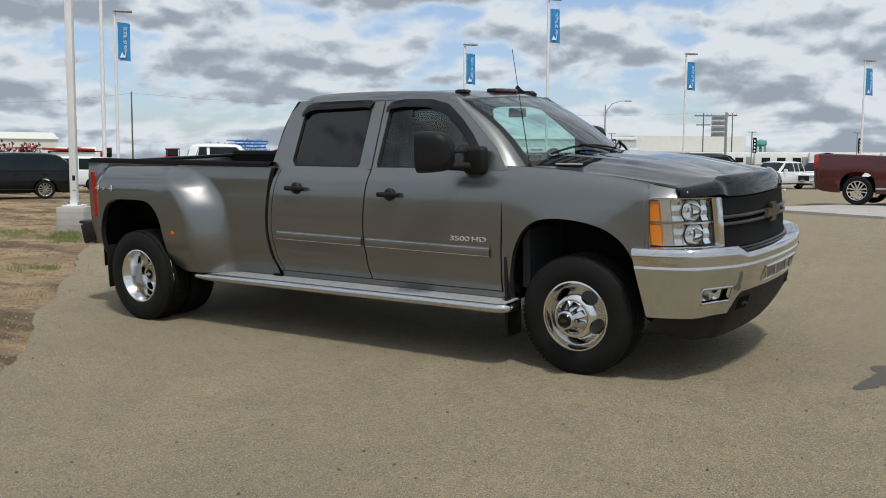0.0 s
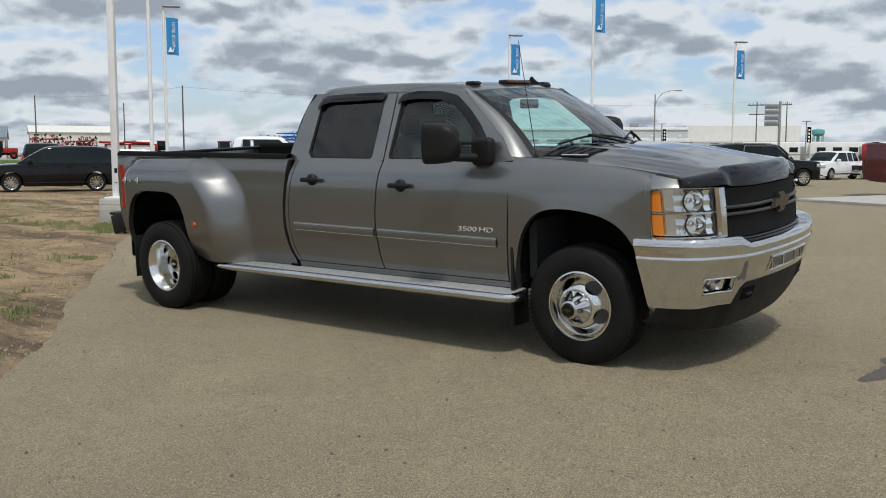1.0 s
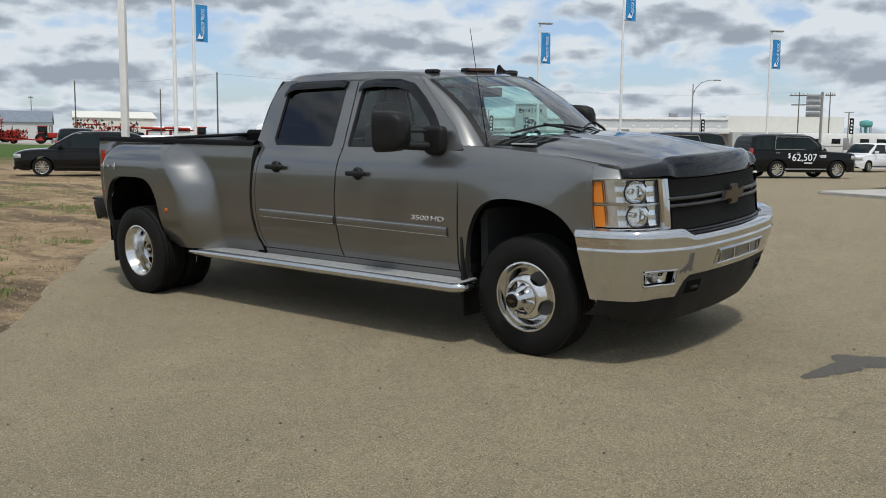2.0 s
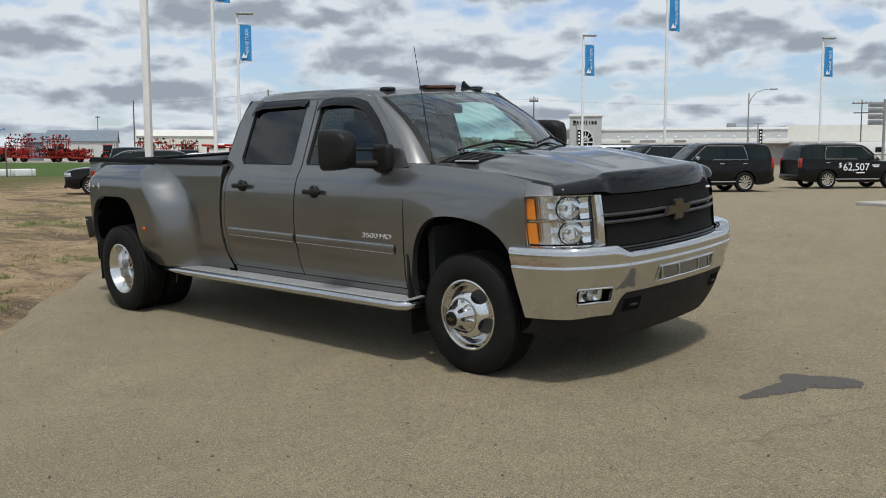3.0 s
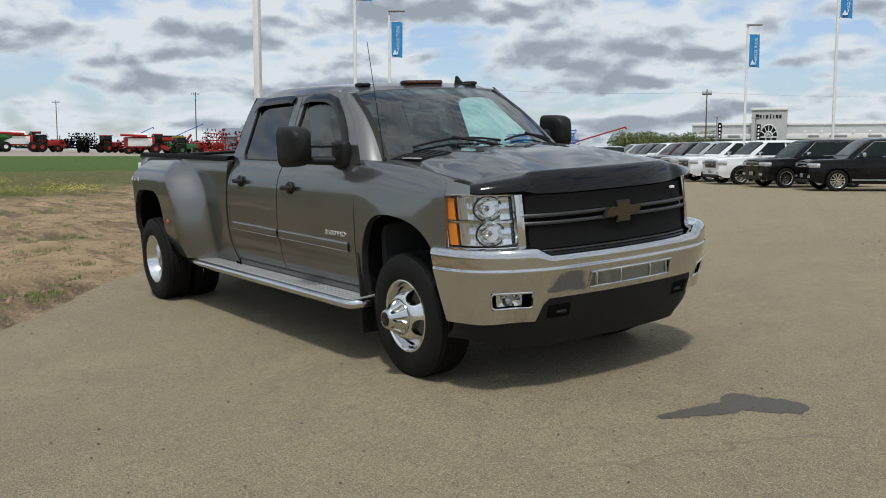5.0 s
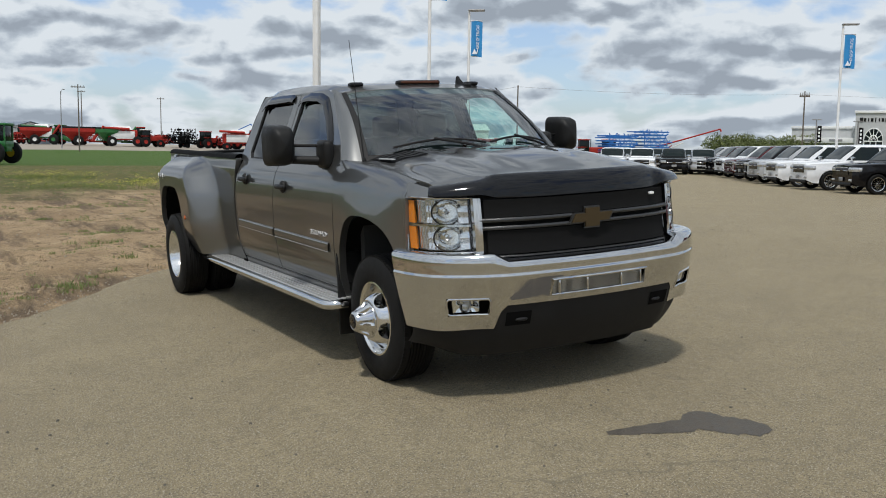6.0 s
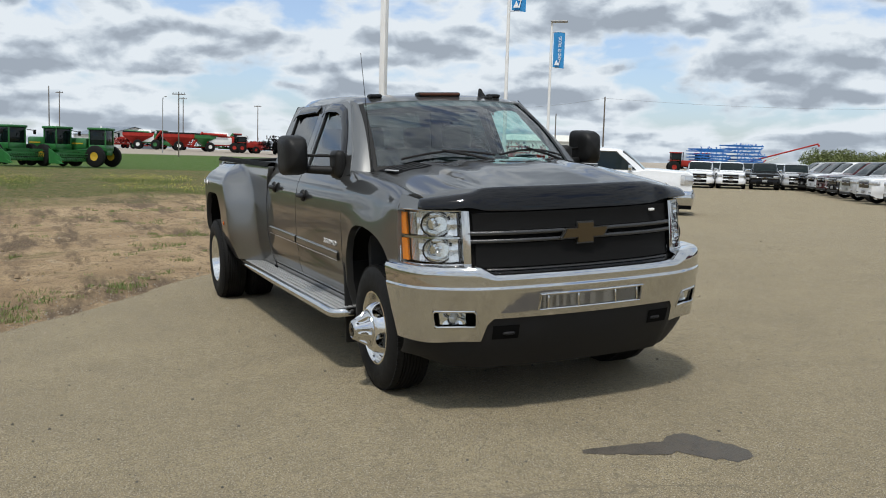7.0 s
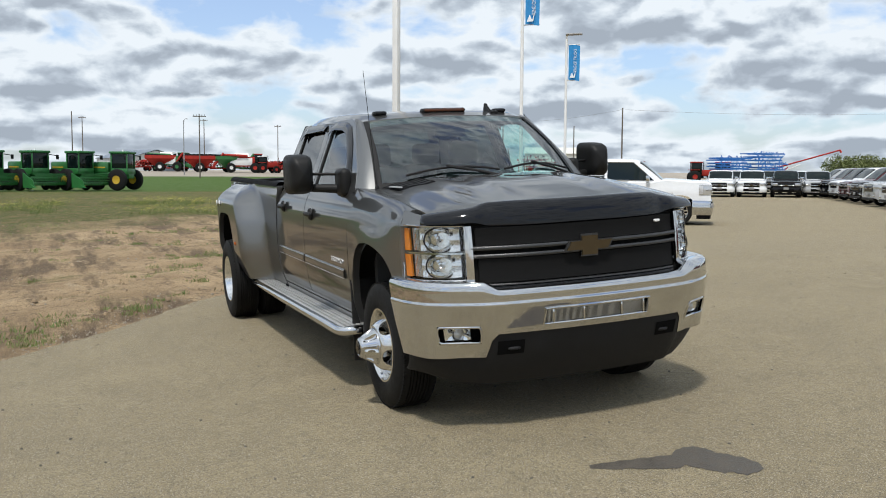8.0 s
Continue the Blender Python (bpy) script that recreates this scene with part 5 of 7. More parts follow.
# towing mirrors
for s in (-1, 1):
    def shell(u, v):
        a = 2 * math.pi * u
        cy, cz = math.cos(a), math.sin(a)
        k = 1.0 / max(1e-6, (abs(cy) ** 5 + abs(cz) ** 5) ** 0.2)
        sc = (1.0, 0.985, 0.93, 0.80, 0.50, 0.0)[min(5, int(round(v * 5)))]
        dx = (0.0, 0.05, 0.10, 0.135, 0.155, 0.16)[min(5, int(round(v * 5)))]
        return Vector((-1.055 + dx * 1.6, s * ((1.215 if s < 0 else 1.25) + 0.092 * cy * k * sc), 1.500 + 0.146 * cz * k * sc))
    bm = grid(shell, 40, 5, None, None, True)
    MIR = part("towing_mirror", bm, "plastic", TRUCK, "large black towing mirror on twin arms")
    bm = poly([shell(k / 40, 0) + Vector((0.01, 0, 0)) for k in range(40)])
    part("mirror_glass", bm, "chrome", MIR, smooth=False)
    part("mirror_arm", rod((-0.93, s * 1.16, 1.400), (-0.82, s * 0.95, 1.385), 0.028, 0.034, 12), "plastic", MIR)
    part("mirror_arm", rod((-0.93, s * 1.16, 1.500), (-0.82, s * 0.93, 1.490), 0.011, 0.011, 10), "plastic", MIR)
    bm = box((-0.785, s * 0.935, 1.430), (0.19, 0.085, 0.20), 0.036, seg=3)
    part("mirror_base", bm, "plastic", MIR)

# roof marker lamps, antennas, wipers
for y, w in ((-0.507, 0.10), (0.0, 0.36), (0.507, 0.10)):
    z = roof_pt(0.06, (y / 0.728 + 1) / 2)[2]
    x = roof_pt(0.10, (y / 0.728 + 1) / 2)[0]
    ml = part("roof_marker_lamp", box((x, y, z + 0.022), (0.085, w, 0.036), 0.016, seg=3), "plastic", TRUCK)
    part("lamp_lens", box((x + 0.034, y, z + 0.024), (0.03, w * 0.93, 0.022), 0.008), "amber_smoke" if w > 0.2 else "gloss_black", ml, "smoked amber lens")
bm = poly([(x, 0.41, z) for x, z in ((-1.08, 1.912), (-1.25, 1.912), (-1.246, 1.955), (-1.232, 1.995), (-1.214, 1.998), (-1.19, 1.960), (-1.14, 1.930))], (0, 0.022, 0))
bmesh.ops.bevel(bm, geom=bm.edges[:], offset=0.005, segments=2, affect="EDGES")
part("roof_fin", bm, "plastic", TRUCK, "black shark-fin antenna")
part("fin_base", box((-1.155, 0.421, 1.915), (0.22, 0.06, 0.03), 0.013), "plastic", TRUCK)
part("whip_antenna", rod((-0.42, -0.80, 1.38), (-0.54, -0.82, 2.20), 0.0035, 0.002, 6), "plastic", TRUCK, "thin black whip antenna")
part("antenna_base", lathe([(0.016, 0.0), (0.014, 0.03), (0.006, 0.045), (0.001, 0.046)], 12, "z", None, (-0.42, -0.80, 1.365)), "plastic", TRUCK)
for y0, y1 in ((0.02, -0.62), (0.70, 0.06)):
    pts = []
    for k in range(13):
        u = k / 12
        y = lerp(y0, y1, u)
        p = ws_pt((y / 0.80 + 1) / 2, 0.10 + 0.06 * math.sin(math.pi * u))
        pts.append(p + Vector((0.02, 0, 0.022)))
    wp = part("wiper", tube(pts, 0.008, 6), "plastic", TRUCK, "black wiper blade")
    a = ws_pt((y0 / 0.80 + 1) / 2, 0.02) + Vector((0.05, 0, 0.02))
    part("wiper_arm", tube([a, lerp(a, pts[7], 0.5) + Vector((0.01, 0, 0.012)), pts[7] + Vector((0.01, 0, 0.012))], 0.010, 6), "plastic", wp)

# cabin
for s in (-1, 1):
    for x, nm in ((-1.35, "front_seat"), (-2.25, "rear_seat")):
        st = part(nm, box((x, s * 0.40, 0.86), (0.50, 0.52, 0.20), 0.06, seg=3), "interior", TRUCK)
        part("backrest", box((x - 0.28, s * 0.40, 1.20), (0.16, 0.52, 0.62), 0.06, rot=None, seg=3), "interior", st)
        part("headrest", box((x - 0.31, s * 0.40, 1.61), (0.11, 0.27, 0.19), 0.05, seg=3), "interior", st)
part("dashboard", box((-0.66, 0, 1.22), (0.36, 1.58, 0.24), 0.07, seg=3), "interior", TRUCK)
bm = tube([Vector((-0.93, 0.40, 1.27)) + Vector((0.10 * math.sin(a) * 0.6, 0.185 * math.cos(a), 0.185 * math.sin(a))) for a in [2 * math.pi * k / 28 for k in range(29)]], 0.015, 8)
sw = part("steering_wheel", bm, "interior", TRUCK)
part("steering_hub", box((-0.92, 0.40, 1.27), (0.06, 0.13, 0.11), 0.03), "interior", sw)
part("inside_mirror", box((-0.98, 0.0, 1.765), (0.03, 0.25, 0.075), 0.014), "plastic", TRUCK)
part("headliner", grid(lambda u, v: Vector(roof_pt(lerp(0.12, 0.98, u), lerp(0.03, 0.97, v))) - Vector((0, 0, 0.05)), 8, 8), "interior", TRUCK)


# ---- parked vehicles ----
def wheel_mesh(r, w):
    bm = lathe([(r * 0.66, -w / 2), (r * 0.9, -w / 2 - 0.004), (r * 0.98, -w / 2 + 0.025), (r, 0), (r * 0.98, w / 2 - 0.025), (r * 0.9, w / 2), (r * 0.62, w / 2 - 0.02)], 28)
    return finish(bm, "tyre", "rubber")


def rim_mesh(r, w, spokes=6):
    bm = lathe([(r * 0.67, -w / 2 - 0.004), (r * 0.63, -w / 2 + 0.006), (r * 0.58, 0.0)], 28)
    for k in range(spokes):
        a = 2 * math.pi * k / spokes
        d = Vector((math.cos(a), 0, math.sin(a)))
        s = Vector((-math.sin(a), 0, math.cos(a)))
        o = Vector((0, -w / 2 + 0.01, 0))
        for q in (-1, 1):
            poly([o + d * r * 0.08 + s * r * 0.01 * q, o + d * r * 0.08 + s * r * 0.10 * q, o + d * r * 0.66 + s * r * 0.20 * q, o + d * r * 0.66 + s * r * 0.09 * q], (0, 0.03, 0), bm)
    lathe([(0.001, -w / 2), (r * 0.13, -w / 2), (r * 0.17, -w / 2 + 0.03)], 16, "y", bm)
    return finish(bm, "rim", "alloy")


KINDS = {
    # length, width, height, front axle, rear axle, wheel radius, ground clearance
    "suv": dict(L=5.18, W=2.04, H=1.97, fa=0.96, ra=3.91, r=0.40, zc=0.30, belt=1.26, hood=1.21, nose=1.10, cowl=1.42, wtop=2.15, rtop=4.92, rend=5.15, snub=0.84),
    "crossover": dict(L=5.17, W=1.99, H=1.77, fa=0.98, ra=4.00, r=0.36, zc=0.24, belt=1.06, hood=1.05, nose=0.88, cowl=1.20, wtop=2.25, rtop=4.35, rend=5.08, snub=0.74),
    "hatch": dict(L=4.25, W=1.77, H=1.66, fa=0.86, ra=3.42, r=0.33, zc=0.22, belt=1.02, hood=1.00, nose=0.86, cowl=1.05, wtop=1.75, rtop=3.85, rend=4.18, snub=0.74),
    "pickup": dict(L=5.75, W=2.03, H=1.95, fa=0.95, ra=4.55, r=0.40, zc=0.34, belt=1.30, hood=1.36, nose=1.29, cowl=1.48, wtop=2.22, rtop=3.68, rend=3.84, snub=0.95),
    "tall_pickup": dict(L=5.75, W=2.03, H=2.04, fa=0.93, ra=4.55, r=0.40, zc=0.34, belt=1.32, hood=1.38, nose=1.29, cowl=1.46, wtop=2.20, rtop=3.68, rend=3.84, snub=0.95),
    "small_pickup": dict(L=5.40, W=1.89, H=1.79, fa=0.92, ra=4.18, r=0.37, zc=0.32, belt=1.16, hood=1.13, nose=1.0, cowl=1.42, wtop=2.12, rtop=3.55, rend=3.70, snub=0.86),
}
CAR_MESH = {}


def car(kind, paint, m, label, name, category, group="", chrome_trim=True, grille="gloss_black", roof_rack=False):
    K = KINDS[kind]
    L, W, H, r = K["L"], K["W"], K["H"], K["r"]
    root = thing(name, label, category, m, group)
    key = (kind, paint, chrome_trim, grille, roof_rack)
    if key in CAR_MESH:
        for nm, me, loc in CAR_MESH[key]:
            ob = new(nm, me)
            ob.parent = root
            ob.location = loc
        return root
    made = []

    def add(nm, bm, mat, loc=(0, 0, 0), angle=35):
        me = bm if isinstance(bm, bpy.types.Mesh) else finish(bm, nm, mat, True, angle)
        ob = new(nm, me)
        ob.parent = root
        ob.location = loc
        made.append((nm, me, loc))
        return ob

    bed = "pickup" in kind
    belt, zc = K["belt"], K["zc"]
    top = curve([(0.0, K["nose"]), (0.12, K["nose"] + 0.06), (0.45, K["hood"] - 0.02), (K["cowl"], K["hood"] + 0.03), (K["cowl"] + 0.3, belt + 0.02), (L - 0.4, belt + (0.14 if bed else 0.03)), (L, belt + (0.13 if bed else 0.0))])
    plan = curve([(0.0, K.get("snub", 0.80)), (0.10, K.get("snub", 0.80) * 0.35 + 0.63), (0.35, 0.975), (0.8, 1.0), (L - 0.6, 1.0), (L - 0.15, 0.95), (L, 0.86)])
    bottom = curve([(0.0, zc + 0.12), (0.3, zc), (L - 0.4, zc), (L, zc + 0.12)])

    # the outline of the nose seen from above, by distance from its middle
    front = [Vector((0.0, 0.0))] + [Vector((q, W / 2 * plan(q))) for q in (0.0, 0.03, 0.07, 0.12, 0.2, 0.3, 0.45, 0.65, 0.9)]
    reach = [0.0]
    for p0, p1 in zip(front, front[1:]):
        reach.append(reach[-1] + (p1 - p0).length)

    def nose(d, out, z):
        k = min(abs(d), reach[-1] - 1e-4)
        i = max(j for j in range(len(reach) - 1) if reach[j] <= k)
        p = lerp(front[i], front[i + 1], (k - reach[i]) / (reach[i + 1] - reach[i]))
        c = front[i + 1] - front[i]
        nr = Vector((c.y, -c.x)).normalized()
        return Vector((-(p.x - nr.x * out), math.copysign(p.y - nr.y * out, d), z))

    def wrap(d0, d1, z0, z1, out=0.015, nu=14, bulge=0.012):
        """A strip that follows the nose, standing proud of it."""
        bm = grid(lambda u, v: nose(lerp(d0, d1, u), out + bulge * math.sin(math.pi * v), lerp(z0, z1, v)), nu, 5)
        return rim_out(bm, (-0.05, 0, 0))

    def arch(x):
        z = bottom(x)
        for ax in (K["fa"], K["ra"]):
            d = abs(x - ax)
            R = r * 1.17
            if d < R:
                z = max(z, r + (R * 1.10 * (1 - (d / R) ** 2.8) ** (1 / 2.8) if bed else math.sqrt(R * R - d * d) * 0.98))
        return z

    brk = sorted({0.0, 0.04, 0.12, 0.22, L - 0.12, L - 0.04, L} | {ax + s * r * 1.17 * math.cos(a * math.pi / 14) for ax in (K["fa"], K["ra"]) for s in (-1, 1) for a in range(8)} | {0.35 + k * (L - 0.6) / 16 for k in range(17)})

    def side(x, v):
        zb, zt = arch(x), top(x)
        hw = W / 2 * plan(x)
        # from the sill up over the shoulder to the middle
        if v < 0.72:
            t = v / 0.72
            z = lerp(zb, zt - 0.07, t)
            y = hw * (1 - 0.06 * (1 - sstep(zc, zc + 0.35, z)) - 0.035 * sstep(zt - 0.4, zt - 0.05, z))
            return y, z
        t = (v - 0.72) / 0.28
        a = t * math.pi / 2
        return lerp(hw * 0.965 - 0.10 * (1 - math.cos(a)) , 0.0, sstep(0.25, 1.0, t)), zt - 0.07 + 0.07 * math.sin(a) + 0.02 * t

    bm = bmesh.new()
    nv = 16
    for s in (-1, 1):
        vs = [[bm.verts.new((-x, s * side(x, j / nv)[0], side(x, j / nv)[1])) for j in range(nv + 1)] for x in brk]
        for i in range(len(brk) - 1):
            for j in range(nv):
                if bed and brk[i] >= K["rend"] + 0.05 and brk[i + 1] <= L - 0.06 and j / nv > 0.80:
                    continue
                bm.faces.new((vs[i][j], vs[i + 1][j], vs[i + 1][j + 1], vs[i][j + 1]))
        for e in (0, -1):
            for j in range(nv):
                q = bm.verts.new((vs[e][j].co.x, 0, vs[e][j].co.z))
                q2 = bm.verts.new((vs[e][j].co.x, 0, vs[e][j + 1].co.z))
                if (vs[e][j + 1].co - q2.co).length > 1e-4:
                    bm.faces.new((vs[e][j], q, q2, vs[e][j + 1]))
    bmesh.ops.remove_doubles(bm, verts=bm.verts, dist=0.002)
    add("body", bm, paint)
    # the dark underbody and wheel wells
    bm = box((-L / 2, 0, zc + 0.22), (L * 0.93, W * 0.80, 0.40), 0.05)
    add("underbody", bm, "dark")
    if bed:
        add("bed_floor", box((-(K["rend"] + L) / 2, 0, belt - 0.30), (L - K["rend"] - 0.15, W * 0.82, 0.04)), "dark")
    # the cabin: a painted shell, with panes let into it
    wy, ty = W / 2 * 0.945, W / 2 * 0.735
    zb, zt = belt + 0.0, H - 0.03
    c0, c1, d0, d1 = K["cowl"], K["wtop"], K["rtop"], K["rend"]
    upright = K.get("upright", False)
    ridge = curve([(c0 - 0.06, belt - 0.02), (lerp(c0, c1, 0.5), lerp(belt, H, 0.53)), (c1, H - 0.055), (c1 + 0.35, H - 0.008), (lerp(c1, d0, 0.55), H), (d0, H - 0.055), (lerp(d0, d1, 0.55), lerp(H, belt, 0.40)), (d1, belt - 0.02)])

    def shell(x, v, lift=0.0):
        t = ridge(x)
        hh = t - belt
        tap = 1 - 0.16 * sstep(c0 + 0.75, c0, x) - 0.10 * sstep(d1 - 0.55, d1, x)
        ze = belt + hh * 0.86
        if v < 0.6:
            z = lerp(belt - 0.03, ze, v / 0.6)
            return Vector((-x, lerp(wy, ty, max(0, z - belt) / (H - belt)) * tap + lift, z))
        a = (v - 0.6) / 0.4 * math.pi / 2
        ye = lerp(wy, ty, hh * 0.86 / (H - belt)) * tap
        return Vector((-x, ye * (math.cos(a) ** 0.55 if v < 1 else 0.0), ze + hh * 0.14 * math.sin(a) ** 0.8 + lift))

    def flip(p, s):
        return Vector((p.x, s * p.y, p.z))

    bm = bmesh.new()
    for s in (-1, 1):
        grid(lambda u, v: flip(shell(lerp(c0 - 0.06, d1, u), v), s), 40, 20, bm)
    bmesh.ops.remove_doubles(bm, verts=bm.verts, dist=0.002)
    add("cabin", bm, paint, angle=50)
    slope0 = lambda z: lerp(c0, c1, min(1, max(0, (z - belt) / (H - 0.05 - belt))) ** 0.92)
    slope1 = lambda z: lerp(d1, d0, min(1, max(0, (z - belt) / (H - 0.05 - belt))) ** 0.9)
    bm = grid(lambda u, v: shell(lerp(c0 + 0.03, c1 - 0.05, u), lerp(0.62, 1.0, v), 0.0) + Vector((0.008, 0, 0.008)), 10, 10)
    b2 = mirrored(bm)
    me2 = bpy.data.meshes.new("t")
    b2.to_mesh(me2)
    b2.free()
    bm.from_mesh(me2)
    add("windscreen", bm, "car_glass", angle=60)
    bm = grid(lambda u, v: shell(lerp(d0 + 0.06, d1 - 0.06, u), lerp(0.66, 1.0, v), 0.0) + Vector((-0.008, 0, 0.008)), 10, 10)
    b2 = mirrored(bm)
    me2 = bpy.data.meshes.new("t")
    b2.to_mesh(me2)
    b2.free()
    bm.from_mesh(me2)
    add("rear_window", bm, "car_glass", angle=60)
    for s in (-1, 1):
        def cabin(x, z):
            k = (z - zb) / (zt - zb)
            return Vector((x, s * (lerp(wy, ty, k) + 0.006), z))

        zlo, zhi = belt + 0.035, belt + (H - belt) * 0.83
        bars = [c1 + 0.98]
        if not bed:
            bars.append(c1 + (1.55 if kind == "hatch" else 1.90))
        bars = [b for b in bars if b < d0 + 0.1]
        ends = [None] + bars + [None]
        for a, b in zip(ends, ends[1:]):
            def pane(u, v):
                z = lerp(zlo, zhi, v)
                xa = slope0(z) + 0.20 if a is None else a + 0.045
                xb = slope1(z) - (0.26 if bed else 0.14) if b is None else b - 0.045
                x = lerp(xa, max(xa + 0.05, xb), u)
                p = shell(x, 0.6 * (z - belt + 0.03) / (0.86 * (ridge(x) - belt) + 0.03)) if z < belt + 0.86 * (ridge(x) - belt) else shell(x, 0.6)
                return Vector((p.x, s * (p.y + 0.012), p.z))
            add("side_window", grid(pane, 10, 8), "car_glass", angle=60)
        if chrome_trim:
            def rim_at(x, z):
                v = 0.6 * (z - belt + 0.03) / (0.86 * (ridge(x) - belt) + 0.03)
                q = shell(x, min(0.6, v))
                return Vector((q.x, s * (q.y + 0.018), q.z))
            xb = (bars[-1] - 0.02) if not bed else slope1(zlo) - 0.24
            loop = [rim_at(slope0(zlo) + 0.20, zlo), rim_at(lerp(slope0(zlo), xb, 0.5), zlo), rim_at(xb, zlo), rim_at(xb - 0.06, lerp(zlo, zhi, 0.6)), rim_at(xb - 0.14, zhi), rim_at(lerp(slope0(zhi), xb, 0.55), zhi), rim_at(slope0(zhi) + 0.22, zhi), rim_at(slope0(lerp(zlo, zhi, 0.5)) + 0.19, lerp(zlo, zhi, 0.5))]
            add("window_trim", tube(loop + loop[:1], 0.014, 6), "chrome")
        add("side_mirror", box((-c0 - 0.42, s * (wy + 0.12), belt + 0.10), (0.12, 0.22, 0.17), 0.03), "chrome" if chrome_trim else paint)
        add("side_trim", box((-L * 0.5, s * (W / 2 * 0.975), zc + 0.12), (L * 0.42, 0.03, 0.05), 0.012), "plastic" if not chrome_trim else "chrome")
        for hx in (-c1 - 0.78, -c1 - 1.75):
            if hx > -d1 + 0.2:
                add("door_handle", box((hx, s * (W / 2 * 0.985), belt - 0.12), (0.2, 0.03, 0.035), 0.01), "chrome" if chrome_trim else paint)
        hy = W / 2 * 0.70
        tall = kind in ("pickup", "tall_pickup")
        hw, nz = reach[1], K["nose"]
        lo, hi = (nz - 0.36, nz - 0.05) if tall else ((nz - 0.22, nz - 0.06) if kind in ("suv", "small_pickup") else (nz - 0.17, nz - 0.01))
        add("headlamp", wrap(s * hw * 0.66, s * (hw + 0.30), lo, hi), "lamp_glass")
        add("lamp_divider", wrap(s * hw * 0.70, s * (hw + 0.10), lerp(lo, hi, 0.46), lerp(lo, hi, 0.54), 0.03), "chrome")
        add("turn_signal", wrap(s * (hw + 0.235), s * (hw + 0.29), lo + 0.03, hi - 0.03, 0.026), "silver")
        add("tail_lamp", box((-L + 0.06, s * W * 0.43, belt - 0.12), (0.14, 0.13, 0.42), 0.03), "red_lens")
        add("fog_lamp", wrap(s * hw * 0.72, s * hw * 0.98, zc + 0.20, zc + 0.28, 0.06 if tall else 0.02), "lamp_glass")
        for ax in (K["fa"], K["ra"]):
            y = s * (W / 2 - 0.12)
            ang = 0 if s < 0 else math.pi
            for nm, me in (("tyre", WHEELS[kind][0]), ("rim", WHEELS[kind][1])):
                ob = new(nm, me if s < 0 else WHEELS[kind][0 if nm == "tyre" else 2])
                ob.parent = root
                ob.location = (-ax, y, r)
                made.append((nm, ob.data, (-ax, y, r)))
    hw, nz = reach[1], K["nose"]
    add("grille", wrap(-hw * 0.62, hw * 0.62, nz - (0.40 if bed else 0.36), nz - 0.05, 0.012), grille)
    for dz in ((-0.20,) if kind == "small_pickup" else (-0.32, -0.20, -0.08) if bed else (-0.20, -0.07)):
        add("grille_bar", wrap(-hw * 0.60, hw * 0.60, nz + dz - 0.016, nz + dz + 0.016, 0.030), "chrome" if chrome_trim else "plastic")
    add("front_emblem", box((0.045, 0, nz - 0.20), (0.02, 0.20, 0.07), 0.01), "gold")
    if bed:
        small = kind == "small_pickup"
        add("front_bumper", wrap(-hw - 0.50, hw + 0.50, zc + (0.02 if small else -0.02), zc + (0.34 if small else 0.42), 0.045, 30, 0.03), paint if small else "chrome")
        if small:
            add("bumper_intake", wrap(-hw * 0.62, hw * 0.62, zc + 0.08, zc + 0.25, 0.072, 20), "matt_black")
        add("lower_valance", wrap(-hw - 0.36, hw + 0.36, zc - 0.14, zc - 0.01, 0.0, 24), "matt_black")
    else:
        add("lower_intake", wrap(-hw * 0.9, hw * 0.9, zc + 0.02, zc + 0.14, 0.03, 20), "plastic")
    add("number_plate", box((0.09 if bed else 0.05, 0, zc + 0.27), (0.012, 0.32, 0.15), 0.004), "galv")
    add("rear_bumper", box((-L + 0.05, 0, zc + 0.22), (0.22, W * 0.86, 0.24), 0.06), paint if not bed else "chrome")
    for s in (-1, 1):
        # black lining round the wheel openings
        for ax in (K["fa"], K["ra"]):
            bm = grid(lambda u, v: Vector((-ax - r * 1.16 * math.cos(math.pi * u), s * lerp(W / 2 * 0.93, W / 2 * 0.60, v), r + r * (1.42 if bed else 1.15) * math.sin(math.pi * u) ** 0.8)), 14, 2)
            add("wheel_well", bm, "dark")
    if roof_rack:
        for s in (-1, 1):
            add("roof_rail", tube([(-c1 - 0.3, s * ty * 0.86, H + 0.01), (-d0 + 0.1, s * ty * 0.86, H + 0.0)], 0.018, 6), "chrome")
    CAR_MESH[key] = made
    return root


def flip_y(me, name):
    b = bmesh.new()
    b.from_mesh(me)
    bmesh.ops.scale(b, vec=(1, -1, 1), verts=b.verts)
    bmesh.ops.reverse_faces(b, faces=b.faces)
    return finish(b, name, "alloy")


WHEELS = {}
for k, K in KINDS.items():
    rm = rim_mesh(K["r"], 0.25, 6)
    WHEELS[k] = (wheel_mesh(K["r"], 0.25), rm, flip_y(rm, "rim"))


def park(x, y, heading, L, z=None):
    """Pose of a vehicle centred at x, y that faces the compass vector heading."""
    a = math.atan2(heading[1], heading[0])
    c = Vector((x, y)) + Vector((math.cos(a), math.sin(a))) * L / 2
    return pose(c.x, c.y, height(x, y) if z is None else z, 0, 0, math.degrees(a))


def parked(kind, paint, x, y, heading, label, name="parked_suv", category="car", z=None, **kw):
    return car(kind, paint, park(x, y, heading, KINDS[kind]["L"], z), label, name, category, **kw)


ROW = [Vector(q) for q in ((-14.97, 29.48), (-22.6, 32.6), (-26.4, 35.1), (-48.9, 51.6))]


def row_place(d):
    for a, b in zip(ROW, ROW[1:]):
        if d <= (b - a).length or b is ROW[-1]:
            return a + (b - a).normalized() * d
        d -= (b - a).length


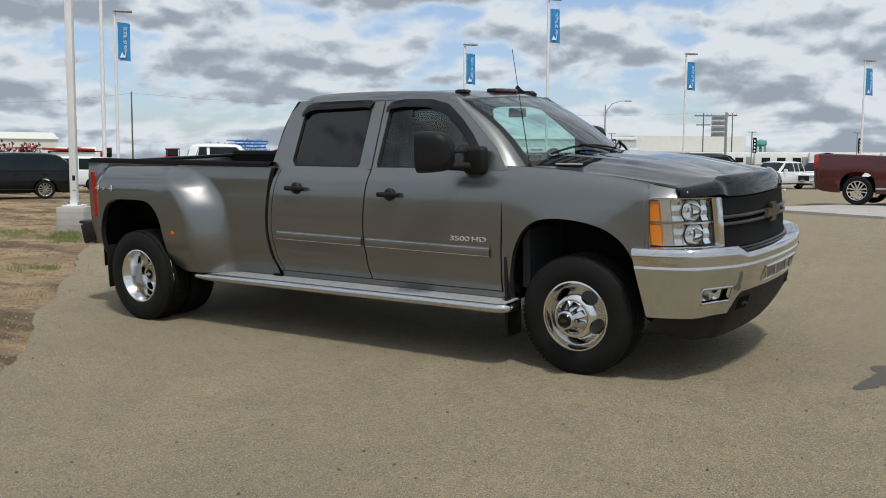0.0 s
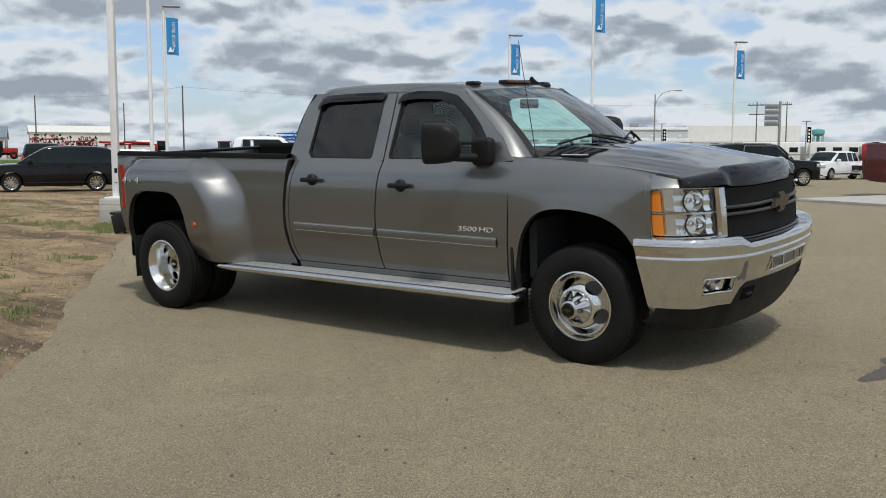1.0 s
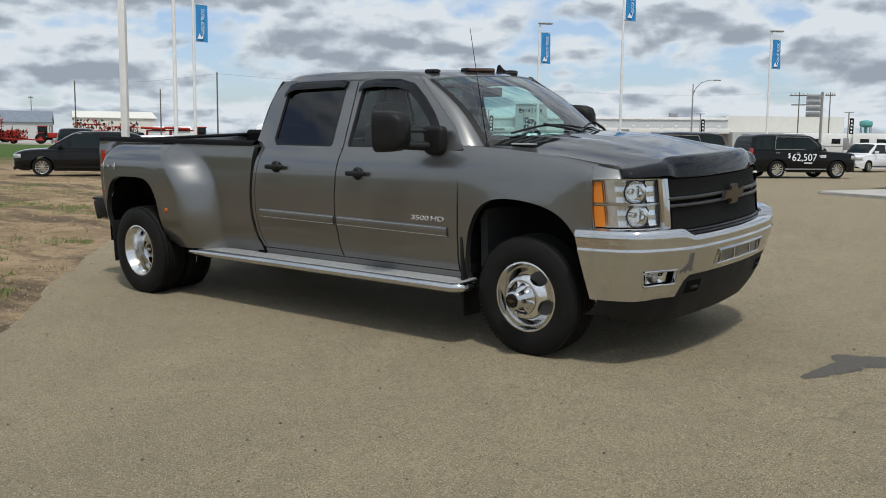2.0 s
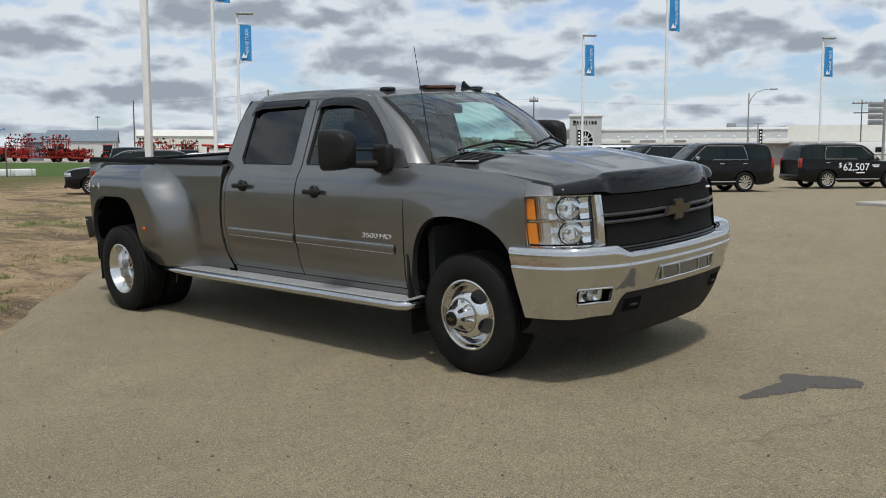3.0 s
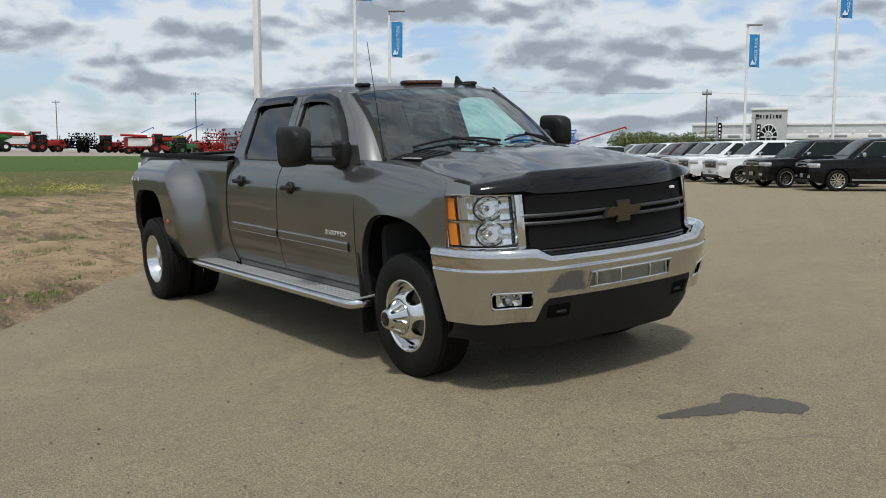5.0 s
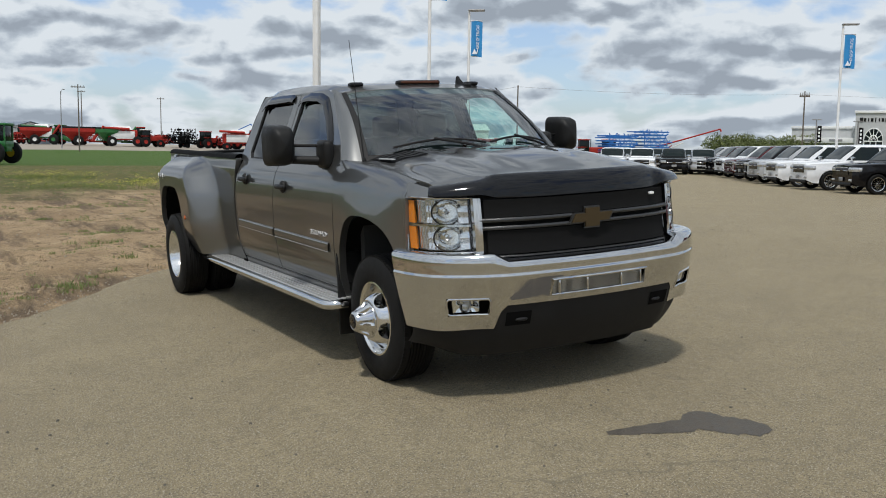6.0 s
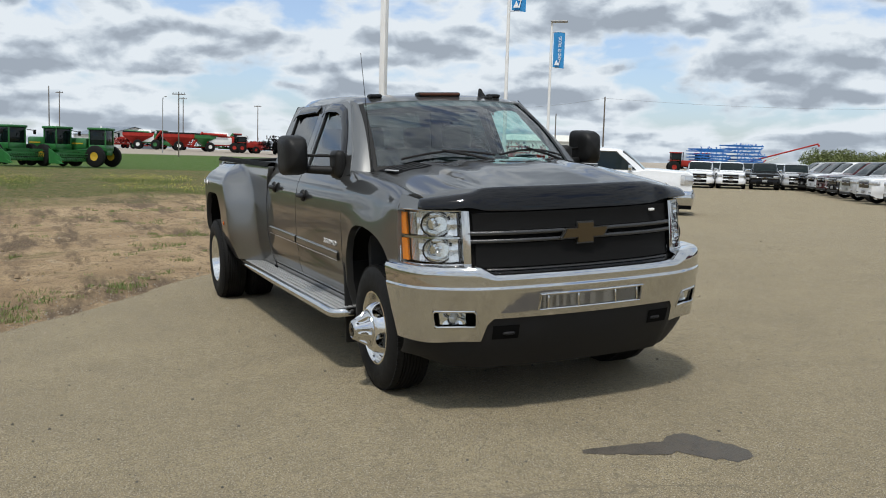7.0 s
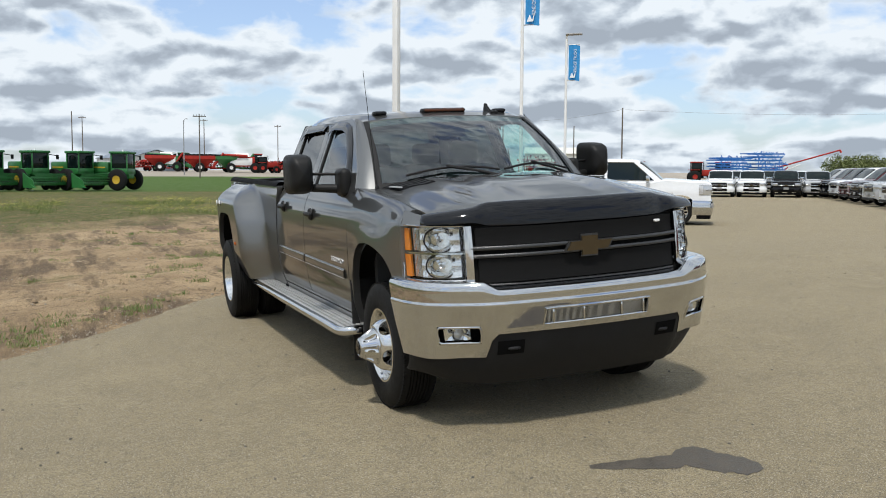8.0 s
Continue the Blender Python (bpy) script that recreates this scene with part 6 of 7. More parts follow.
parked("crossover", "car_charcoal", -31.35, 13.2, (-0.49, -0.87), "dark charcoal crossover parked on bare soil at the lot's edge", "parked_crossover", "car", chrome_trim=False)
parked("pickup", "car_maroon", -0.72, 21.95, (0.998, -0.05), "dark maroon crew cab pickup parked on the concrete island", "parked_pickup", "pickup truck", z=0.24)
PRICED = parked("suv", "car_black", -12.0, 37.2, (0.64, 0.77), "black full-size suv with a white painted price", "parked_suv", "car", roof_rack=True)
parked("suv", "car_black", -14.78, 29.58, (-0.62, -0.78), "shiny black full-size suv with chrome wheels", "parked_suv", "car", group="row of parked vehicles", roof_rack=True)
row = ["charcoal", "white", "white", "silver_car", "charcoal", "maroon", "white", "black", "brown", "silver_car"]
names = {"grey_car": "dark grey", "silver_car": "silver", "charcoal": "dark charcoal"}
for i, c in enumerate(row):
    p = row_place(3.5 * (i + 1))
    parked("suv" if i < 9 else "pickup", "car_" + c, p.x, p.y, (-0.45, -0.89), names.get(c, c) + " full-size vehicle parked in the long row", "parked_suv" if i < 9 else "parked_pickup", "car", group="row of parked vehicles")
for c, px, py in [("white", -46.5, 39.1), ("white", -45.6, 41.0), ("black", -44.5, 42.9), ("silver_car", -43.9, 45.1), ("white", -52.8, 45.6), ("grey_car", -52.0, 48.1), ("white", -50.4, 49.8)]:
    parked("small_pickup", "car_" + c, px, py, (0.75, -0.66), names.get(c, c) + " mid-size pickup parked facing the lot", "parked_pickup", "pickup truck", group="far row of pickups")
parked("tall_pickup", "car_white", -20.0, 13.73, (0.62, 0.78), "white pickup with chrome bumper parked behind the truck", "parked_pickup", "pickup truck")
for i in range(6):
    parked("hatch", "car_white", -12.7 + i * 1.9, 51.0 + i * 2.7, (-0.25, -0.97), "small white hatchback in the rear row", "parked_hatchback", "car", group="rear row of white cars", chrome_trim=False)
parked("suv", "car_black", -42.0, 18.6, (-0.87, 0.49), "black suv seen from behind near the soil edge", "parked_suv", "car")
parked("pickup", "car_black", -59.3, 32.3, (-0.9, 0.4), "dark pickup parked near the farm machines", "parked_pickup", "pickup truck")
parked("hatch", "car_white", -36.2, 19.0, (-0.6, -0.8), "white hatchback behind the dark crossover", "parked_hatchback", "car", chrome_trim=False)


# ---- light poles and utility poles ----
def banner(root, x, z, h, w, mat="flag", label=""):
    def fn(u, v):
        return Vector((x + w * u, 0.05 * math.sin(5.5 * u + 2.0 * v) * u, z + h * v - 0.05 * u * u))
    bn = part("banner", thick(grid(fn, 8, 8), 0.01), mat, root, label)
    for zz in (z, z + h):
        part("banner_arm", rod((0, 0, zz), (x + w, 0, zz), 0.018, 0.018, 6), "galv", root)
    return bn


def light_pole(x, y, h, face, r=0.085, label="tall white steel lot light pole with blue banner", base=True, bare=False):
    root = thing("lot_light_pole", label, "light pole", pose(x, y, height(x, y) - 0.02, 0, 0, face), group="lot light poles")
    part("shaft", rod((0, 0, 0.0), (0, 0, h), r, r * 0.75, 14), "white_paint", root)
    part("lamp_head", box((0.32, 0, h + 0.02), (0.72, 0.28, 0.08), 0.03), "galv", root)
    if base:
        part("footing", lathe([(0.26, -0.1), (0.26, 0.45), (0.24, 0.48), (0.001, 0.48)], 20, "z"), "concrete", root)
    if not bare:
        bn = banner(root, 0.10, h - 1.95, 1.52, 0.48, "flag", "blue banner with white vertical lettering")
        for txt, dz in (("KING", -0.36), ("OF", -0.10), ("TRUCKS", 0.26)):
            w = words("banner_lettering", txt, 0.19, "white_cloth", bn, Matrix(((0, -1, 0, 0.40), (0, 0, -1, -0.075), (1, 0, 0, h - 1.12 + dz), (0, 0, 0, 1))), 0.002)
            w.scale = (0.66, 1.0, 1.0)
        part("banner_graphic", poly([(0.16, -0.07, h - 1.85), (0.26, -0.07, h - 1.62), (0.34, -0.07, h - 1.80), (0.44, -0.07, h - 1.50), (0.38, -0.07, h - 1.85)], (0, 0.004, 0)), "white_cloth", bn, "white zigzag graphic", smooth=False)
    return root


def near_pole():
    x, y = -12.2, 3.41
    z0 = height(x, y)
    root = thing("lot_light_pole", "white steel light pole bolted on a square concrete block", "light pole", pose(x, y, z0 - 0.03, 0, 0, 36), group="lot light poles")
    foot = part("footing", box((0, 0, 0.19), (0.50, 0.50, 0.56), 0.03), "concrete", root, "square concrete footing block")
    for k in range(4):
        part("form_line", box((0, 0, 0.04 + 0.11 * k), (0.506, 0.506, 0.012), 0.002), "concrete", foot)
    part("base_plate", box((0, 0, 0.485), (0.34, 0.34, 0.03), 0.008), "white_paint", root)
    part("shaft", box((0, 0, 4.3), (0.128, 0.128, 7.62), 0.022), "white_paint", root)
    part("lamp_head", box((0.45, 0, 8.15), (1.0, 0.36, 0.10), 0.03), "galv", root)
    for a, b in ((-1, -1), (-1, 1), (1, -1), (1, 1)):
        part("bolt_cover", box((a * 0.125, b * 0.125, 0.525), (0.045, 0.045, 0.06), 0.010), "galv", root)
    part("pole_sticker", box((0.02, -0.0665, 0.98), (0.05, 0.004, 0.09), 0), "plastic", root, "small dark sticker")
    part("pole_sticker", box((0.02, -0.0665, 0.76), (0.06, 0.004, 0.02), 0), "galv", root, "small grey sticker")


near_pole()
for x, y, h in ((-22.85, 11.65, 8.5), (-30.3, 17.6, 7.55), (-23.74, 33.6, 7.45), (-18.3, 32.4, 9.05), (-16.0, 44.2, 7.55), (-8.3, 52.4, 7.5)):
    light_pole(x, y, h, 52, 0.068)


def utility_pole(x, y, h, arm=0.0, face=0, drop=None):
    root = thing("utility_pole", "weathered brown wooden utility pole", "utility pole", pose(x, y, height(x, y) - 0.1, 0, 0, face), group="utility poles")
    part("shaft", rod((0, 0, 0), (0, 0, h), 0.011 * h, 0.0075 * h, 10), "wood", root)
    if arm:
        part("cross_arm", box((0, 0, h - 0.4), (arm, 0.12, 0.14), 0.01), "wood", root)
        for k in (-0.42, -0.2, 0.2, 0.42):
            part("insulator", rod((k * arm, 0, h - 0.35), (k * arm, 0, h - 0.1), 0.05, 0.03, 8), "galv", root)
        if arm > 2.3:
            part("cross_arm", box((0, 0, h - 1.6), (arm * 0.8, 0.12, 0.14), 0.01), "wood", root)
    if drop:
        part("transformer", rod((0.3, 0, h - 2.2), (0.3, 0, h - 1.3), 0.22, 0.22, 12), "galv", root)
    return root


for a in ((-51.5, 34.3, 6.25, 0.0, 0), (-47.8, 60.0, 6.7, 0.8, 30), (-143.2, 17.2, 10.0, 2.0, 70), (-164.5, -0.9, 10.5, 0, 0), (-214.4, 1.8, 12.0, 1.6, 70), (-252.0, 33.1, 14.0, 2.0, 70),
          (-60.7, 35.7, 5.4, 0, 0), (-40.1, 116.4, 8.3, 2.35, 20), (-36.6, 117.6, 8.3, 1.2, 20), (-72.6, 35.1, 6.4, 0, 0), (-203.3, 95.3, 10.4, 1.0, 60), (-188.2, 66.9, 13.0, 1.8, 60), (-229.2, 48.1, 12.0, 1.8, 60)):
    utility_pole(*a)


def wire(a, b, sag, name="overhead_wire"):
    a, b = Vector(a), Vector(b)
    pts = [lerp(a, b, k / 20) - Vector((0, 0, sag * 4 * (k / 20) * (1 - k / 20))) for k in range(21)]
    lone(name, tube(pts, 0.010, 4), "galv", "thin dark overhead wire strung between poles", "cable")


wire((-51.5, 34.3, 5.9), (-47.8, 60.0, 6.2), 0.25)
wire((-47.8, 60.0, 6.2), (-40.1, 116.4, 8.1), 0.6)
wire((-51.5, 34.3, 5.9), (-72.6, 35.1, 6.0), 0.25)


def street_lamp(x, y, h, face, twin=False):
    root = thing("street_lamp", "grey steel street lamp with curved arm", "street lamp", pose(x, y, height(x, y) - 0.1, 0, 0, face), group="street lamps")
    part("shaft", rod((0, 0, 0), (0, 0, h), 0.10, 0.055, 10), "galv", root)
    part("arm", tube([(0, 0, h - 1.2), (0.1, 0, h - 0.8), (0.25, 0, h - 0.45), (0.7, 0, h + 0.1), (1.4, 0, h + 0.35), (2.0, 0, h + 0.38)], 0.035, 8), "galv", root)
    part("lamp_head", box((2.25, 0, h + 0.36), (0.7, 0.24, 0.12), 0.04), "galv", root)


street_lamp(-37.6, 80.3, 7.4, 30)
street_lamp(-158.1, 16.6, 9.3, 160)


def banner_pole(x, y, h, face):
    h *= 0.75
    root = thing("banner_pole", "slim grey lamp post with a black and white banner", "light pole", pose(x, y, height(x, y) - 0.1, 0, 0, face), group="banner posts")
    part("shaft", rod((0, 0, 0), (0, 0, h), 0.07, 0.06, 8), "galv", root)
    part("lamp_head", box((0, 0, h), (0.9, 0.25, 0.08), 0.02), "galv", root)
    bn = banner(root, 0.10, h - 2.2, 1.6, 0.40, "matt_black", "black banner with a white stripe")
    for k in range(4):
        part("print_bar", box((0.30, -0.10, h - 2.0 + 0.36 * k), (0.16, 0.01, 0.2)), "white_cloth", bn)


for a in ((-57.7, 73.7, 6.6, 35), (-54.8, 76.1, 6.4, 35), (-43.1, 94.0, 6.6, 35), (-27.1, 94.4, 6.6, 20), (-17.8, 100.5, 6.6, 20)):
    banner_pole(*a)


# ---- writing on the black suv ----
def suv_price():
    K = KINDS["suv"]
    ob = PRICED
    side = -K["W"] / 2 - 0.018
    for txt, size, x, z in (("$", 0.30, -3.36, 1.02), ("62,507", 0.45, -2.62, 0.93)):
        words("price_lettering", txt, size, "white_cloth", ob, Matrix(((1, 0, 0, x), (0, 0, -1, side), (0, 1, 0, z), (0, 0, 0, 1))), 0.002)
    for x, z, w in ((-1.72, 1.03, 0.34), (-1.70, 0.97, 0.26), (-2.42, 0.70, 0.4)):
        part("print_bar", box((x, side, z), (w, 0.006, 0.045)), "white_cloth", ob)


suv_price()


# ---- farm machines ----
def big_wheel(root, x, y, r, w, hub="m_yellow"):
    t = part("tyre", lathe([(r * 0.40, -w / 2), (r * 0.85, -w / 2), (r * 0.97, -w / 2 + 0.05), (r, 0), (r * 0.97, w / 2 - 0.05), (r * 0.85, w / 2), (r * 0.40, w / 2)], 24, "y", None, (x, y, r)), "rubber", root)
    part("hub", lathe([(0.001, -w / 2 + 0.06), (r * 0.20, -w / 2 + 0.03), (r * 0.42, -w / 2 + 0.01), (r * 0.42, w / 2 - 0.01), (r * 0.20, w / 2 - 0.03), (0.001, w / 2 - 0.06)], 20, "y", None, (x, y, r)), hub, root)


def cab(root, x, y, z, l, w, h, paint, roof=None, pane="car_glass", post="plastic"):
    part("cab_glass", box((x, y, z + h / 2), (l * 0.94, w * 0.94, h), 0.04), pane, root)
    for a in (-1, 1):
        for b in (-1, 1):
            part("cab_post", box((x + a * l * 0.46, y + b * w * 0.46, z + h / 2), (0.11, 0.11, h), 0.01), post, root)
    part("cab_roof", box((x, y, z + h + 0.08), (l * 1.12, w * 1.12, 0.18), 0.06), roof or paint, root)


def windrower(x, y, face, header=True):
    root = thing("windrower", "green self-propelled windrower with wide header on grass", "farm machine", pose(x, y, height(x, y), 0, 0, face), group="green windrowers")
    root.scale = (0.90, 0.90, 1.0)
    part("chassis", box((-0.6, 0, 1.15), (3.4, 1.1, 0.5), 0.06), "m_green", root)
    part("hood", box((-1.6, 0, 1.75), (1.9, 1.25, 0.85), 0.16), "m_green", root)
    cab(root, 0.35, 0, 1.35, 1.5, 1.6, 1.45, "m_green", None, "car_glass", "m_green")
    part("seat", box((0.1, 0, 1.75), (0.5, 0.6, 0.9), 0.08), "dark", root)
    part("cab_base", box((0.35, 0, 1.45), (1.5, 1.6, 0.45), 0.05), "m_green", root)
    part("beacon", rod((0.35, 0, 2.95), (0.35, 0, 3.12), 0.09, 0.06, 10), "white_paint", root)
    for s in (-1, 1):
        big_wheel(root, 0.55, s * 1.6, 0.82, 0.5)
        big_wheel(root, -2.4, s * 1.25, 0.5, 0.32)
        part("leg", box((0.5, s * 1.15, 1.15), (0.4, 0.9, 0.3), 0.05), "m_green", root)
        part("fork", box((-2.35, s * 1.2, 1.0), (0.22, 0.16, 0.9), 0.03), "m_green", root)
        part("mirror_arm", rod((1.0, s * 0.8, 2.7), (1.2, s * 1.5, 2.6), 0.03), "plastic", root)
        part("work_lamp", box((1.22, s * 1.5, 2.5), (0.10, 0.24, 0.34), 0.03), "plastic", root)
    part("name_strip", box((-1.6, -0.63, 1.75), (1.3, 0.02, 0.09)), "m_yellow", root)
    if not header:
        return
    hd = part("header_deck", box((2.3, 0, 0.55), (1.2, 4.0, 0.28), 0.06), "m_green", root)
    part("header_back", box((1.75, 0, 0.80), (0.18, 4.0, 0.45), 0.04), "m_green", root)
    for k in range(24):
        y = -1.85 + 3.7 * k / 23
        part("reel_tine", rod((2.75, y, 0.95), (2.95 + 0.1 * (k % 3), y, 0.45 + 0.1 * (k % 2)), 0.018, 0.012, 5), "dark", hd)
        part("draper_slat", box((2.3, y, 0.70), (1.1, 0.05, 0.03)), "dark", hd)
    for k in range(9):
        part("reel_bat", box((2.75 + 0.28 * math.cos(k * 0.7), 0, 0.95 + 0.30 * math.sin(k * 0.7)), (0.05, 3.7, 0.05)), "m_green", hd)
    for s in (-1, 1):
        part("header_end", poly([(1.7, s * 2.02, 0.25), (3.2, s * 2.02, 0.25), (3.0, s * 2.02, 0.75), (1.7, s * 2.02, 1.35)], (0, s * 0.06, 0)), "m_green", root)
        part("divider", poly([(2.6, s * 2.06, 0.2), (3.4, s * 2.06, 0.25), (2.7, s * 2.06, 0.5)], (0, s * 0.10, 0)), "m_green", root)


def tractor(x, y, face, paint="m_red", roof=None, label="red farm tractor with dark cab"):
    root = thing("farm_tractor", label, "tractor", pose(x, y, height(x, y), 0, 0, face), group="farm machines")
    part("hood", box((1.4, 0, 1.55), (2.5, 0.95, 0.95), 0.14), paint, root)
    part("chassis", box((0.6, 0, 0.95), (4.0, 0.7, 0.5), 0.05), "dark", root)
    cab(root, -0.6, 0, 1.35, 1.6, 1.6, 1.75, paint, roof)
    for s in (-1, 1):
        big_wheel(root, -0.9, s * 1.15, 0.95, 0.55, paint)
        big_wheel(root, 2.0, s * 1.0, 0.68, 0.42, paint)
        part("mudguard", box((-0.9, s * 1.0, 2.0), (1.5, 0.5, 0.10), 0.04), paint, root)
    part("exhaust", rod((0.6, 0.55, 1.9), (0.6, 0.55, 3.3), 0.06), "dark", root)


def combine(x, y, face, paint="m_red", label="red and white combine harvester"):
    root = thing("combine_harvester", label, "farm machine", pose(x, y, height(x, y), 0, 0, face), group="farm machines")
    part("body", box((-1.2, 0, 2.1), (5.2, 2.6, 1.9), 0.18), paint, root)
    part("side_panel", box((-1.2, -1.33, 2.1), (4.2, 0.06, 1.4), 0.03), "m_white", root)
    part("side_panel", box((-1.2, 1.33, 2.1), (4.2, 0.06, 1.4), 0.03), "m_white", root)
    part("grain_tank", poly([(-2.6, -1.4, 3.05), (0.4, -1.4, 3.05), (0.1, -1.0, 3.75), (-2.3, -1.0, 3.75)], (0, 2.4, 0)), "m_white", root)
    cab(root, 2.0, 0, 1.9, 1.5, 1.9, 1.6, paint)
    part("unloading_auger", rod((0.0, -1.5, 3.2), (-4.6, -1.6, 3.4), 0.22, 0.22, 12), paint, root)
    part("feeder_house", box((3.0, 0, 1.2), (1.8, 1.3, 0.7), 0.05, rot=Matrix.Rotation(0.4, 3, "Y")), paint, root)
    for s in (-1, 1):
        big_wheel(root, 1.4, s * 1.6, 0.95, 0.7, paint)
        big_wheel(root, -3.2, s * 1.3, 0.62, 0.42, paint)


def cultivator(x, y, face, paint="m_red", seed=1, tall=4.6):
    rnd = random.Random(seed)
    tall *= 0.82
    root = thing("folded_cultivator", ("red" if paint == "m_red" else "dark") + " folded field cultivator with many tines", "farm machine", pose(x, y, height(x, y), 0, 0, face), group="farm machines")
    for s in (-1, 1):
        lean = rnd.uniform(0.05, 0.22)
        W = lambda px, pz, o=0.0: Vector((px, s * (1.2 + lean * pz + o), pz))
        for k in range(5):
            px = -1.9 + k * 0.95 + rnd.uniform(-0.2, 0.2)
            part("wing_beam", rod(W(px, 0.7), W(px + rnd.uniform(-0.5, 0.5), tall * rnd.uniform(0.75, 1.0)), 0.07, 0.05, 6), paint, root)
        for z in (0.9, tall * 0.38, tall * 0.6, tall * 0.85):
            part("wing_rail", rod(W(-2.1, z + rnd.uniform(-0.1, 0.1)), W(2.3, z + rnd.uniform(-0.2, 0.2)), 0.07, 0.07, 6), paint, root)
        for k in range(44):
            zz, xx = rnd.uniform(0.8, tall), rnd.uniform(-2.2, 2.4)
            q = rnd.uniform(-0.3, 0.3)
            part("tine", tube([W(xx, zz), W(xx + q, zz + 0.3, 0.35), W(xx + q * 0.5, zz + rnd.uniform(-0.2, 0.3), 0.75)], rnd.uniform(0.035, 0.07), 5), "dark" if k % 2 else paint, root)
        for k in range(9):
            part("spring_gang", lathe([(0.04, -0.12), (0.15, -0.10), (0.15, 0.10), (0.04, 0.12)], 8, "y", None, W(-2.0 + 0.5 * k + rnd.uniform(-0.2, 0.2), tall * rnd.uniform(0.7, 1.03), 0.2)), "dark" if k % 3 else paint, root)
        big_wheel(root, 0.4, s * 1.0, 0.48, 0.3, paint)
    part("centre_frame", box((0, 0, 0.9), (4.8, 2.4, 0.22), 0.03), paint, root)
    part("hopper", box((0.3, 0, 1.7), (1.9, 1.5, 1.2), 0.2), paint, root)
    part("drawbar", rod((2.2, 0, 0.8), (5.2, 0, 0.6), 0.12), paint, root)
    part("hydraulic_ram", rod((0, -0.6, 1.1), (0.4, -1.1, 3.0), 0.09), "galv", root)


def grain_cart(x, y, face, paint="m_red", label="red grain cart with sloped hopper"):
    root = thing("grain_cart", label, "farm machine", pose(x, y, height(x, y), 0, 0, face), group="farm machines")
    bm = bmesh.new()
    lo = [(-0.9, -0.5), (1.0, -0.5), (1.0, 0.5), (-0.9, 0.5)]
    hi = [(-2.8, -1.6), (3.0, -1.6), (3.0, 1.6), (-2.8, 1.6)]
    r0, r1, r2 = [bm.verts.new((a, b, 0.9)) for a, b in lo], [bm.verts.new((a, b, 2.5)) for a, b in hi], [bm.verts.new((a, b, 3.1)) for a, b in hi]
    for a, b in ((r0, r1), (r1, r2)):
        for k in range(4):
            bm.faces.new((a[k], a[(k + 1) % 4], b[(k + 1) % 4], b[k]))
    bm.faces.new(r0[::-1])
    part("hopper", thick(bm, 0.05), paint, root, smooth=False)
    part("tarp", grid(lambda u, v: (lerp(-2.8, 3.0, u), lerp(-1.6, 1.6, v), 3.1 + 0.35 * math.sin(math.pi * v)), 8, 8), "dark", root)
    part("auger", rod((2.4, -1.2, 0.8), (4.4, -1.9, 3.6), 0.22), paint, root)
    part("drawbar", box((3.6, 0, 0.7), (3.2, 0.25, 0.25), 0.03), paint, root)
    for s in (-1, 1):
        big_wheel(root, 0.0, s * 1.55, 0.9, 0.7, "m_white")


def auger(x, y, face, l, rise, paint):
    root = thing("grain_auger", ("red" if paint == "m_red" else "blue") + " inclined grain auger on a wheeled frame", "farm machine", pose(x, y, height(x, y), 0, 0, face), group="farm machines")
    part("tube", rod((0, 0, 0.6), (l, 0, rise), 0.085, 0.085, 10), paint, root)
    part("spout", rod((l - 0.05, 0, rise), (l + 0.10, 0, rise - 0.28), 0.10, 0.12, 10), paint, root)
    part("truss", rod((l * 0.28, 0, 0.5), (l * 0.66, 0, rise * 0.62), 0.05), "m_white" if paint == "m_red" else paint, root)
    for s in (-1, 1):
        part("frame_leg", rod((l * 0.4, s * 0.9, 0.4), (l * 0.55, 0, rise * 0.55), 0.05), paint, root)
        big_wheel(root, l * 0.4, s * 0.9, 0.4, 0.2, "m_white")


for x, y, f in ((-70.5, -7.9, 38), (-70.4, -4.8, 36), (-70.5, -1.7, 40), (-70.3, 1.3, 62)):
    windrower(x, y, f, f < 60)
grain_cart(-184.0, 15.2, 80)
combine(-183.5, 17.7, 60, "m_green", "green combine harvester beside the road")
grain_cart(-178.0, 21.7, 90)
grain_cart(-177.5, 27.3, 95, "m_green", "green grain cart with dark tarp")
combine(-177.0, 30.8, 80)
tractor(-176.0, 33.9, 100, "m_red", "m_white")
cultivator(-179.7, 41.4, 85, "dark", 2, 4.2)
cultivator(-181.5, 33.4, 85, "dark", 3, 3.8)
tractor(-173.7, 44.7, 110)
auger(-175.0, 51.7, 65, 11, 5.6, "m_blue")
auger(-177.7, 45.2, 60, 9, 4.8, "m_blue")
tractor(-170.5, 50.2, 80, "m_red", "m_white")
grain_cart(-170.6, 54.7, 70)
tractor(-155.5, 52.4, 100, "m_green", "m_yellow", "green tractor with yellow cab roof")
combine(-166.4, 49.4, 80)
cultivator(-158.2, 59.6, 60, "m_red", 5, 5.6)
cultivator(-156.5, 64.8, 60, "m_red", 6, 5.6)
cultivator(-158.5, 55.8, 60, "m_red", 9, 3.0)
cultivator(-127.0, 66.7, 55, "m_red", 7, 4.8)
cultivator(-124.8, 70.7, 55, "m_red", 8, 4.4)
tractor(-162.7, 78.0, 60)
tractor(-170.0, 71.7, 80)
combine(-151.7, 96.3, 40, "m_red")
combine(-146.6, 97.9, 50, "m_red")
tractor(-154.2, 89.5, 100, "m_red", "m_white")
cultivator(-191.5, 13.0, 107, "m_red", 20, 2.4)
cultivator(-188.5, 19.6, 46, "dark", 21, 3.7)
cultivator(-186.3, 23.5, 71, "m_red", 22, 2.9)
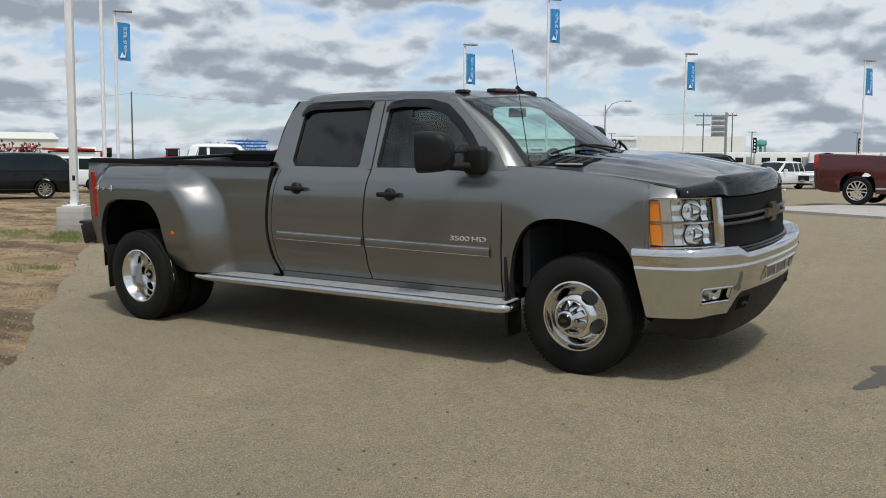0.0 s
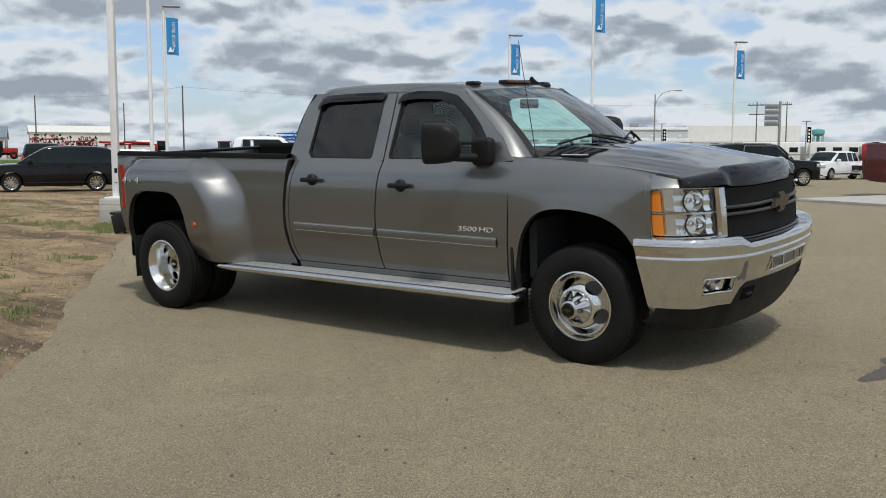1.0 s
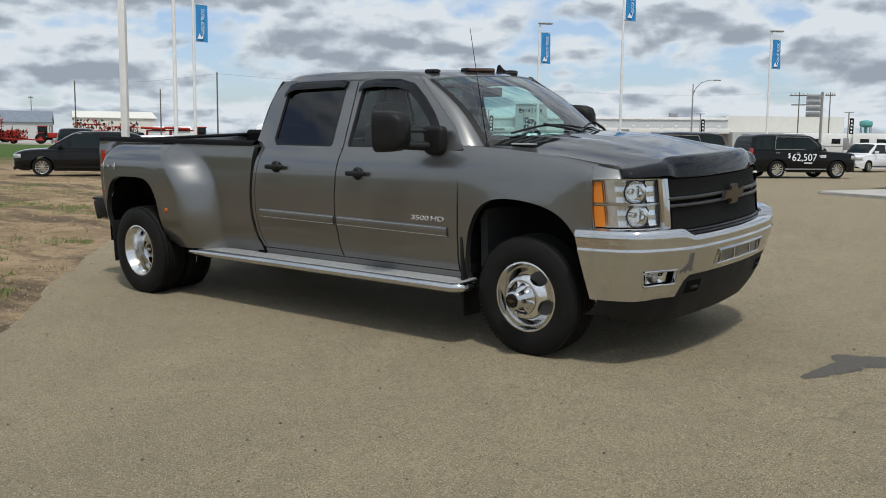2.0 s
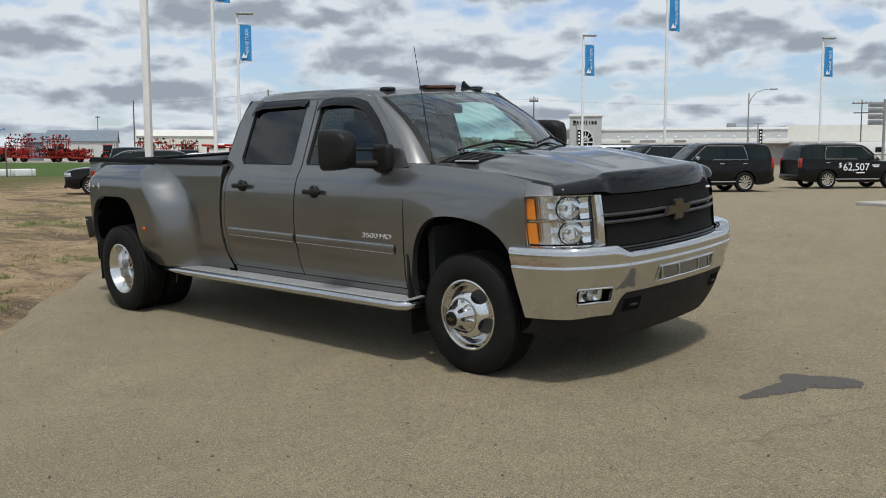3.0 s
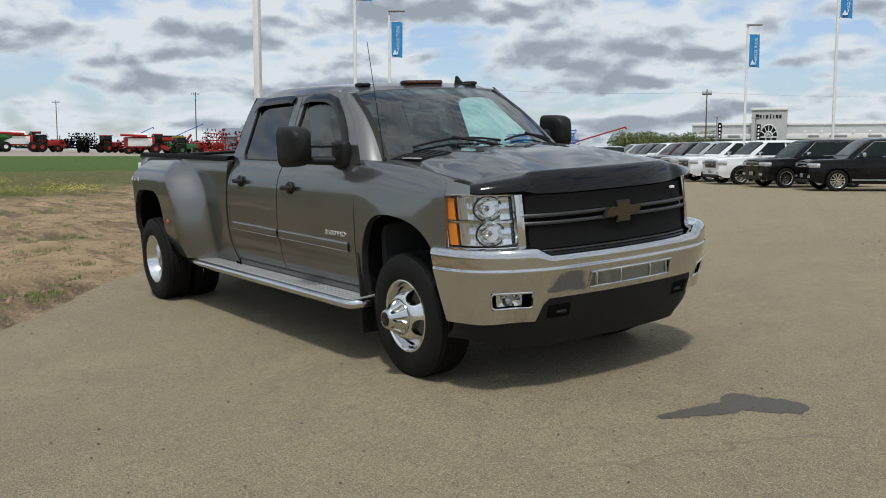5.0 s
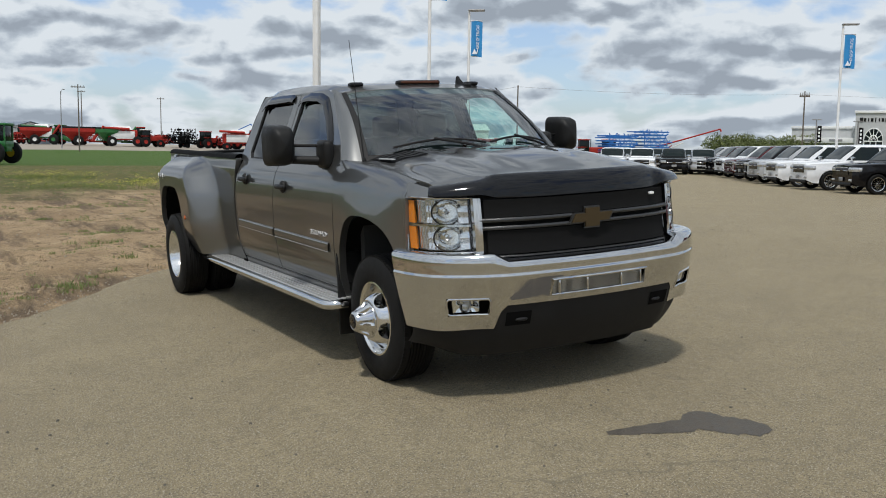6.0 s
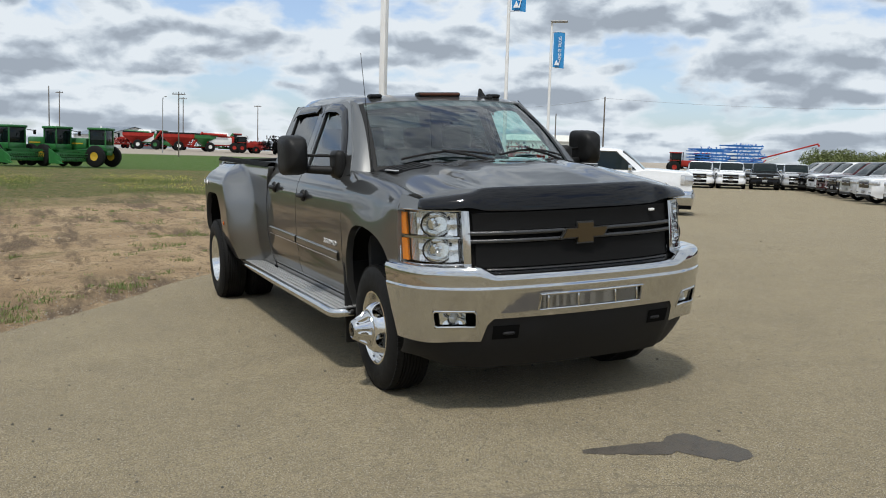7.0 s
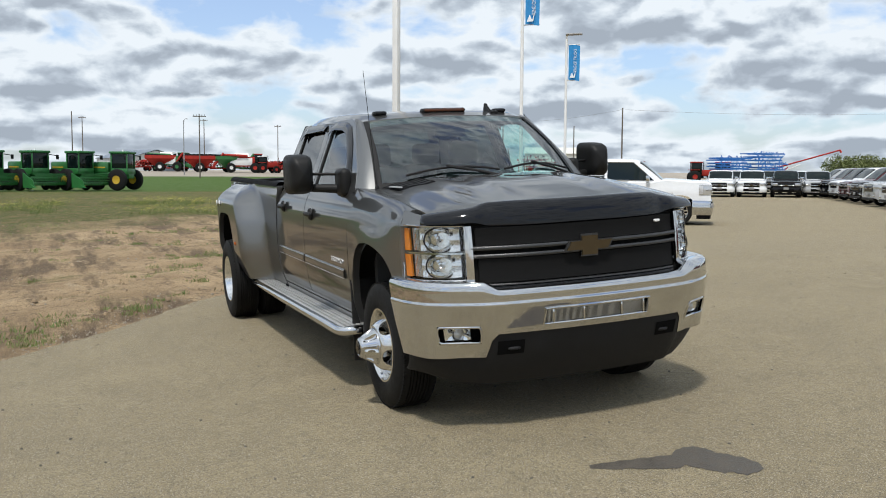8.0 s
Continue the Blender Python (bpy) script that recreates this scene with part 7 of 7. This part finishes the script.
cultivator(-182.8, 28.4, 67, "m_green", 23, 3.0)
cultivator(-178.9, 36.7, 89, "m_red", 24, 2.6)
cultivator(-172.8, 39.6, 119, "dark", 25, 3.0)
cultivator(-171.9, 48.7, 40, "m_red", 26, 2.7)
cultivator(-167.9, 54.5, 61, "m_green", 27, 2.8)
cultivator(-161.4, 58.6, 120, "m_red", 28, 2.7)
cultivator(-157.8, 65.0, 89, "dark", 29, 2.8)
cultivator(-156.6, 68.7, 58, "m_red", 30, 2.8)


def frame_stack():
    root = thing("frame_stack", "tall stack of bright blue steel implement frames", "steel frames", pose(-75.9, 65.8, height(-76, 65), 0, 0, 85))
    rnd = random.Random(4)
    for side, top in ((-2.2, 3.2), (2.3, 3.7)):
        for k in range(10):
            z = 0.4 + (top - 0.4) * k / 9 + rnd.uniform(-0.06, 0.06)
            w = rnd.uniform(2.5, 3.9) if k not in (6, 9) else 4.1
            sh = rnd.uniform(-0.35, 0.35)
            fr = part("frame", box((side + sh, -1.25, z), (w, 0.09, 0.13)), "m_blue", root)
            for y in (-0.7, -0.1, 0.5, 1.1):
                part("long_tube", box((side + sh + rnd.uniform(-0.3, 0.3), y, z + rnd.uniform(-0.05, 0.05)), (w * rnd.uniform(0.7, 1.0), 0.07, 0.11)), "m_blue", fr)
            for q in range(7):
                x = side + sh - w / 2 + w * (q + rnd.uniform(0.2, 0.8)) / 7
                part("cross_tube", box((x, -0.05, z + 0.07), (0.06, 2.5, 0.05)), "m_blue", fr)
                for _ in range(2):
                    x2 = x + rnd.uniform(-0.35, 0.35)
                    part("brace", rod((x, -1.28, z), (x2, -1.28, z + rnd.uniform(0.15, 0.32)), 0.038, 0.038, 6), "m_blue", fr)
        for x in (-1.5, -0.3, 0.5, 1.4):
            x += rnd.uniform(-0.25, 0.25)
            part("stand", rod((side + x, -1.2, 0.0), (side + x + rnd.uniform(-0.2, 0.2), -1.2, top * rnd.uniform(0.7, 1.0)), 0.05, 0.05, 6), "m_blue", root)


frame_stack()
auger(-79.9, 66.7, 46, 11.7, 4.11, "m_red")
tractor(-113.0, 88.5, 60, "m_red", None, "red tractor behind the parked pickups")
tractor(-112.0, 92.5, 100, "m_red", None, "red tractor behind the parked pickups")


# ---- sheds, dealership and other buildings ----
def shed(x, y, face, l, w, h, ridge, wall, roof, label):
    root = thing("shed", label, "building", pose(x, y, height(x, y) - 0.1, 0, 0, face))
    bm = bmesh.new()
    for s in (-1, 1):
        poly([(s * l / 2, -w / 2, 0), (s * l / 2, w / 2, 0), (s * l / 2, w / 2, h), (s * l / 2, 0, ridge), (s * l / 2, -w / 2, h)], None, bm)
    for s in (-1, 1):
        poly([(-l / 2, s * w / 2, 0), (l / 2, s * w / 2, 0), (l / 2, s * w / 2, h), (-l / 2, s * w / 2, h)], None, bm)
    wl = part("wall", bm, wall, root, smooth=False)
    for s in (-1, 1):
        part("roof_slope", poly([(-l / 2 - 0.3, s * (w / 2 + 0.3), h - 0.1), (l / 2 + 0.3, s * (w / 2 + 0.3), h - 0.1), (l / 2 + 0.3, 0, ridge + 0.12), (-l / 2 - 0.3, 0, ridge + 0.12)], (0, 0, 0.12)), roof, root, smooth=False)
    for k in range(2):
        d = part("door", box((l / 2 + 0.03, -w * 0.2 + k * w * 0.4, h * 0.42), (0.06, w * 0.26, h * 0.84), 0.01), "metal_roof" if k else "m_white", root)
    for k in range(8):
        part("wall_rib", box((-l / 2 + l * (k + 0.5) / 8, -w / 2 - 0.03, h / 2), (0.08, 0.06, h)), wall, wl)


shed(-223.7, 14.3, 20, 18, 13, 3.0, 4.7, "metal_wall", "metal_roof", "pale metal farm shed with blue-grey roof")
shed(-197.3, 89.0, 62, 14, 30, 4.2, 6.6, "metal_wall", "metal_roof", "low shed with grey metal roof")
shed(-186.0, 105.0, 62, 16, 27, 5.6, 7.0, "cream", "cream", "large white metal farm building")
shed(-204.6, 86.0, 66, 12, 34, 4.0, 6.0, "metal_roof", "metal_roof", "long grey metal shed")


def dealership():
    u = Vector((0.835, 0.550))
    a = math.degrees(math.atan2(u.y, u.x))
    root = thing("dealership_building", "long low grey stucco showroom with arched entrance tower", "building", pose(-79.9, 96.2, LEVEL - 0.1, 0, 0, a))
    root.scale = (0.65, 0.8, 0.93)
    W = part("wall", box((28, 9, 2.75), (56, 18, 5.5)), "stucco", root, smooth=False)
    part("parapet", box((28, -0.06, 5.35), (56.2, 0.3, 0.35), 0.03), "white_paint", root)
    part("wall", box((12.0, -0.6, 1.8), (24.0, 1.4, 3.6)), "stucco", root, smooth=False)
    part("canopy_band", box((28, -1.0, 3.55), (56, 1.9, 0.75), 0.04), "m_white", root)
    part("wall", box((68, 12, 2.9), (24, 20, 5.8)), "cream", root, "cream metal-clad rear hall", smooth=False)
    part("wall", box((74, 0, 1.7), (36, 10, 3.4)), "stucco", root, smooth=False)
    T = part("entrance_tower", box((15.2, -1.2, 3.7), (6.6, 3.2, 7.4), 0.04), "stucco", root, "grey entrance tower with arched window", smooth=False)
    part("cornice", box((15.2, -1.2, 7.35), (7.0, 3.6, 0.35), 0.05), "white_paint", T)
    # arched window
    pts = [(13.55, -2.83, 0.3), (16.85, -2.83, 0.3)] + [(15.2 + 1.65 * math.cos(math.pi * k / 16), -2.83, 3.5 + 1.65 * math.sin(math.pi * k / 16)) for k in range(17)]
    part("arched_window", poly(pts, (0, 0.06, 0)), "car_glass", T, smooth=False)
    for k in range(7):
        q = math.pi * k / 6
        part("glazing_bar", box((15.2 + 0.95 * math.cos(q), -2.87, 3.5 + 0.95 * math.sin(q)), (1.4, 0.06, 0.10), 0, None, Matrix.Rotation(-q, 3, "Y")), "white_paint", T)
    for rr in (0.75, 1.68):
        part("glazing_arch", tube([(15.2 + rr * math.cos(math.pi * k / 16), -2.88, 3.5 + rr * math.sin(math.pi * k / 16)) for k in range(17)], 0.08, 6), "white_paint", T)
    for x in (13.6, 14.7, 15.7, 16.8):
        part("glazing_bar", box((x, -2.87, 1.9), (0.12, 0.06, 3.2)), "white_paint", T)
    part("glazing_bar", box((15.2, -2.87, 3.45), (3.3, 0.06, 0.14)), "white_paint", T)
    for k, w in enumerate((0.62, 0.40, 0.2, 0.45, 0.2, 0.2, 0.45, 0.42)):
        x = 12.95 + 0.62 * k
        part("sign_shape", box((x, -2.86, 6.30), (w, 0.08, 0.62 if k in (0, 4) else 0.46), 0.04), "plastic", T, "dark sign shape")
    for x in (2.2, 5.2, 8.2, 20.5, 24.0, 27.5, 31.0, 36.0, 40.0, 46.0):
        wd = part("window", box((x, -1.34 if x < 24 else -0.03, 1.55), (2.5, 0.08, 2.3), 0.02), "car_glass", root)
        part("window_frame", box((x, -1.40 if x < 24 else -0.09, 1.55), (0.10, 0.06, 2.3)), "white_paint", wd)
    for x, w in ((4.0, 2.6), (8.5, 2.4), (23.5, 2.0), (28.0, 3.2), (34.5, 2.4)):
        part("sign_shape", box((x, -1.98, 3.58), (w, 0.05, 0.32), 0.01), "galv", root)
    for k in range(12):
        part("wall_lamp", box((22 + 2.9 * k, -2.05, 4.25), (0.5, 0.25, 0.18), 0.03), "white_paint", root)
    part("roof_unit", box((46, 8, 5.9), (1.8, 1.4, 0.9), 0.05), "galv", root)
    part("poster", box((8.2, -1.42, 1.2), (2.3, 0.03, 1.2)), "m_red", root)


dealership()


def low_hall():
    root = thing("low_hall", "long low pale warehouse behind the car lot", "building", pose(-16.4, 172.4, LEVEL - 0.1, 0, 0, 12))
    part("wall", box((0, 0, 1.35), (90, 14, 2.7)), "metal_wall", root, smooth=False)
    part("roof", box((0, 0, 2.8), (91, 15, 0.25), 0.03), "galv", root)
    for k in range(9):
        part("window", box((-36 + 9 * k, -7.03, 1.4), (2.6, 0.08, 1.1), 0.02), "car_glass", root)


low_hall()


def trailer(x, y, face, l=8.0):
    root = thing("travel_trailer", "white travel trailer parked in the rear lot", "trailer", pose(x, y, height(x, y), 0, 0, face), group="travel trailers")
    part("body", box((0, 0, 1.75), (l, 2.4, 2.3), 0.14), "m_white", root)
    part("stripe", box((0, -1.205, 1.35), (l * 0.96, 0.02, 0.14)), "galv", root)
    for k in range(3):
        part("window", box((-l * 0.3 + k * l * 0.28, -1.205, 1.95), (1.0, 0.03, 0.6), 0.01), "car_glass", root)
    part("door", box((l * 0.40, -1.205, 1.5), (0.65, 0.03, 1.7), 0.01), "galv", root)
    for s in (-1, 1):
        for dx in (-0.45, 0.45):
            part("tyre", lathe([(0.18, -0.1), (0.34, -0.1), (0.36, 0), (0.34, 0.1), (0.18, 0.1)], 18, "y", None, (dx, s * 1.1, 0.36)), "rubber", root)
    part("hitch", box((l / 2 + 0.6, 0, 0.55), (1.3, 0.12, 0.12)), "galv", root)


for k in range(6):
    trailer(-36 + 7.0 * k, 112 + 1.4 * k, 18 + 3 * (k % 2), 6.5 if k % 2 else 8.0)


def lot_sign():
    root = thing("lot_sign", "grey pylon sign with stacked panels", "sign", pose(-32.0, 98.1, LEVEL - 0.1, 0, 0, 20))
    part("post", rod((0.85, 0, 0), (0.85, 0, 7.3), 0.14), "galv", root)
    for k in range(4):
        part("sign_panel", box((0, 0, 4.9 + 0.62 * k), (1.5, 0.25, 0.56), 0.03), "galv", root)
        part("print_bar", box((0, -0.14, 4.9 + 0.62 * k), (1.1, 0.02, 0.16)), "metal_roof", root)


lot_sign()


def water_tower():
    root = thing("water_tower", "distant teal water tower on steel legs", "water tower", pose(-164, 575, LEVEL, 0, 0, 0))
    part("tank", lathe([(0.001, 11.6), (2.6, 12.0), (3.6, 13.0), (3.6, 15.0), (3.3, 15.5), (0.001, 16.3)], 24, "z"), "teal", root)
    for k in range(6):
        a = math.pi * k / 3
        part("leg", rod((3.4 * math.cos(a), 3.4 * math.sin(a), -0.5), (2.9 * math.cos(a), 2.9 * math.sin(a), 13), 0.22), "teal", root)
    part("riser", rod((0, 0, -0.5), (0, 0, 12), 0.5), "teal", root)


water_tower()


# ---- bushes and trees ----
def shrub_row():
    rnd = random.Random(11)
    k = 0
    for i in range(26):
        t = i / 25
        x, y = lerp(-84.0, -76.0, t) + rnd.uniform(-1.5, 1.5), lerp(87, 101, t) + rnd.uniform(-1.5, 1.5)
        h = rnd.uniform(3.0, 4.2)
        root = thing("willow_shrub", "dense green willow shrub beside the lot", "shrub", pose(x, y, height(x, y) - 0.05, 0, 0, rnd.uniform(0, 360)), group="row of willow shrubs")
        bm = bmesh.new()
        for q in range(7):
            a, r = rnd.uniform(0, 6.28), rnd.uniform(0.2, 1.2)
            rod((0.2 * math.cos(a), 0.2 * math.sin(a), 0), (r * math.cos(a), r * math.sin(a), h * rnd.uniform(0.6, 0.9)), 0.05, 0.012, 5, bm)
        part("stems", bm, "wood", root)
        n = 1500
        verts, faces = [], []
        for q in range(n):
            a, r = rnd.uniform(0, 6.28), 2.0 * math.sqrt(rnd.random())
            z = rnd.uniform(0.1, h) * (1 - 0.35 * (r / 2.0) ** 2)
            c = Vector((r * math.cos(a), r * math.sin(a), z))
            d1 = Vector((rnd.uniform(-1, 1), rnd.uniform(-1, 1), rnd.uniform(-0.3, 1.2))).normalized() * rnd.uniform(0.13, 0.28)
            d2 = d1.cross(Vector((rnd.uniform(-1, 1), rnd.uniform(-1, 1), rnd.uniform(-1, 1)))).normalized() * 0.06
            b0 = len(verts)
            verts += [c - d1, c + d2, c + d1 * 1.3, c - d2]
            faces.append((b0, b0 + 1, b0 + 2, b0 + 3))
        me = bpy.data.meshes.new("crown")
        me.from_pydata([tuple(v) for v in verts], [], faces)
        me.materials.append(M["leaf"])
        ob = new("crown", me)
        ob.parent = root


shrub_row()


# ---- ground details ----
def curb_island():
    """A low concrete island with a real step."""
    pts = [(-4.28, 17.62), (-4.12, 17.30), (-3.05, 16.69), (-0.75, 15.33), (14.0, 6.6), (22.0, 19.0), (4.0, 26.5), (-0.6, 26.0), (-2.9, 21.2), (-3.7, 19.0)]
    bm = poly([(x, y, -0.1) for x, y in pts], (0, 0, 0.34))
    bmesh.ops.bevel(bm, geom=[e for e in bm.edges if min(v.co.z for v in e.verts) > 0.2], offset=0.03, segments=3, affect="EDGES")
    lone("curb_island", bm, "concrete", "low pale concrete curb island in the lot", "curb", kind="structure", smooth=False)


curb_island()


def wrapped_barrier():
    for k in range(4):
        x, y = -68.3, 18.9 + 1.58 * k
        root = thing("wrapped_bale", "white plastic-wrapped block lying on grass", "wrapped block", pose(x, y, height(x, y) - 0.06, 0, 0, 88 + (k % 2)), group="row of white wrapped blocks")
        part("block", box((0, 0, 0.30), (1.55, 0.9, 0.58), 0.10, seg=3), "m_white", root)
        part("strap", box((0.45, 0, 0.30), (0.05, 0.92, 0.60), 0.01), "galv", root)
    x, y = -67.0, 21.9
    lone("marker_post", rod((0, 0, -0.1), (0, 0, 2.4), 0.07, 0.06, 8), "wood", "short wooden marker post in the grass", "post", pose(x, y, height(x, y)))


wrapped_barrier()


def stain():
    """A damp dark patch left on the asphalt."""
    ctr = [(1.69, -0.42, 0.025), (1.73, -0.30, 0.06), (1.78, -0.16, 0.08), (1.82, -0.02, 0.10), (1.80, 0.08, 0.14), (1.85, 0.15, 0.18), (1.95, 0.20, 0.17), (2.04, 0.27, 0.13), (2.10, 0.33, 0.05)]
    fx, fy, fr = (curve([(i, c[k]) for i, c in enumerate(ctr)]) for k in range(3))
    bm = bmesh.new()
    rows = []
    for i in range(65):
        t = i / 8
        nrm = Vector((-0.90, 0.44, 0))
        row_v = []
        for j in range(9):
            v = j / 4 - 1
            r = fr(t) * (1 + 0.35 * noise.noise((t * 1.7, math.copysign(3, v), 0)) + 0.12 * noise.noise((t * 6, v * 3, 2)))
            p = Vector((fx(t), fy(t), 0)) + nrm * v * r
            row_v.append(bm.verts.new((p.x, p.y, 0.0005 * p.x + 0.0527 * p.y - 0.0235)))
        rows.append(row_v)
    for a, b in zip(rows, rows[1:]):
        for j in range(8):
            bm.faces.new((a[j], b[j], b[j + 1], a[j + 1]))
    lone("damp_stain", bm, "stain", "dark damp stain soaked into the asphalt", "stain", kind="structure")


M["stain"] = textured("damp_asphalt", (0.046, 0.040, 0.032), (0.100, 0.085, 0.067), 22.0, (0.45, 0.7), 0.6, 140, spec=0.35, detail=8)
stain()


def scatter(name, count, place, make, mat, label, category, seed):
    rnd = random.Random(seed)
    verts, faces = [], []
    for _ in range(count):
        q = place(rnd)
        if q is None:
            continue
        v, f = make(rnd, *q)
        b = len(verts)
        verts += v
        faces += [tuple(b + i for i in t) for t in f]
    me = bpy.data.meshes.new(name)
    me.from_pydata(verts, [], faces)
    me.materials.append(M[mat])
    ob = new(name, me)
    return tagged(ob, label, category, kind="stuff")


def on_edge(a, nn):
    p = EDGE_A + EDGE_D * a + EDGE_N * nn
    return p.x, p.y


def pebble(rnd, x, y, r):
    z = height(x, y)
    top_v = [(x + r * math.cos(k * 1.26) * rnd.uniform(0.7, 1.2), y + r * math.sin(k * 1.26) * rnd.uniform(0.7, 1.2), z - 0.004) for k in range(5)]
    mid = [(px + (x - px) * 0.25, py + (y - py) * 0.25, z + r * rnd.uniform(0.5, 0.8)) for px, py, _ in top_v]
    return top_v + mid + [(x, y, z + r * 0.95)], [(k, (k + 1) % 5, 5 + (k + 1) % 5, 5 + k) for k in range(5)] + [(5 + k, 5 + (k + 1) % 5, 10) for k in range(5)]


M["gravel_dark"] = textured("dark_pebbles", (0.06, 0.055, 0.045), (0.14, 0.12, 0.095), 30.0, (0.8, 0.95))
M["gravel_pale"] = textured("pale_pebbles", (0.24, 0.20, 0.15), (0.34, 0.29, 0.22), 30.0, (0.8, 0.95))
scatter("loose_gravel", 5200, lambda r: (*on_edge(r.uniform(-14, 12), abs(r.gauss(0, 5.5)) + 0.05), 0.002 + 0.010 * r.random() ** 4), pebble, "gravel_dark", "loose dark pebbles scattered on the asphalt", "gravel", 3)
scatter("loose_gravel", 2600, lambda r: (*on_edge(r.uniform(-9, 18), r.gauss(0.0, 0.22)), 0.003 + 0.010 * r.random() ** 3), pebble, "gravel_pale", "pale crumbs along the broken asphalt edge", "gravel", 5)
scatter("loose_gravel", 1500, lambda r: (*on_edge(r.uniform(-6, 26), -abs(r.gauss(0, 5.0))), 0.005 + 0.018 * r.random() ** 4), pebble, "gravel_pale", "small stones and clods lying on the soil", "gravel", 7)


def tuft(rnd, x, y, h, n, spread):
    z = height(x, y) - 0.02
    v, f = [], []
    for _ in range(n):
        a, q = rnd.uniform(0, 6.28), spread * math.sqrt(rnd.random())
        bx, by = x + q * math.cos(a), y + q * math.sin(a)
        hh = h * rnd.uniform(0.4, 1.0)
        b = rnd.uniform(0, 6.28)
        w = 0.002 + 0.004 * rnd.random()
        lx, ly = hh * rnd.uniform(0.1, 0.7) * math.cos(b), hh * rnd.uniform(0.1, 0.7) * math.sin(b)
        i = len(v)
        v += [(bx - w * math.sin(b), by + w * math.cos(b), z), (bx + w * math.sin(b), by - w * math.cos(b), z), (bx + lx * 0.5 + w * math.sin(b), by + ly * 0.5 - w * math.cos(b), z + hh * 0.7), (bx + lx, by + ly, z + hh)]
        f += [(i, i + 1, i + 2), (i, i + 2, i + 3)]
    return v, f


def clod_place(r):
    a, nn = r.uniform(-7, 30), -0.5 - 13.0 * r.random() ** 1.3
    x, y = on_edge(a, nn)
    if noise.noise((a * 0.35, nn * 1.2, 5)) < 0.05:
        return None
    return x, y, 0.008 + 0.034 * r.random() ** 3


M["clod"] = textured("dry_soil_clods", (0.33, 0.24, 0.145), (0.20, 0.145, 0.09), 14.0, (0.85, 0.95), 0.4, 60)
scatter("soil_clods", 6500, clod_place, pebble, "clod", "crumbled dry soil clods along the ruts", "soil", 9)
M["weed"] = textured("weed_leaves", (0.110, 0.165, 0.036), (0.195, 0.215, 0.072), 2.0, (0.6, 0.8))
M["dry_weed"] = textured("dry_weed", (0.26, 0.21, 0.11), (0.19, 0.15, 0.075), 3.0, (0.7, 0.9))
M["flower"] = textured("yellow_flowers", (0.62, 0.52, 0.03), (0.50, 0.50, 0.06), 5.0, (0.6, 0.8))


def weed_place(r):
    a, nn = r.uniform(-5, 24), -0.25 - 9.0 * r.random() ** 1.6
    x, y = on_edge(a, nn)
    k = noise.noise((x * 0.55, y * 0.55, 7)) + 0.5 * noise.noise((x * 2.1, y * 2.1, 3))
    if k < 0.22:
        return None
    return x, y, r.uniform(0.02, 0.05) + 0.07 * r.random() ** 4, 22, 0.05 + 0.10 * r.random()


scatter("weeds", 6500, weed_place, tuft, "weed", "low green weeds growing in patches on the soil", "weeds", 21)
scatter("dry_weeds", 320, lambda r: (*on_edge(r.uniform(-5, 24), -0.15 - 9 * r.random() ** 1.5), r.uniform(0.02, 0.07), 9, 0.10), tuft, "dry_weed", "dry straw-coloured weeds on the soil", "weeds", 22)


def meadow_place(r):
    x, y = r.uniform(-66, -16), r.uniform(-24, 9)
    a, nn = along(x, y)
    if nn > -3.0 or noise.noise((x * 0.16, y * 0.16, 3)) < 0.02 + 0.35 * sstep(-24, -10, x):
        return None
    return x, y, r.uniform(0.05, 0.13), 14, 0.55


def fl(rnd, x, y):
    z = height(x, y)
    v, f = [], []
    for _ in range(16):
        px, py, pz = x + rnd.gauss(0, 0.30), y + rnd.gauss(0, 0.30), z + rnd.uniform(0.10, 0.32)
        r = rnd.uniform(0.02, 0.045)
        i = len(v)
        v += [(px - r, py, pz), (px, py - r, pz + r * 0.6), (px + r, py, pz), (px, py + r, pz + r)]
        f += [(i, i + 1, i + 2), (i, i + 2, i + 3)]
    return v, f


def flower_place(r):
    x, y = r.uniform(-43, -28), r.uniform(-9, 5)
    if noise.noise((x * 0.16, y * 0.35, 9)) < 0.02:
        return None
    return x, y


scatter("flower_stalks", 300, lambda r: (lambda q: None if q is None else (*q, 0.20, 45, 0.45))(flower_place(r)), tuft, "weed", "tall green stalks under the yellow wildflowers", "plants", 33)
scatter("meadow_grass", 3600, meadow_place, tuft, "weed", "rough green meadow grass beyond the bare soil", "grass", 31)
scatter("yellow_flowers", 420, flower_place, fl, "flower", "clumps of small yellow wildflowers in the grass", "flowers", 33)
